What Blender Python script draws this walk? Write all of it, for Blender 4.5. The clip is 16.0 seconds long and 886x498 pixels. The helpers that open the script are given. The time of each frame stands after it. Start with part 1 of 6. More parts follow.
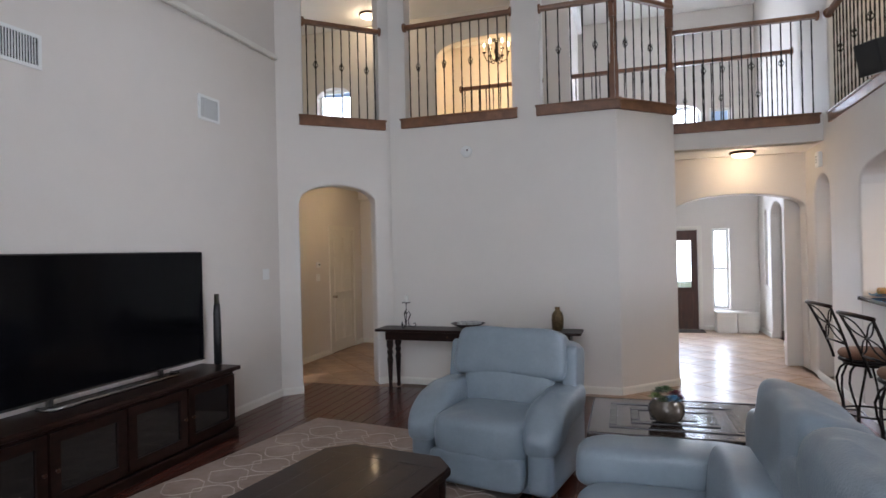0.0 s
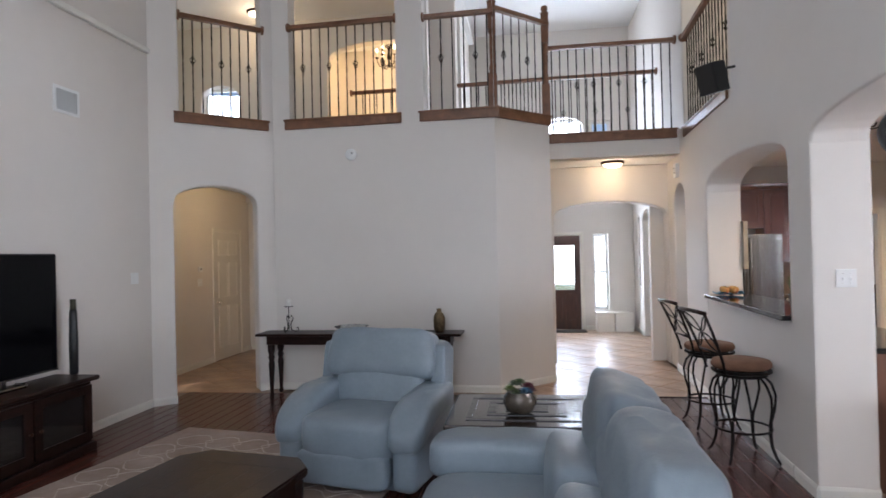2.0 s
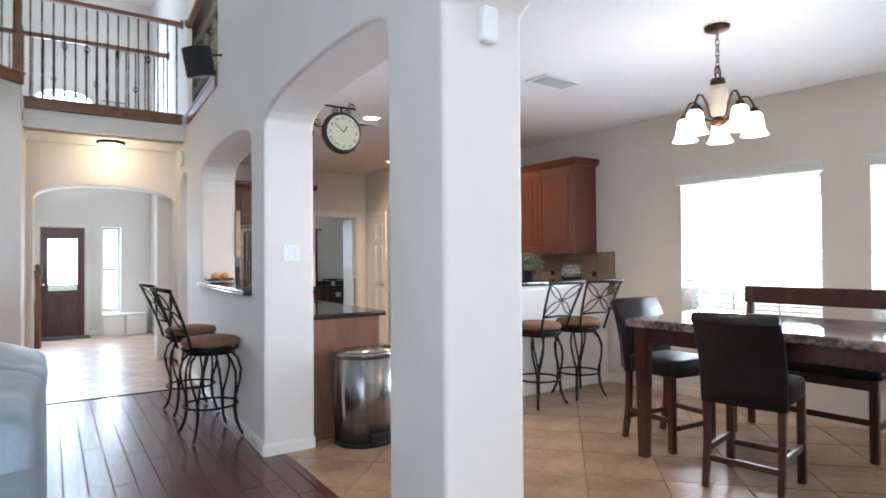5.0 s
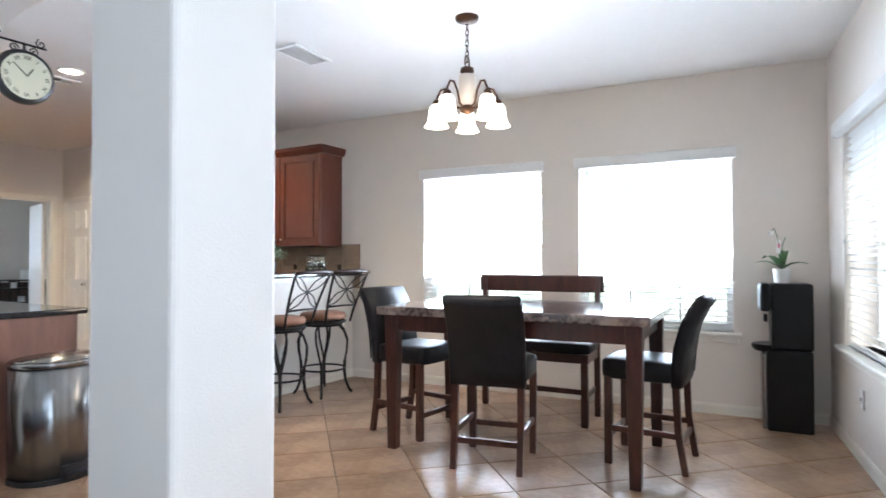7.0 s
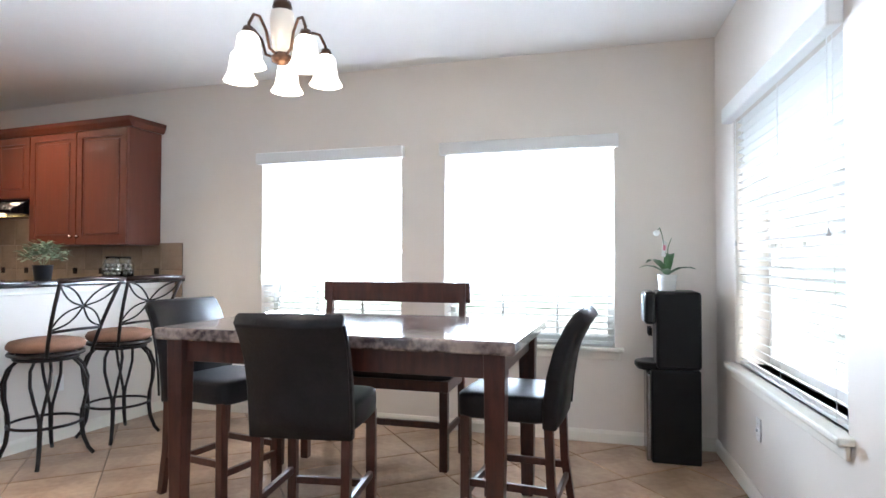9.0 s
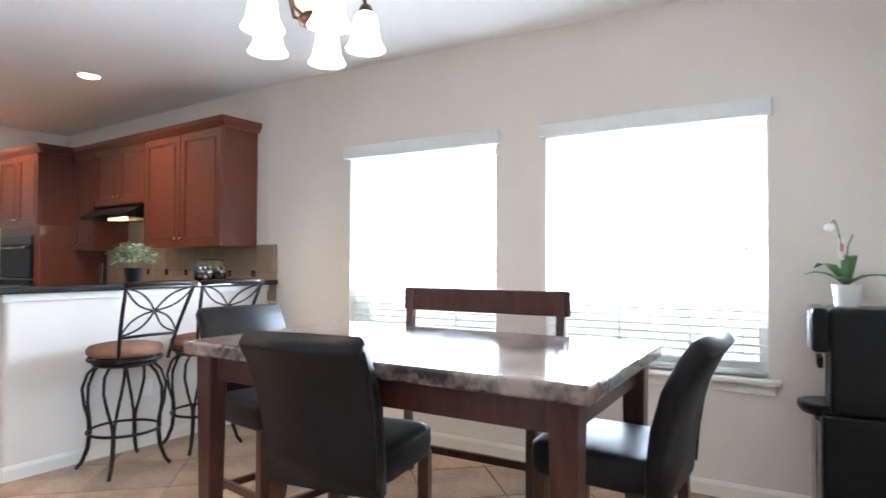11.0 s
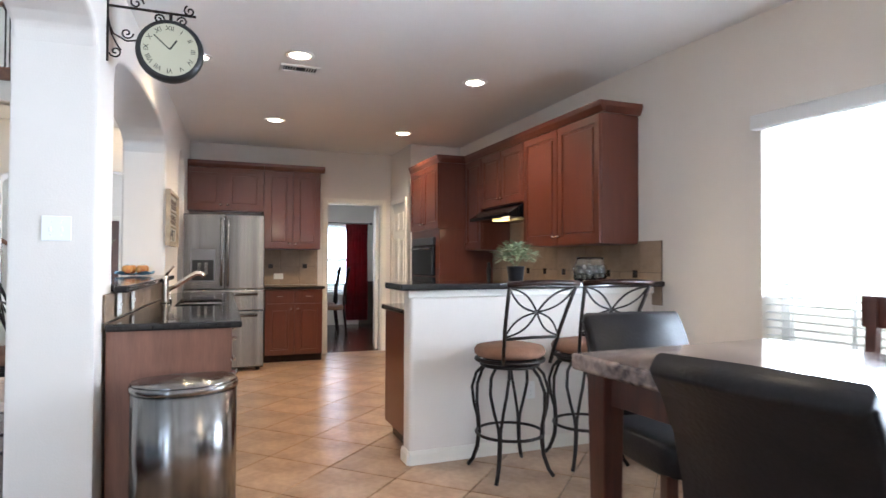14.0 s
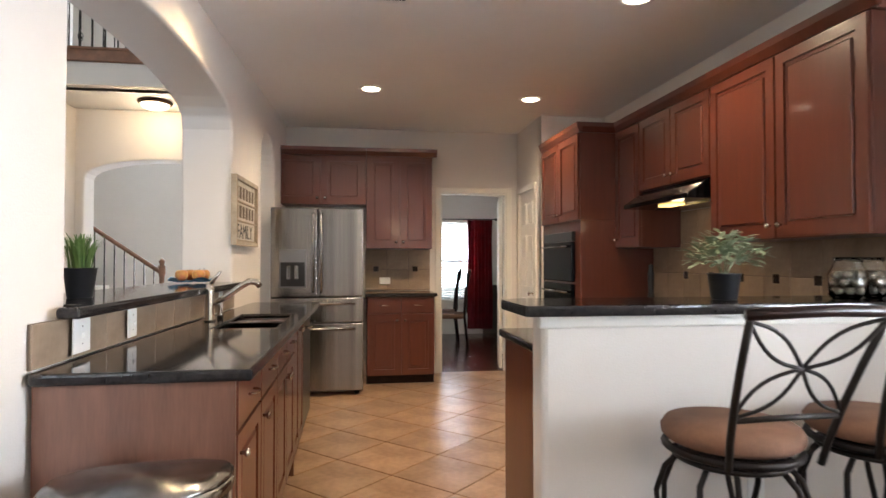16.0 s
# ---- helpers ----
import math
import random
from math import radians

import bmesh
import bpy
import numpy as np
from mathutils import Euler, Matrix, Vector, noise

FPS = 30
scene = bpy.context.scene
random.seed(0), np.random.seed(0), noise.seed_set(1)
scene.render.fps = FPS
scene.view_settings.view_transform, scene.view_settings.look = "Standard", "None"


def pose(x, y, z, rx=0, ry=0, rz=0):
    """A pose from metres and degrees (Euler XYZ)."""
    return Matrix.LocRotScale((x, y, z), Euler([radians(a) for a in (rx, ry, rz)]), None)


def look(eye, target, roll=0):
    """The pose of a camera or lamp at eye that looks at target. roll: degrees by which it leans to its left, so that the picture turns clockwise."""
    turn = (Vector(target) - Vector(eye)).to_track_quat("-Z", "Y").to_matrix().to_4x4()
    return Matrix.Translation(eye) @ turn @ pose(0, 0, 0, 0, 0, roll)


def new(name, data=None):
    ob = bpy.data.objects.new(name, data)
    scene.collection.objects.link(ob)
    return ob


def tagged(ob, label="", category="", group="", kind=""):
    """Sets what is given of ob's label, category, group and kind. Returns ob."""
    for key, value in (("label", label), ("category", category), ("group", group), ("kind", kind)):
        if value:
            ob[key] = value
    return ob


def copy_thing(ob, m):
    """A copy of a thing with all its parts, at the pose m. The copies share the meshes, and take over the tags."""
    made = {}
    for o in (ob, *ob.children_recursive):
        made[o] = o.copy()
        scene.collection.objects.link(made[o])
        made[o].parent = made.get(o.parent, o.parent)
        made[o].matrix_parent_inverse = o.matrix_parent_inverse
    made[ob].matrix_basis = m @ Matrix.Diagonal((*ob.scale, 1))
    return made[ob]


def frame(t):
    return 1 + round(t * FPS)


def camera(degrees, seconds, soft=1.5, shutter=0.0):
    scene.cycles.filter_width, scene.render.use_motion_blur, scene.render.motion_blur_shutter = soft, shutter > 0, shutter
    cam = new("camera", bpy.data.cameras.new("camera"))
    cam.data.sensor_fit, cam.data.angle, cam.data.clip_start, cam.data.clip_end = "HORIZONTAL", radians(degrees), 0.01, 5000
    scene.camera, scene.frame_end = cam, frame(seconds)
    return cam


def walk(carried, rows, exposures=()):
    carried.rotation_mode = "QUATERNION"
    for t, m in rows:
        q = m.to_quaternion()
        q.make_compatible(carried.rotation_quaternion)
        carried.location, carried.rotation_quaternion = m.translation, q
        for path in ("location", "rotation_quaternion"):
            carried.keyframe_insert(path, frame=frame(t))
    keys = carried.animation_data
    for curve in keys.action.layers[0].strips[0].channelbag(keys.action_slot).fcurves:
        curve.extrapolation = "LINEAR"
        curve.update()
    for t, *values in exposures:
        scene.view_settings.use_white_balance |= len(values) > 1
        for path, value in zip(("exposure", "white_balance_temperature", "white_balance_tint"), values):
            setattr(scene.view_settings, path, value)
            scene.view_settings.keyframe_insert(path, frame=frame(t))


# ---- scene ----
cam = camera(74.1, 16.0, shutter=0.3)
PATH = [
    (0, (1.364, 0.725, 1.648), (0.775, 2.636, 1.654), -1.3),
    (0.5, (1.384, 0.731, 1.619), (0.877, 2.666, 1.634), -1.4),
    (1, (1.438, 0.733, 1.63), (1.005, 2.685, 1.644), -1.3),
    (1.5, (1.495, 0.729, 1.618), (1.13, 2.695, 1.635), -1.3),
    (2, (1.643, 0.729, 1.604), (1.361, 2.709, 1.624), -1.3),
    (2.5, (1.835, 0.689, 1.592), (1.73, 2.686, 1.612), -1.1),
    (3, (1.998, 0.687, 1.542), (2.164, 2.68, 1.569), -1.1),
    (3.5, (2.104, 0.665, 1.516), (2.517, 2.622, 1.539), -1.1),
    (4, (2.138, 0.649, 1.475), (2.833, 2.524, 1.494), -0.9),
    (4.2, (2.152, 0.645, 1.445), (2.942, 2.482, 1.468), -0.7),
    (6.5, (2.321, 0.917, 1.273), (3.907, 2.134, 1.299), -0.4),
    (7, (2.385, 0.98, 1.238), (4.1, 2.006, 1.276), -0.1),
    (7.5, (2.536, 1.035, 1.235), (4.357, 1.863, 1.275), 0.1),
    (8, (2.789, 1.101, 1.232), (4.669, 1.781, 1.278), 0.1),
    (10.5, (3.969, 1.086, 1.27), (5.753, 1.99, 1.315), 0.0),
    (11, (4.065, 1.071, 1.266), (5.717, 2.198, 1.312), 0.2),
    (11.5, (4.152, 1.049, 1.244), (5.645, 2.379, 1.293), 0.1),
    (12, (4.19, 1.063, 1.238), (5.521, 2.556, 1.284), 0.1),
    (12.5, (4.211, 1.093, 1.236), (5.389, 2.708, 1.284), 0.3),
    (13, (4.219, 1.161, 1.235), (5.234, 2.884, 1.286), 0.4),
    (13.5, (4.242, 1.326, 1.249), (5.098, 3.133, 1.295), 0.3),
    (14, (4.322, 1.586, 1.255), (5.04, 3.452, 1.297), 0.2),
    (14.5, (4.461, 1.908, 1.268), (5.033, 3.824, 1.305), 0.2),
    (15, (4.563, 2.289, 1.275), (5.066, 4.225, 1.313), 0.1),
    (15.5, (4.693, 2.64, 1.275), (5.12, 4.593, 1.314), 0.0),
    (16, (4.766, 2.98, 1.272), (5.057, 4.958, 1.313), 0.0),
]
EXPOSURES = [(0.0, -0.46, 6480, 18), (2.0, -0.4, 6480, 18), (3.5, -0.24, 6380, 15), (6.5, 0.19, 5920, 10), (8.0, 0.28, 5890, 10), (10.5, 0.45, 5910, 10),
             (12.5, 0.28, 5920, 11), (14.5, 0.12, 6140, 12), (16.0, -0.03, 6720, 13)]
walk(cam, [(t, look(eye, target, roll)) for t, eye, target, roll in PATH], EXPOSURES)


# ---- world and large lights ----
world = bpy.data.worlds.new("world")
scene.world = world
world.use_nodes = True
_nt = world.node_tree
_sky = _nt.nodes.new("ShaderNodeTexSky")
_sky.sky_type, _sky.sun_disc = "NISHITA", False
_sky.sun_elevation, _sky.sun_rotation = radians(50), radians(200)
_nt.links.new(_sky.outputs[0], _nt.nodes["Background"].inputs[0])
_nt.nodes["Background"].inputs[1].default_value = 0.15
sun = new("sun", bpy.data.lights.new("sun", "SUN"))
sun.data.energy, sun.data.angle, sun.data.color = 4.5, radians(3), (1, 0.96, 0.9)
sun.matrix_world = look((0, 0, 20), (6, 16, 0))


def area(name, eye, target, w, h, watts, color):
    """An area lamp in a window opening."""
    l = bpy.data.lights.new(name, "AREA")
    l.shape, l.size, l.size_y, l.energy, l.color = "RECTANGLE", w, h, watts, color
    ob = new(name, l)
    ob.matrix_world = look(eye, target)
    return ob


def bulb(name, at, watts, color=(1, 0.78, 0.5), r=0.05):
    l = bpy.data.lights.new(name, "POINT")
    l.energy, l.color, l.shadow_soft_size = watts, color, r
    ob = new(name, l)
    ob.location = at
    return ob


DAY = (0.70, 0.845, 1.0)
DAYN = (0.77, 0.875, 1.0)
area("window_light", (7.74, 3.58, 1.47), (6.15, 3.46, 2.65), 1.2, 1.1, 222, DAYN)
area("window_light", (7.87, 2.01, 1.47), (6.25, 1.89, 2.65), 1.2, 1.1, 215, DAYN)
area("window_light", (6.5, 0.2, 2.2), (6.3, 2, 1.2), 1.3, 0.6, 11, DAY)
area("window_light", (-0.9, -1.45, 1.6), (-0.9, 5, 1.7), 1.7, 2.2, 14, DAY)
area("window_light", (1.6, -1.45, 1.6), (1.6, 5, 1.7), 1.7, 2.2, 100, DAY)
area("window_light", (0.4, -1.45, 4.2), (0.4, 5, 3.4), 4.2, 1.4, 85, DAY)
area("window_light", (3.14, 13.35, 1.2), (3.1, 10, 0.8), 0.3, 1.5, 110, DAY)
area("window_light", (2.4, 13.35, 1.4), (2.4, 10, 0.6), 0.5, 0.95, 130, DAY)
area("window_light", (6.35, 13.4, 1.4), (6.35, 10, 1.0), 1.0, 1.2, 130, DAY)
area("window_light", (2.42, 13.35, 3.75), (2.4, 9, 4.4), 0.85, 1.2, 260, DAY)

# ---- materials ----


def mat(name, color, rough=0.6, metal=0.0, noise_scale=0.0, amount=0.15, bump=0.0, bump_scale=60.0, island=0.0, coat=0.0, spec=0.5, stretch=None, second=None, detail=4.0):
    """A Principled material with colour variation at two scales and a fine relief. stretch: scale of the object coordinates."""
    m = bpy.data.materials.new(name)
    m.use_nodes = True
    nt = m.node_tree
    b = nt.nodes["Principled BSDF"]
    b.inputs["Roughness"].default_value, b.inputs["Metallic"].default_value = rough, metal
    b.inputs["Coat Weight"].default_value, b.inputs["Coat Roughness"].default_value = coat, 0.08
    b.inputs["Specular IOR Level"].default_value = spec
    b.inputs["Base Color"].default_value = (*color, 1)
    co = nt.nodes.new("ShaderNodeTexCoord")
    mp = nt.nodes.new("ShaderNodeMapping")
    nt.links.new(co.outputs["Object"], mp.inputs[0])
    mp.inputs["Scale"].default_value = stretch or (1, 1, 1)
    col = None
    if noise_scale:
        n1, n2 = nt.nodes.new("ShaderNodeTexNoise"), nt.nodes.new("ShaderNodeTexNoise")
        n1.inputs["Scale"].default_value, n2.inputs["Scale"].default_value = noise_scale, noise_scale * 7.3
        n1.inputs["Detail"].default_value = n2.inputs["Detail"].default_value = detail
        add = nt.nodes.new("ShaderNodeMath")
        add.operation = "MULTIPLY_ADD"
        add.inputs[1].default_value = 0.4
        for n in (n1, n2):
            nt.links.new(mp.outputs[0], n.inputs["Vector"])
        nt.links.new(n2.outputs[0], add.inputs[0])
        nt.links.new(n1.outputs[0], add.inputs[2])
        ramp = nt.nodes.new("ShaderNodeValToRGB")
        ramp.color_ramp.elements[0].position, ramp.color_ramp.elements[1].position = 0.45, 0.95
        lo = second or [c * (1 - amount) for c in color]
        hi = color if second else [min(1, c * (1 + amount)) for c in color]
        ramp.color_ramp.elements[0].color, ramp.color_ramp.elements[1].color = (*lo, 1), (*hi, 1)
        nt.links.new(add.outputs[0], ramp.inputs[0])
        col = ramp.outputs[0]
    if island:
        info = nt.nodes.new("ShaderNodeObjectInfo")
        hsv = nt.nodes.new("ShaderNodeHueSaturation")
        mr = nt.nodes.new("ShaderNodeMapRange")
        mr.inputs["To Min"].default_value, mr.inputs["To Max"].default_value = 1 - island, 1 + island
        nt.links.new(info.outputs["Random"], mr.inputs[0])
        nt.links.new(mr.outputs[0], hsv.inputs["Value"])
        if col:
            nt.links.new(col, hsv.inputs["Color"])
        else:
            hsv.inputs["Color"].default_value = (*color, 1)
        col = hsv.outputs[0]
    if col:
        nt.links.new(col, b.inputs["Base Color"])
    if bump:
        n3, bp = nt.nodes.new("ShaderNodeTexNoise"), nt.nodes.new("ShaderNodeBump")
        n3.inputs["Scale"].default_value, n3.inputs["Detail"].default_value = bump_scale, 3
        bp.inputs["Strength"].default_value, bp.inputs["Distance"].default_value = bump, 0.01
        nt.links.new(mp.outputs[0], n3.inputs["Vector"])
        nt.links.new(n3.outputs[0], bp.inputs["Height"])
        nt.links.new(bp.outputs[0], b.inputs["Normal"])
    return m


def glow(name, color, strength):
    m = bpy.data.materials.new(name)
    m.use_nodes = True
    b = m.node_tree.nodes["Principled BSDF"]
    b.inputs["Base Color"].default_value = (*color, 1)
    b.inputs["Emission Color"].default_value = (*color, 1)
    b.inputs["Emission Strength"].default_value = strength
    return m


def glass_mat(name, tint=(1, 1, 1), rough=0.0):
    m = bpy.data.materials.new(name)
    m.use_nodes = True
    b = m.node_tree.nodes["Principled BSDF"]
    b.inputs["Base Color"].default_value = (*tint, 1)
    b.inputs["Transmission Weight"].default_value, b.inputs["Roughness"].default_value = 1.0, rough
    b.inputs["IOR"].default_value = 1.45
    return m


PAINT = mat("wall_paint", (0.74, 0.69, 0.635), 0.75, noise_scale=1.2, amount=0.02, bump=0.12, bump_scale=140)
CEIL = mat("ceiling_paint", (0.86, 0.85, 0.83), 0.85, noise_scale=1.0, amount=0.02, bump=0.2, bump_scale=90)
TRIM = mat("white_trim", (0.80, 0.77, 0.70), 0.4, noise_scale=3, amount=0.02)
DOORW = mat("door_paint", (0.78, 0.74, 0.66), 0.45, noise_scale=2, amount=0.03)
PLANK = mat("dark_floor_plank", (0.085, 0.024, 0.016), 0.22, spec=0.42, noise_scale=3, amount=0.4, bump=0.1, bump_scale=8, island=0.25, coat=0.05, stretch=(12, 1, 1))
GAP = mat("floor_gap", (0.02, 0.01, 0.008), 0.6)
TILE = mat("floor_tile", (0.46, 0.31, 0.2), 0.3, noise_scale=3.2, second=(0.20, 0.105, 0.056), bump=0.15, bump_scale=14, island=0.14, coat=0.1)
GROUT = mat("tile_grout", (0.17, 0.12, 0.085), 0.9, noise_scale=8, amount=0.2)
CHERRY = mat("cherry_wood", (0.108, 0.027, 0.015), 0.3, noise_scale=3, amount=0.12, bump=0.03, bump_scale=20, coat=0.4, stretch=(10, 10, 0.8))
CHERRYX = mat("cherry_wood_end", (0.165, 0.072, 0.045), 0.4, noise_scale=3, amount=0.25, bump=0.05, bump_scale=20, coat=0.1, stretch=(6, 6, 0.7))
RAILW = mat("rail_wood", (0.185, 0.078, 0.036), 0.4, noise_scale=5, amount=0.3, bump=0.05, stretch=(2, 2, 2), coat=0.1)
IRON = mat("black_iron", (0.018, 0.013, 0.011), 0.45, metal=0.6, noise_scale=20, amount=0.3)
GRANITE = mat("dark_granite", (0.010, 0.009, 0.010), 0.08, noise_scale=60, second=(0.03, 0.026, 0.025), spec=0.45)
# the colour noise, stretched along z, paints in vertical reflection streaks
STEEL = mat("brushed_steel", (0.29, 0.285, 0.28), 0.22, metal=1.0, noise_scale=2, amount=0.32, bump=0.05, bump_scale=1.2, stretch=(7, 7, 0.05))
STEEL.node_tree.nodes["Principled BSDF"].inputs["Anisotropic"].default_value = 0.9
STEEL.node_tree.nodes["Principled BSDF"].inputs["Anisotropic Rotation"].default_value = 0.25
CHROME = mat("nickel", (0.66, 0.62, 0.56), 0.22, metal=1.0)
BLACK = mat("black_plastic", (0.012, 0.012, 0.013), 0.35, noise_scale=9, amount=0.2)
GLOSSK = mat("black_gloss", (0.003, 0.003, 0.004), 0.1, spec=0.12)
LEATHER = mat("blue_grey_leather", (0.195, 0.238, 0.272), 0.36, noise_scale=5, amount=0.10, bump=0.25, bump_scale=120, coat=0.05)
BLEATHER = mat("black_leather", (0.014, 0.013, 0.015), 0.42, spec=0.22, noise_scale=9, amount=0.3, bump=0.12, bump_scale=90)
DARKW = mat("dark_stained_wood", (0.018, 0.0075, 0.0055), 0.36, spec=0.16, noise_scale=4, amount=0.5, bump=0.08, bump_scale=20, coat=0.08, stretch=(3, 8, 8))
REDW = mat("mahogany_wood", (0.055, 0.016, 0.010), 0.32, noise_scale=4, amount=0.4, bump=0.06, bump_scale=20, coat=0.2, stretch=(8, 8, 1.5))
SUEDE = mat("brown_suede", (0.20, 0.10, 0.06), 0.9, noise_scale=10, amount=0.2, bump=0.2, bump_scale=200)
WHITE = mat("white_plastic", (0.82, 0.82, 0.80), 0.4)
SLAT = mat("blind_slat", (0.85, 0.85, 0.84), 0.45)
_st = SLAT.node_tree
_tr, _mx = _st.nodes.new("ShaderNodeBsdfTranslucent"), _st.nodes.new("ShaderNodeMixShader")
_tr.inputs[0].default_value, _mx.inputs[0].default_value = (0.85, 0.85, 0.84, 1), 0.45
_st.links.new(_st.nodes["Principled BSDF"].outputs[0], _mx.inputs[1])
_st.links.new(_tr.outputs[0], _mx.inputs[2])
_st.links.new(_mx.outputs[0], _st.nodes["Material Output"].inputs[0])

# ---- builders ----


def mesh_ob(name, bm, material, parent=None, smooth=False):
    me = bpy.data.meshes.new(name)
    bmesh.ops.recalc_face_normals(bm, faces=bm.faces)
    bm.to_mesh(me)
    bm.free()
    me.materials.append(material)
    if smooth:
        me.polygons.foreach_set("use_smooth", [True] * len(me.polygons))
    ob = new(name, me)
    ob.parent = parent
    return ob


def part(name, bm, material, parent, label="", smooth=False):
    ob = mesh_ob(name, bm, material, parent, smooth)
    return tagged(ob, label) if label else ob


def box(x0, x1, y0, y1, z0, z1, bev=0.0, seg=2, bm=None):
    """A box with rounded edges, as a bmesh, or added to one."""
    b = bmesh.new()
    bmesh.ops.create_cube(b, size=1)
    for v in b.verts:
        v.co = ((x0 + x1) / 2 + v.co.x * (x1 - x0), (y0 + y1) / 2 + v.co.y * (y1 - y0), (z0 + z1) / 2 + v.co.z * (z1 - z0))
    if bev:
        bmesh.ops.bevel(b, geom=b.edges[:], offset=bev, segments=seg, profile=0.5, affect="EDGES")
    return merge(bm, b)


def merge(bm, b, m=None):
    """Adds bmesh b (moved by m) to bm; with no bm gives b itself."""
    if m is not None:
        b.transform(m)
    if bm is None:
        return b
    me = bpy.data.meshes.new("tmp")
    b.to_mesh(me)
    b.free()
    bm.from_mesh(me)
    bpy.data.meshes.remove(me)
    return bm


def tube(pts, r, sides=8, bm=None, closed=False):
    """A round bar along points; r is one radius or one for each point."""
    b = bmesh.new()
    pts = [Vector(p) for p in pts]
    n = len(pts)
    rs = r if isinstance(r, (list, tuple)) else [r] * n
    rings, up = [], None
    for i, p in enumerate(pts):
        a, c = pts[(i - 1) % n if closed else max(i - 1, 0)], pts[(i + 1) % n if closed else min(i + 1, n - 1)]
        d = (c - a).normalized()
        if up is None:
            up = d.orthogonal().normalized()
        up = (up - d * up.dot(d)).normalized()
        side = d.cross(up)
        rings.append([b.verts.new(p + (up * math.cos(k * 2 * math.pi / sides) + side * math.sin(k * 2 * math.pi / sides)) * rs[i]) for k in range(sides)])
    for i in range(n if closed else n - 1):
        q, w = rings[i], rings[(i + 1) % n]
        for k in range(sides):
            b.faces.new((q[k], q[(k + 1) % sides], w[(k + 1) % sides], w[k]))
    if not closed:
        b.faces.new(rings[0][::-1]), b.faces.new(rings[-1])
    return merge(bm, b)


def lathe(profile, sides=24, at=(0, 0, 0), bm=None):
    """Turns a profile of (radius, height) round z."""
    b = bmesh.new()
    rings = []
    for r, z in profile:
        if r < 1e-5:
            rings.append([b.verts.new((at[0], at[1], at[2] + z))])
        else:
            rings.append([b.verts.new((at[0] + r * math.cos(k * 2 * math.pi / sides), at[1] + r * math.sin(k * 2 * math.pi / sides), at[2] + z)) for k in range(sides)])
    for q, w in zip(rings, rings[1:]):
        for k in range(sides):
            l = (k + 1) % sides
            if len(q) == 1 and len(w) > 1:
                b.faces.new((q[0], w[l], w[k]))
            elif len(w) == 1 and len(q) > 1:
                b.faces.new((q[k], q[l], w[0]))
            elif len(q) > 1:
                b.faces.new((q[k], q[l], w[l], w[k]))
    if len(rings[0]) > 1:
        b.faces.new(rings[0][::-1])
    if len(rings[-1]) > 1:
        b.faces.new(rings[-1])
    return merge(bm, b)


def prism(outline, depth, holes=(), bm=None):
    """A plate: outline in (u, z) with holes, from depth 0 to depth along v. Axes: x = u, y = v, z = z."""
    b = bmesh.new()
    edges = []
    for loop in (outline, *holes):
        vs = [b.verts.new((u, 0, z)) for u, z in loop]
        edges += [b.edges.new((vs[i], vs[(i + 1) % len(vs)])) for i in range(len(vs))]
    faces = [g for g in bmesh.ops.triangle_fill(b, edges=edges, use_beauty=True, use_dissolve=False)["geom"] if isinstance(g, bmesh.types.BMFace)]
    ext = bmesh.ops.extrude_face_region(b, geom=faces)
    bmesh.ops.translate(b, vec=(0, depth, 0), verts=[g for g in ext["geom"] if isinstance(g, bmesh.types.BMVert)])
    return merge(bm, b)


def arch(u0, u1, zs, rise, n=14, top=1.0):
    """Points of an arch's curve from u0 to u1 at springing height zs."""
    c, h = (u0 + u1) / 2, (u1 - u0) / 2
    return [(c - h * math.cos(math.pi * k / n), zs + rise * math.sin(math.pi * k / n) ** top) for k in range(n + 1)]


def wall(name, p0, p1, z0, z1, thick, openings=(), material=None, label="", bev=0.02):
    """An upright wall from p0 to p1, its body to the left of that way. Openings: (u0, u1, bottom or None for the floor, springing height, rise)."""
    L = math.hypot(p1[0] - p0[0], p1[1] - p0[1])
    outline, holes = [(0, z0)], []
    for u0, u1, zb, zs, rise, *top in sorted(openings, key=lambda o: o[0]):
        curve = arch(u0, u1, zs, rise, 14, *top) if rise else [(u0, zs), (u1, zs)]
        if zb is None:
            outline += [(u0, z0)] + curve + [(u1, z0)]
        else:
            holes.append([(u0, zb)] + curve + [(u1, zb)])
    outline += [(L, z0), (L, z1), (0, z1)]
    b = prism(outline, thick, holes)
    b.transform(pose(p0[0], p0[1], 0, 0, 0, math.degrees(math.atan2(p1[1] - p0[1], p1[0] - p0[0]))))
    ob = mesh_ob(name, b, material or PAINT)
    if bev:
        m = ob.modifiers.new("bullnose", "BEVEL")
        m.width, m.segments, m.limit_method, m.angle_limit = bev, 3, "ANGLE", radians(40)
    return tagged(ob, label or "smooth beige painted plaster wall with rounded corners", "wall", kind="structure")


def thing(name, at, rz=0, label="", category="", group="", kind=""):
    ob = new(name)
    ob.empty_display_size = 0.05
    ob.matrix_world = pose(at[0], at[1], at[2], 0, 0, rz)
    return tagged(ob, label, category, group, kind)


# ---- structure ----
ZC = 2.76      # kitchen ceiling
ZU = 3.02      # upper floor
ZT = 6.2       # tall ceiling
XM0, XM1 = 3.43, 3.78
XW, YF, YB = 7.31, 9.62, 0.20

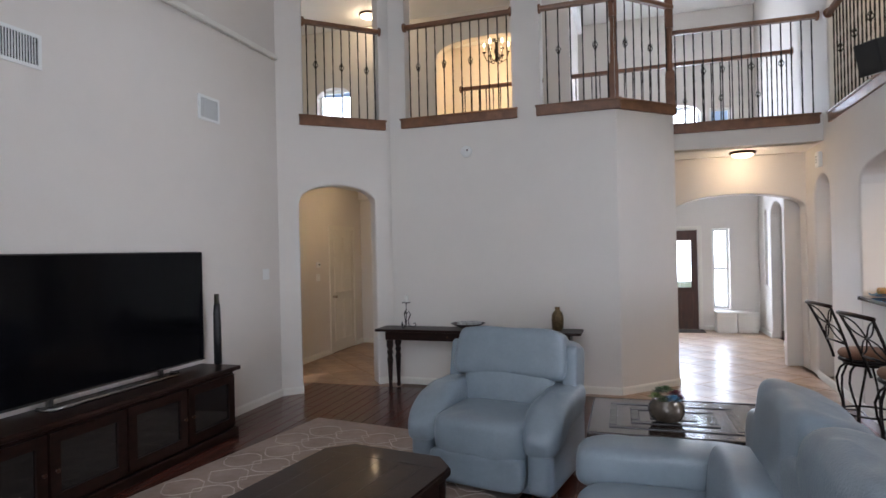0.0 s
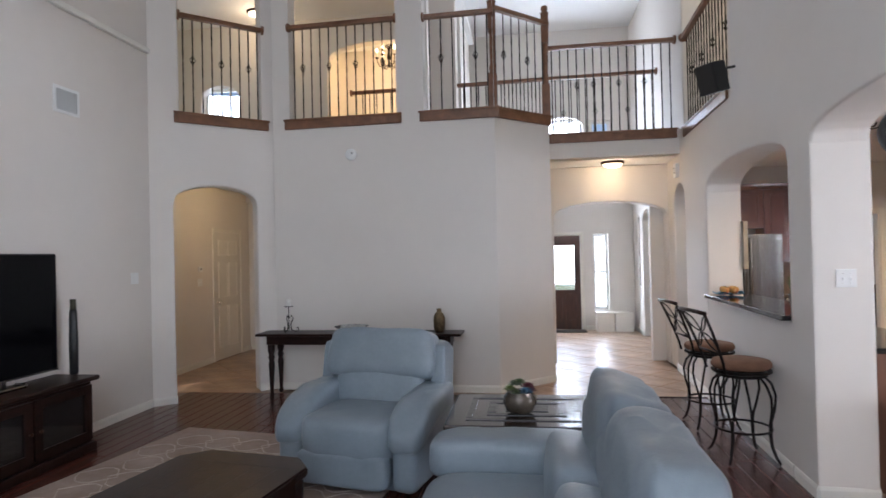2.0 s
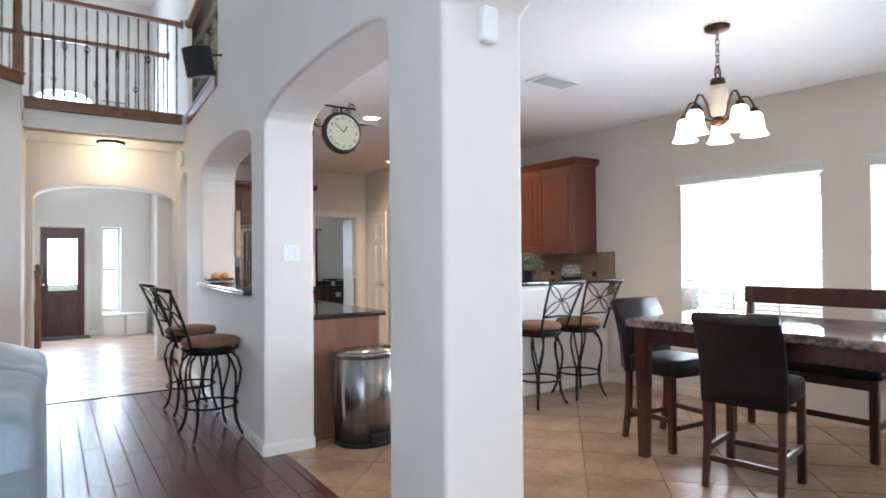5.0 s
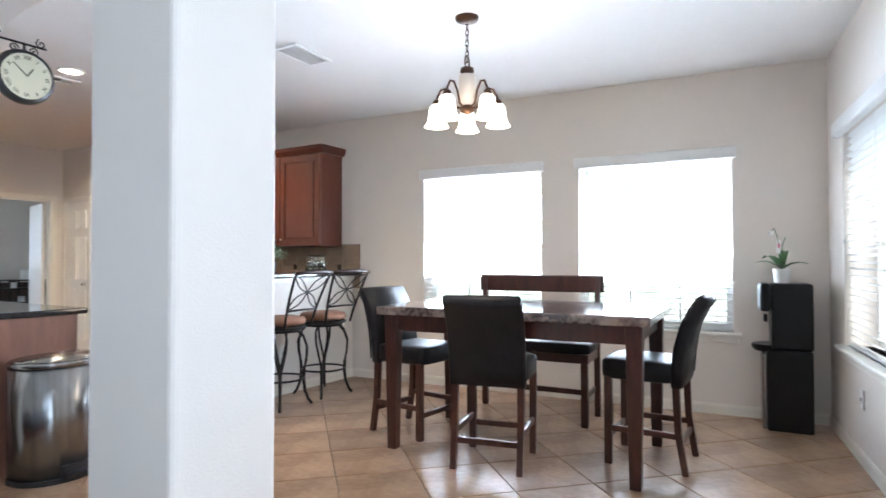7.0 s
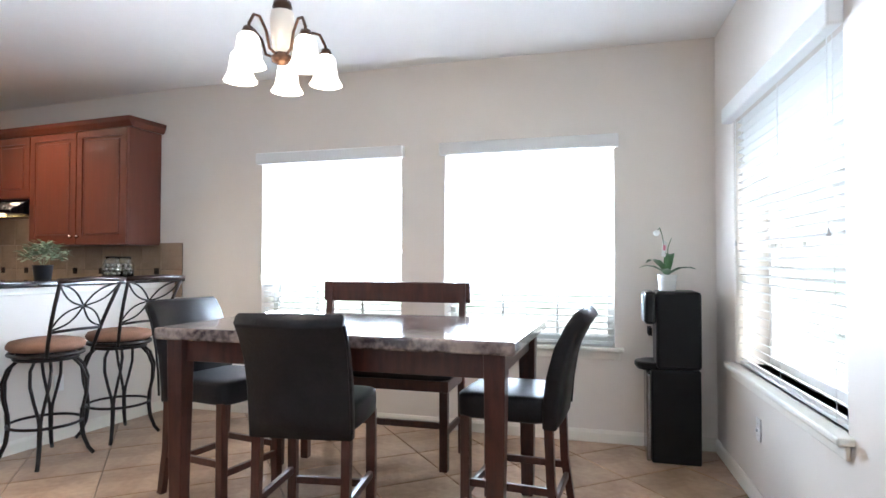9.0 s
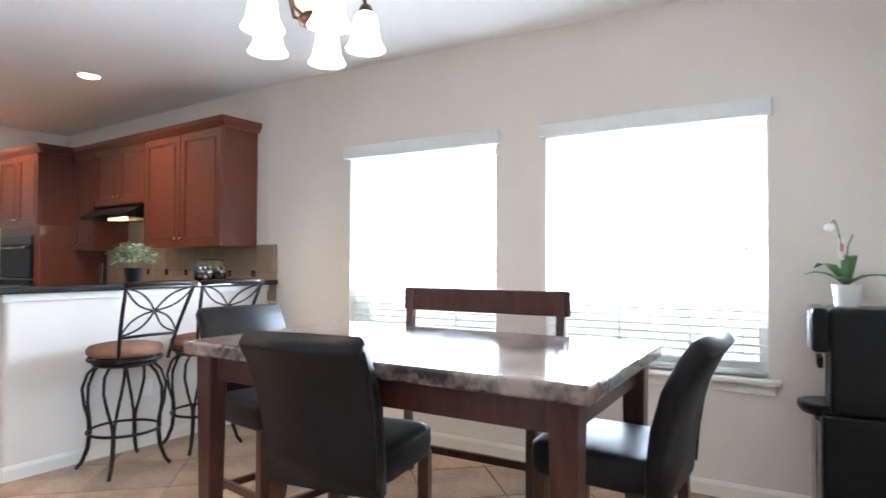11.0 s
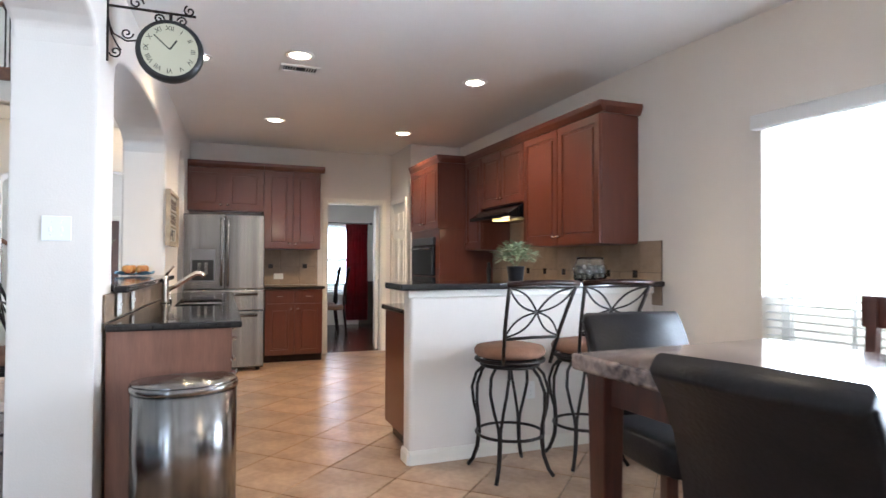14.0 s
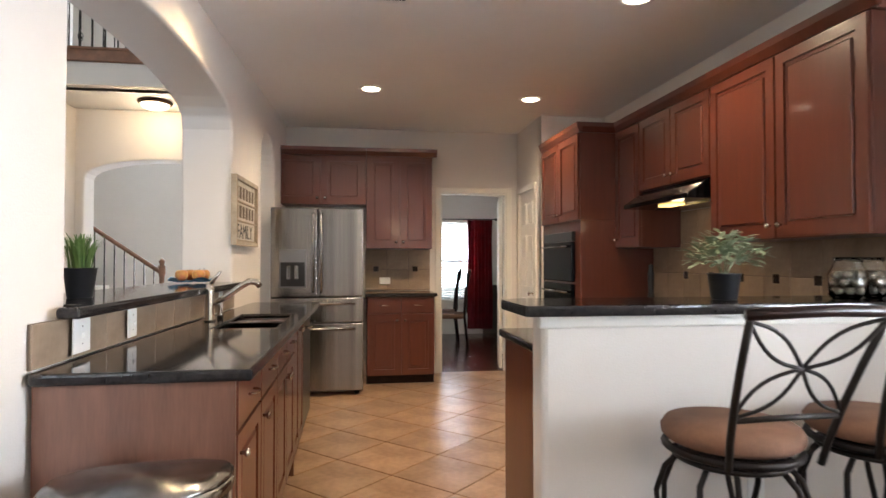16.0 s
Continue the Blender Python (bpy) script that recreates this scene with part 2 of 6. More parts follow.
XA, XB = 3.34 + 0.0415 * (9.0 - 2.37), 3.34 + 0.0415 * (-1.3 - 2.37)
wall("wall_middle", (XA + 0.0257, 9.62), (XB, -1.3), 0, ZT, 0.35, [
    (9.62 - 7.31, 9.62 - 5.12, None, 2.2, 0.24, 0.7),
    (9.62 - 8.95, 9.62 - 8.3, None, 2.2, 0.25),
    (9.62 - 4.75, 9.62 - 2.80, None, 2.26, 0.18, 0.6),
    (9.62 - 2.37, 9.62 - 0.55, None, 2.255, 0.2, 1.6),
    (9.62 - 8.25, 9.62 - 6.4, 3.1, 5.2, 0)])
XN = lambda y: 7.31 + 0.077 * (5.05 - y)              # window wall of the dining corner
YBK = lambda x: 0.7425 + 0.1303 * (x - 7.56)         # back wall
UN = lambda y: (5.05 - y) * 1.0032
WZ0, WZ1 = 0.66, 2.07
wall("wall_window", (XW, 9.62), (XW, 5.05), 0, ZC, 0.25, bev=0)
wall("wall_window_corner", (XN(5.05), 5.05), (XN(0.35), 0.35), 0, ZC, 0.25, [
    (UN(4.19), UN(2.97), WZ0, WZ1, 0), (UN(2.625), UN(1.4), WZ0, WZ1, 0)], bev=0)
wall("wall_back", (7.9, YBK(7.9)), (3.55, YBK(3.55)), 0, ZC, 0.25, [((7.9 - 7.17) * 1.0085, (7.9 - 5.728) * 1.0085, WZ0, 2.09, 0)], bev=0.012)
wall("wall_kitchen_far", (XM0, YF), (XW + 0.25, YF), 0, ZC, 0.12, [(5.72 - XM0, 6.48 - XM0, None, 2.05, 0)], bev=0.004)
XP = 6.62            # pantry and oven front
wall("wall_pantry_front", (XP, 8.72), (XW, 8.72), 0, ZC, 0.1)
wall("wall_pantry_side", (XP, YF), (XP, 8.722), 0, ZC, 0.1, [(0.10, 0.68, None, 2.03, 0)], bev=0.004)
wall("half_wall_bar", (5.435, 5.05), (XW, 5.05), 0, 1.072, 0.13, label="white painted half wall under the breakfast bar")
wall("half_wall_sink", (3.545, 7.32), (3.458, 5.09), 0, 1.086, 0.33, label="painted half wall under the raised kitchen ledge")
# living room
wall("wall_television", (-2.475, -1.3), (-2.475, 6.71), 0, ZT, 0.15)
wall("wall_living_back", (XM0, -1.3), (-2.65, -1.3), 0, ZT, 0.2, [
    (XM0 - 2.45, XM0 - 0.75, 0.5, 2.7, 0), (XM0 + 0.05, XM0 + 1.75, 0.5, 2.7, 0), (XM0 - 2.5, XM0 + 1.7, 3.5, 4.9, 0)], bev=0)
wall("wall_corner_arch", (-2.49, 6.69), (-1.42, 7.66), 0, ZT, 0.2, [(0.27, 1.2, None, 2.27, 0.2), (0.34, 1.28, 3.3, 5.2, 0)], bev=0.025)
wall("wall_living_far", (-1.42, 7.6), (1.31, 7.52), 0, ZT, 0.2, [(0.22, 1.57, 3.3, 5.2, 0), (1.9, 2.729, 3.3, 5.69, 0)], bev=0.02)
wall("wall_angle", (1.31, 7.52), (1.96, 8.15), 0, 3.3, 0.2)
wall("wall_hall_side", (1.96, 8.15), (1.96, 9.4), 0, 2.82, 0.2)
wall("wall_hall_arch", (1.76, 9.35), (3.9, 9.35), 0, 2.82, 0.25, [(2.04 - 1.76, 3.61 - 1.76, None, 2.12, 0.19)])
wall("balcony_edge", (1.96, 8.5), (3.6, 8.5), 2.82, 3.14, 0.2, bev=0.01)
# foyer and front of the house
wall("wall_front", (0.2, 13.1), (9.2, 13.1), 0, ZT, 0.2, [
    (2.05 - 0.2, 2.74 - 0.2, None, 1.95, 0), (3.0 - 0.2, 3.3 - 0.2, 0.4, 1.96, 0), (5.9 - 0.2, 6.95 - 0.2, 0.6, 1.95, 0), (1.98 - 0.2, 2.85 - 0.2, 3.1, 4.2, 0.2), (3.0 - 0.2, 3.4 - 0.2, 3.1, 4.3, 0)], bev=0.01)
wall("wall_foyer_right", (3.8, 13.1), (3.8, 9.6), 0, ZT, 0.15, [(0.5, 0.72, 0.9, 2.15, 0.1), (0.95, 1.75, None, 2.1, 0.25), (2.1, 2.45, 0.95, 2.15, 0.1)])
wall("wall_foyer_left", (0.2, 9.6), (0.2, 13.1), 0, ZT, 0.15)
wall("wall_dining_right", (9.0, 13.1), (9.0, YF), 0, ZC, 0.15)
# corner passage behind the arch
wall("wall_passage_left", (-3.25, 6.5), (-3.25, 10.6), 0, ZC, 0.1)
wall("wall_passage_far", (-3.35, 10.6), (-1.0, 10.6), 0, ZC, 0.1)
wall("wall_passage_right", (-1.3, 10.6), (-1.3, 7.75), 0, ZC, 0.1)


def slab(name, x0, x1, y0, y1, z0, z1, material, label, category):
    return tagged(mesh_ob(name, box(x0, x1, y0, y1, z0, z1), material), label, category, kind="structure")


slab("floor", -4.5, 9.4, -1.6, 13.4, -0.2, -0.012, GROUT, "floor slab with tile grout under the rooms", "floor")
slab("ceiling_kitchen", XM1 - 0.1, 9.3, 0.2, 13.2, ZC, ZC + 0.07, CEIL, "flat off-white textured kitchen ceiling", "ceiling")
slab("ceiling_hall", 1.76, 3.9, 8.6, 9.62, 2.82, 2.9, CEIL, "flat hall ceiling under the balcony", "ceiling")
slab("ceiling_living", -4.5, 9.3, -1.6, 13.4, ZT, ZT + 0.1, CEIL, "high white living room ceiling", "ceiling")



# ---- shared shapes ----


def soft(x0, x1, y0, y1, z0, z1, e=0.4, n=28, wrinkle=0.0, bm=None, seed=0.0):
    """A padded, rounded block (superellipsoid) between the given planes."""
    b = bmesh.new()
    f = lambda c, k: math.copysign(abs(c) ** k, c)
    c, h = Vector(((x0 + x1) / 2, (y0 + y1) / 2, (z0 + z1) / 2)), Vector(((x1 - x0) / 2, (y1 - y0) / 2, (z1 - z0) / 2))
    rows, m = [], n // 2
    for i in range(m + 1):
        th = -math.pi / 2 + math.pi * i / m
        row = []
        for k in range(n if 0 < i < m else 1):
            ph = 2 * math.pi * k / n
            p = Vector((f(math.cos(th), e) * f(math.cos(ph), e) * h.x, f(math.cos(th), e) * f(math.sin(ph), e) * h.y, f(math.sin(th), e) * h.z)) + c
            if wrinkle:
                p += (p - c).normalized() * wrinkle * noise.noise(p * 7 + Vector((seed, 0, 0)))
            row.append(b.verts.new(p))
        rows.append(row)
    for q, w in zip(rows, rows[1:]):
        for k in range(n):
            l = (k + 1) % n
            if len(q) == 1:
                b.faces.new((q[0], w[l], w[k]))
            elif len(w) == 1:
                b.faces.new((q[k], q[l], w[0]))
            else:
                b.faces.new((q[k], q[l], w[l], w[k]))
    return merge(bm, b)


def panel(w, h, t=0.02, rail=0.06):
    """A cabinet door with a recessed, raised-field panel; front at y = 0, body towards +y."""
    b = prism([(0, 0), (w, 0), (w, h), (0, h)], t, [[(rail, rail), (rail, h - rail), (w - rail, h - rail), (w - rail, rail)]])
    bmesh.ops.translate(b, vec=(0, 0, 0), verts=b.verts)
    box(rail - 0.001, w - rail + 0.001, t * 0.55, t, rail - 0.001, h - rail + 0.001, bm=b)
    g = 0.022
    box(rail + g, w - rail - g, t * 0.15, t * 0.6, rail + g, h - rail - g, 0.008, 1, bm=b)
    return b


def knob(at, parent, k=CHROME):
    return part("knob", merge(None, lathe([(0.006, 0), (0.006, 0.012), (0.014, 0.018), (0.015, 0.026), (0.009, 0.032), (0, 0.033)], 14), pose(at[0], at[1], at[2], 90)), k, parent, "round brushed nickel knob", True)


def pull(at, parent, w=0.09):
    x, y, z = at
    pts = [(x - w / 2, y, z), (x - w / 2, y - 0.018, z), (x - w / 4, y - 0.028, z), (x + w / 4, y - 0.028, z), (x + w / 2, y - 0.018, z), (x + w / 2, y, z)]
    return part("handle", tube(pts, 0.005, 8), CHROME, parent, "bowed nickel drawer pull", True)


def cabinet(at, rz, w, d, z0, z1, doors, label, drawers=0, crown=0.0, toe=0.0, knob_low=True, name="cabinet", group="", crown_end=True):
    """A cabinet unit: x along its front, front at y = 0. doors: widths; drawers: height of the row above the doors."""
    c = thing(name, (at[0], at[1], 0), rz, label, "cabinet", group)
    b = box(0, w, 0.021, d, z0 + toe, z1, 0.002, 1)
    part("body", b, CHERRY, c)
    if toe:
        part("toe_kick", box(0.0, w, 0.07, d, 0, toe), DARKW, c)
    if crown:
        b = prism([(0, 0), (0.02, 0), (0.045, crown * 0.55), (0.05, crown), (0, crown)], w + 0.05 if crown_end else w)
        b.transform(pose(0, 0.021, z1, 0, 0, 0) @ Matrix(((0, 1, 0, -0.0), (-1, 0, 0, 0), (0, 0, 1, 0), (0, 0, 0, 1))))
        if crown_end:
            e = prism([(0, 0), (0.02, 0), (0.045, crown * 0.55), (0.05, crown), (0, crown)], d - 0.0)
            e.transform(pose(w, 0.021, z1))
            merge(b, e)
        box(0, w, 0.021, d, z1, z1 + crown - 0.004, bm=b)
        part("crown_moulding", b, CHERRY, c)
    x, n = 0, len(doors)
    for i, dw in enumerate(doors):
        top = z1 - drawers
        g = 0.006
        dr = part("door", merge(None, panel(dw - 2 * g, top - z0 - toe - 2 * g), pose(x + g, 0, z0 + toe + g)), CHERRY, c)
        kx = x + dw - 0.04 if (i % 2 == 0 and n > 1) else x + 0.04
        knob((kx, 0, z0 + toe + 0.07 if knob_low else top - 0.07), dr)
        if drawers:
            b = box(x + g, x + dw - g, 0, 0.02, top + g, z1 - g, 0.004, 2)
            dw_ob = part("drawer", b, CHERRY, c)
            pull((x + dw / 2, 0, top + drawers / 2), dw_ob)
        x += dw
    return c


def plate(name, at, rz, w, h, label, toggles=0, material=None):
    """A wall plate facing -y, with small switches or sockets."""
    p = thing(name, at, rz, label, "switch plate")
    part("cover", box(-w / 2, w / 2, -0.007, 0, -h / 2, h / 2, 0.003), material or WHITE, p)
    for i in range(toggles):
        x = (i - (toggles - 1) / 2) * 0.046
        part("toggle", box(x - 0.005, x + 0.005, -0.018, -0.006, -0.012, 0.006, 0.002), WHITE, p)
        for z in (-0.03, 0.03):
            part("screw", merge(None, lathe([(0.003, 0), (0.003, 0.001), (0, 0.0015)], 8), pose(x, -0.007, z, 90)), CHROME, p)
    return p


# ---- kitchen ----
UP = "cherry-stained wall cabinet with recessed panel doors"
g = "kitchen wall cabinets"
cabinet((6.95, 6.357), -90, 1.152, 0.355, 1.39, 2.365, [0.576, 0.576], UP + ", tall pair", crown=0.08, group=g)
cabinet((6.95, 7.287), -90, 0.928, 0.355, 1.81, 2.365, [0.464, 0.464], UP + " above the range hood", crown=0.08, group=g, crown_end=False)
cabinet((6.95, 7.72), -90, 0.431, 0.355, 1.38, 2.365, [0.431], UP + ", narrow single door", crown=0.08, group=g, crown_end=False)
cabinet((3.922, 9.29), 0, 0.942, 0.325, 1.87, 2.4, [0.471, 0.471], UP + " above the refrigerator", crown=0.08, group=g, crown_end=False)
cabinet((4.866, 9.29), 0, 0.71, 0.325, 1.405, 2.4, [0.355, 0.355], UP + " beside the refrigerator", crown=0.08, group=g)
cabinet((4.872, 9.06), 0, 0.7, 0.555, 0, 0.9, [0.35, 0.35], "cherry-stained base cabinet with drawer and two doors", drawers=0.17, toe=0.09, knob_low=False, group="kitchen base cabinets")
oc = cabinet((XP, 8.72), -90, 0.998, 0.685, 1.62, 2.365, [0.499, 0.499], "tall cherry oven cabinet with upper doors", crown=0.08, name="oven_cabinet")
part("side_panel", box(0, 0.998, 0.022, 0.68, 0, 1.619), CHERRY, oc)
ov = thing("double_oven", (XP, 8.72, 0), -90, "black glass double wall oven built into cabinet", "oven")
part("upper_oven", box(0.12, 0.88, -0.02, 0.02, 1.09, 1.44, 0.008), GLOSSK, ov)
part("lower_oven", box(0.12, 0.88, -0.02, 0.02, 0.44, 1.07, 0.008), GLOSSK, ov)
part("control_panel", box(0.12, 0.88, -0.012, 0.02, 1.445, 1.53, 0.004), BLACK, ov)
for z in (1.0, 1.4):
    part("handle", tube([(0.18, -0.02, z), (0.18, -0.05, z), (0.82, -0.05, z), (0.82, -0.02, z)], 0.01), STEEL, ov, "steel bar handle", True)
# range hood
hood = thing("range_hood", (6.81, 7.265, 1.65), -90, "black under-cabinet range hood with lit lamp", "range hood")
b = prism([(0, 0.02), (0.0, 0.05), (0.16, 0.155), (0.495, 0.155), (0.495, 0.02)], 0.88)
b.transform(Matrix(((0, 1, 0, 0), (1, 0, 0, 0), (0, 0, 1, 0), (0, 0, 0, 1))))
part("canopy", b, GLOSSK, hood)
part("lamp_lens", box(0.34, 0.54, 0.1, 0.19, 0.008, 0.019, 0.003), glow("hood_lamp", (1, 0.72, 0.25), 2.5), hood, "glowing warm lamp lens")
part("grease_filter", box(0.06, 0.82, 0.23, 0.46, 0.01, 0.019), STEEL, hood)
bulb("hood_bulb", (7.0, 6.82, 1.61), 0.5)


def counter(name, pts, z, label, t=0.038, hole=None):
    """A granite slab with rounded edges, outline in plan."""
    b = prism(pts, t, [hole] if hole else [])
    b.transform(Matrix(((1, 0, 0, 0), (0, 0, 1, 0), (0, -1, 0, z), (0, 0, 0, 1))))
    ob = mesh_ob(name, b, GRANITE)
    m = ob.modifiers.new("edge", "BEVEL")
    m.width, m.segments, m.limit_method, m.angle_limit = 0.012, 3, "ANGLE", radians(50)
    return tagged(ob, label, "countertop")


def rect(x0, x1, y0, y1):
    return [(x0, y0), (x1, y0), (x1, y1), (x0, y1)]


counter("worktop", rect(4.85, 5.6, 9.03, 9.618), 0.939, "dark polished granite worktop beside the refrigerator")
counter("breakfast_bar", [(5.34, 4.92), (7.305, 4.92), (7.305, 5.34), (5.40, 5.34), (5.34, 5.28)], 1.118, "dark polished granite breakfast bar top")
counter("worktop", rect(5.46, 7.305, 5.19, 5.82), 0.939, "dark granite peninsula worktop behind the bar")
counter("worktop", rect(6.68, 7.305, 5.824, 7.715), 0.939, "dark granite worktop under the wall cabinets")
counter("ledge_counter", [(3.40, 5.13), (3.83, 5.13), (3.83, 4.98), (3.90, 4.98), (3.97, 7.3), (3.50, 7.3)], 1.125, "dark granite raised ledge between kitchen and living room")
sink_hole = [(4.06, 6.0), (4.36, 6.0), (4.36, 6.8), (4.06, 6.8)]
counter("worktop", [(3.81, 4.86), (4.45, 4.86), (4.47, 7.9), (3.94, 7.9)], 0.939, "dark polished granite worktop with undermount sink", hole=sink_hole)
sk = thing("sink", (4.21, 6.4, 0.939), 0, "double stainless steel undermount sink", "sink")
for y0, y1 in ((-0.4, -0.02), (0.02, 0.4)):
    b = prism(rect(-0.15, 0.15, y0, y1), 0.2)
    b.transform(Matrix(((1, 0, 0, 0), (0, 0, 1, 0), (0, -1, 0, -0.01), (0, 0, 0, 1))))
    bmesh.ops.delete(b, geom=[f for f in b.faces if f.calc_center_median().z > -0.02], context="FACES")
    part("basin", b, STEEL, sk)
part("divider", box(-0.15, 0.15, -0.02, 0.02, -0.1, -0.008, 0.005), STEEL, sk)
fa = thing("faucet", (3.965, 6.38, 0.939), 0, "brushed nickel pull-out kitchen faucet", "faucet")
part("base", lathe([(0.03, 0), (0.03, 0.012), (0.024, 0.02), (0.024, 0.17), (0.02, 0.2), (0, 0.205)], 18), CHROME, fa, "", True)
part("spout", tube([(0, 0, 0.09), (0.08, -0.005, 0.13), (0.16, -0.01, 0.19), (0.21, -0.01, 0.22), (0.25, -0.01, 0.215), (0.27, -0.01, 0.19)], [0.016, 0.017, 0.018, 0.02, 0.019, 0.017], 12), CHROME, fa, "", True)
part("lever", tube([(0, 0, 0.19), (0.02, -0.01, 0.23), (0.06, -0.03, 0.275)], [0.014, 0.011, 0.007], 10), CHROME, fa, "", True)
part("soap_pump", lathe([(0.018, 0), (0.016, 0.03), (0.01, 0.05), (0.01, 0.08), (0, 0.085)], 12, (0.02, 0.16, 0)), CHROME, fa, "", True)
# sink run of cabinets, fronts facing the aisle
for k, (y, w) in enumerate(((4.9, 0.46), (5.362, 0.46), (5.824, 0.76))):
    c = cabinet((4.40, y), 90, w - 0.002, 0.5, 0, 0.9, [w / 2 - 0.001] * 2 if w > 0.5 else [w - 0.002], "cherry base cabinet of the sink run with drawer front", drawers=0.17, toe=0.09, knob_low=False, group="sink run cabinets")
    if k == 0:
        part("end_panel", box(-0.015, -0.001, 0.005, 0.585, 0, 0.9), CHERRYX, c, "reddish brown wood end panel")
part("end_panel", box(-0.014, -0.002, 0.0, 0.58, 0, 0.9), CHERRYX, cabinet((4.40, 6.586), 90, 0.6, 0.48, 0, 0.9, [0.3, 0.3], "cherry base cabinet beside the dishwasher", toe=0.09, knob_low=False, group="sink run cabinets"))
dwm = thing("dishwasher", (4.40, 7.19, 0), 90, "black dishwasher with bar handle in the sink run", "dishwasher")
part("front", box(0, 0.6, 0, 0.5, 0.1, 0.896, 0.006), BLACK, dwm)
part("handle", tube([(0.06, 0, 0.8), (0.06, -0.04, 0.8), (0.54, -0.04, 0.8), (0.54, 0, 0.8)], 0.01), STEEL, dwm, "steel bar handle", True)
# peninsula base
pb = thing("peninsula_cabinet", (5.49, 5.8, 0), 0, "cherry base cabinet run behind the bar half wall", "cabinet")
part("body", box(0, 1.2, -0.615, 0, 0.09, 0.9), CHERRY, pb)
part("toe_kick", box(0.04, 1.2, -0.6, -0.07, 0, 0.09), DARKW, pb)
rb = thing("range_cabinet", (6.72, 5.83, 0), 0, "cherry base cabinets under the window-wall worktop", "cabinet")
part("body", box(0, 0.58, 0, 1.88, 0.09, 0.9), CHERRY, rb)
part("toe_kick", box(0.06, 0.58, 0, 1.88, 0, 0.09), DARKW, rb)

# refrigerator
fr = thing("refrigerator", (3.97, 8.62, 0), 0, "stainless steel french-door refrigerator with water dispenser", "refrigerator")
part("body", box(0, 0.86, 0.06, 0.9, 0.03, 1.76, 0.006), mat("fridge_side", (0.05, 0.05, 0.052), 0.45), fr)
for x0, x1, hx, nm in ((0.0, 0.428, 0.395, "left_door"), (0.432, 0.86, 0.465, "right_door")):
    d = part(nm, box(x0, x1, 0, 0.058, 0.93, 1.775, 0.012, 3), STEEL, fr)
    part("handle", tube([(hx, 0, 0.98), (hx, -0.045, 1.0), (hx, -0.05, 1.35), (hx, -0.045, 1.7), (hx, 0, 1.72)], 0.014, 10), STEEL, d, "vertical steel bar handle", True)
    if hx < 0.43:
        part("dispenser", box(0.08, 0.33, -0.006, 0.02, 1.02, 1.38, 0.004), mat("dispenser_grey", (0.2, 0.2, 0.21), 0.3, metal=0.7), d, "grey dispenser recess with two paddles")
        part("recess", box(0.095, 0.315, -0.008, -0.004, 1.035, 1.26), BLACK, d)
        for px in (0.17, 0.24):
            part("paddle", box(px - 0.02, px + 0.02, -0.02, -0.006, 1.1, 1.23, 0.006), STEEL, d)
for z0, z1 in ((0.69, 0.925), (0.05, 0.685)):
    d = part("drawer", box(0, 0.86, 0, 0.058, z0, z1, 0.01, 3), STEEL, fr)
    part("handle", tube([(0.08, 0, z1 - 0.05), (0.08, -0.045, z1 - 0.05), (0.78, -0.045, z1 - 0.05), (0.78, 0, z1 - 0.05)], 0.014, 10), STEEL, d, "horizontal steel bar handle", True)
for x in (0.06, 0.8):
    part("foot", lathe([(0.025, 0), (0.025, 0.05)], 12, (x, 0.1, 0)), BLACK, fr)

# backsplash tiles
STONE = mat("backsplash_stone", (0.36, 0.265, 0.185), 0.42, noise_scale=5, second=(0.22, 0.15, 0.10), bump=0.15, bump_scale=15, island=0.12)
ACCENT = mat("accent_tile", (0.03, 0.02, 0.016), 0.2, noise_scale=20, amount=0.4)


def splash(name, at, rz, w, h, size, accents, label):
    """Wall tiles, each a piece of its own, with small dark inset tiles."""
    s = thing(name, at, rz, label, "backsplash", kind="structure")
    part("grout", box(0, w, 0.006, 0.012, 0, h), GROUT, s)
    nx, nz = max(1, round(w / size)), max(1, round(h / size))
    me = None
    for i in range(nx):
        for k in range(nz):
            if me is None:
                first = part("tile", box(0.002, w / nx - 0.002, 0, 0.008, 0.002, h / nz - 0.002, 0.002, 1), STONE, s)
                me = first.data
            else:
                t = new("tile", me)
                t.parent, t.location = s, (i * w / nx, 0, k * h / nz)
    for x, z in accents:
        part("accent_tile", box(x - 0.028, x + 0.028, -0.003, 0.004, z - 0.028, z + 0.028, 0.002, 1), ACCENT, s, "small dark inset tile")
    return s


splash("backsplash", (7.295, 7.715, 0.943), -90, 2.76, 0.468, 0.23, [(0.5 + 0.33 * i, 0.22) for i in range(7)], "brown stone backsplash tiles with dark insets")
splash("backsplash", (7.296, 7.287, 1.412), -90, 0.92, 0.25, 0.23, [], "brown stone backsplash tiles behind the hood")
splash("backsplash", (4.86, 9.605, 0.943), 0, 0.73, 0.46, 0.23, [(0.12, 0.24), (0.56, 0.24)], "grey-brown stone backsplash behind the worktop")
splash("backsplash", (3.81, 4.89, 0.943), 90 - 2.4, 2.42, 0.14, 0.14 * 1.7, [], "brown stone backsplash strip under the raised ledge")
for y, n in ((5.15, 2), (5.56, 1), (6.9, 1)):
    plate("wall_outlet", (3.81 + 0.0415 * (y - 4.9) + 0.012, y, 1.02), 90, 0.125 if n > 1 else 0.09, 0.12, "white double electrical outlet on stone backsplash", 1)
plate("wall_outlet", (5.08, 9.6, 1.05), 0, 0.12, 0.075, "white electrical outlet on stone backsplash", 0)


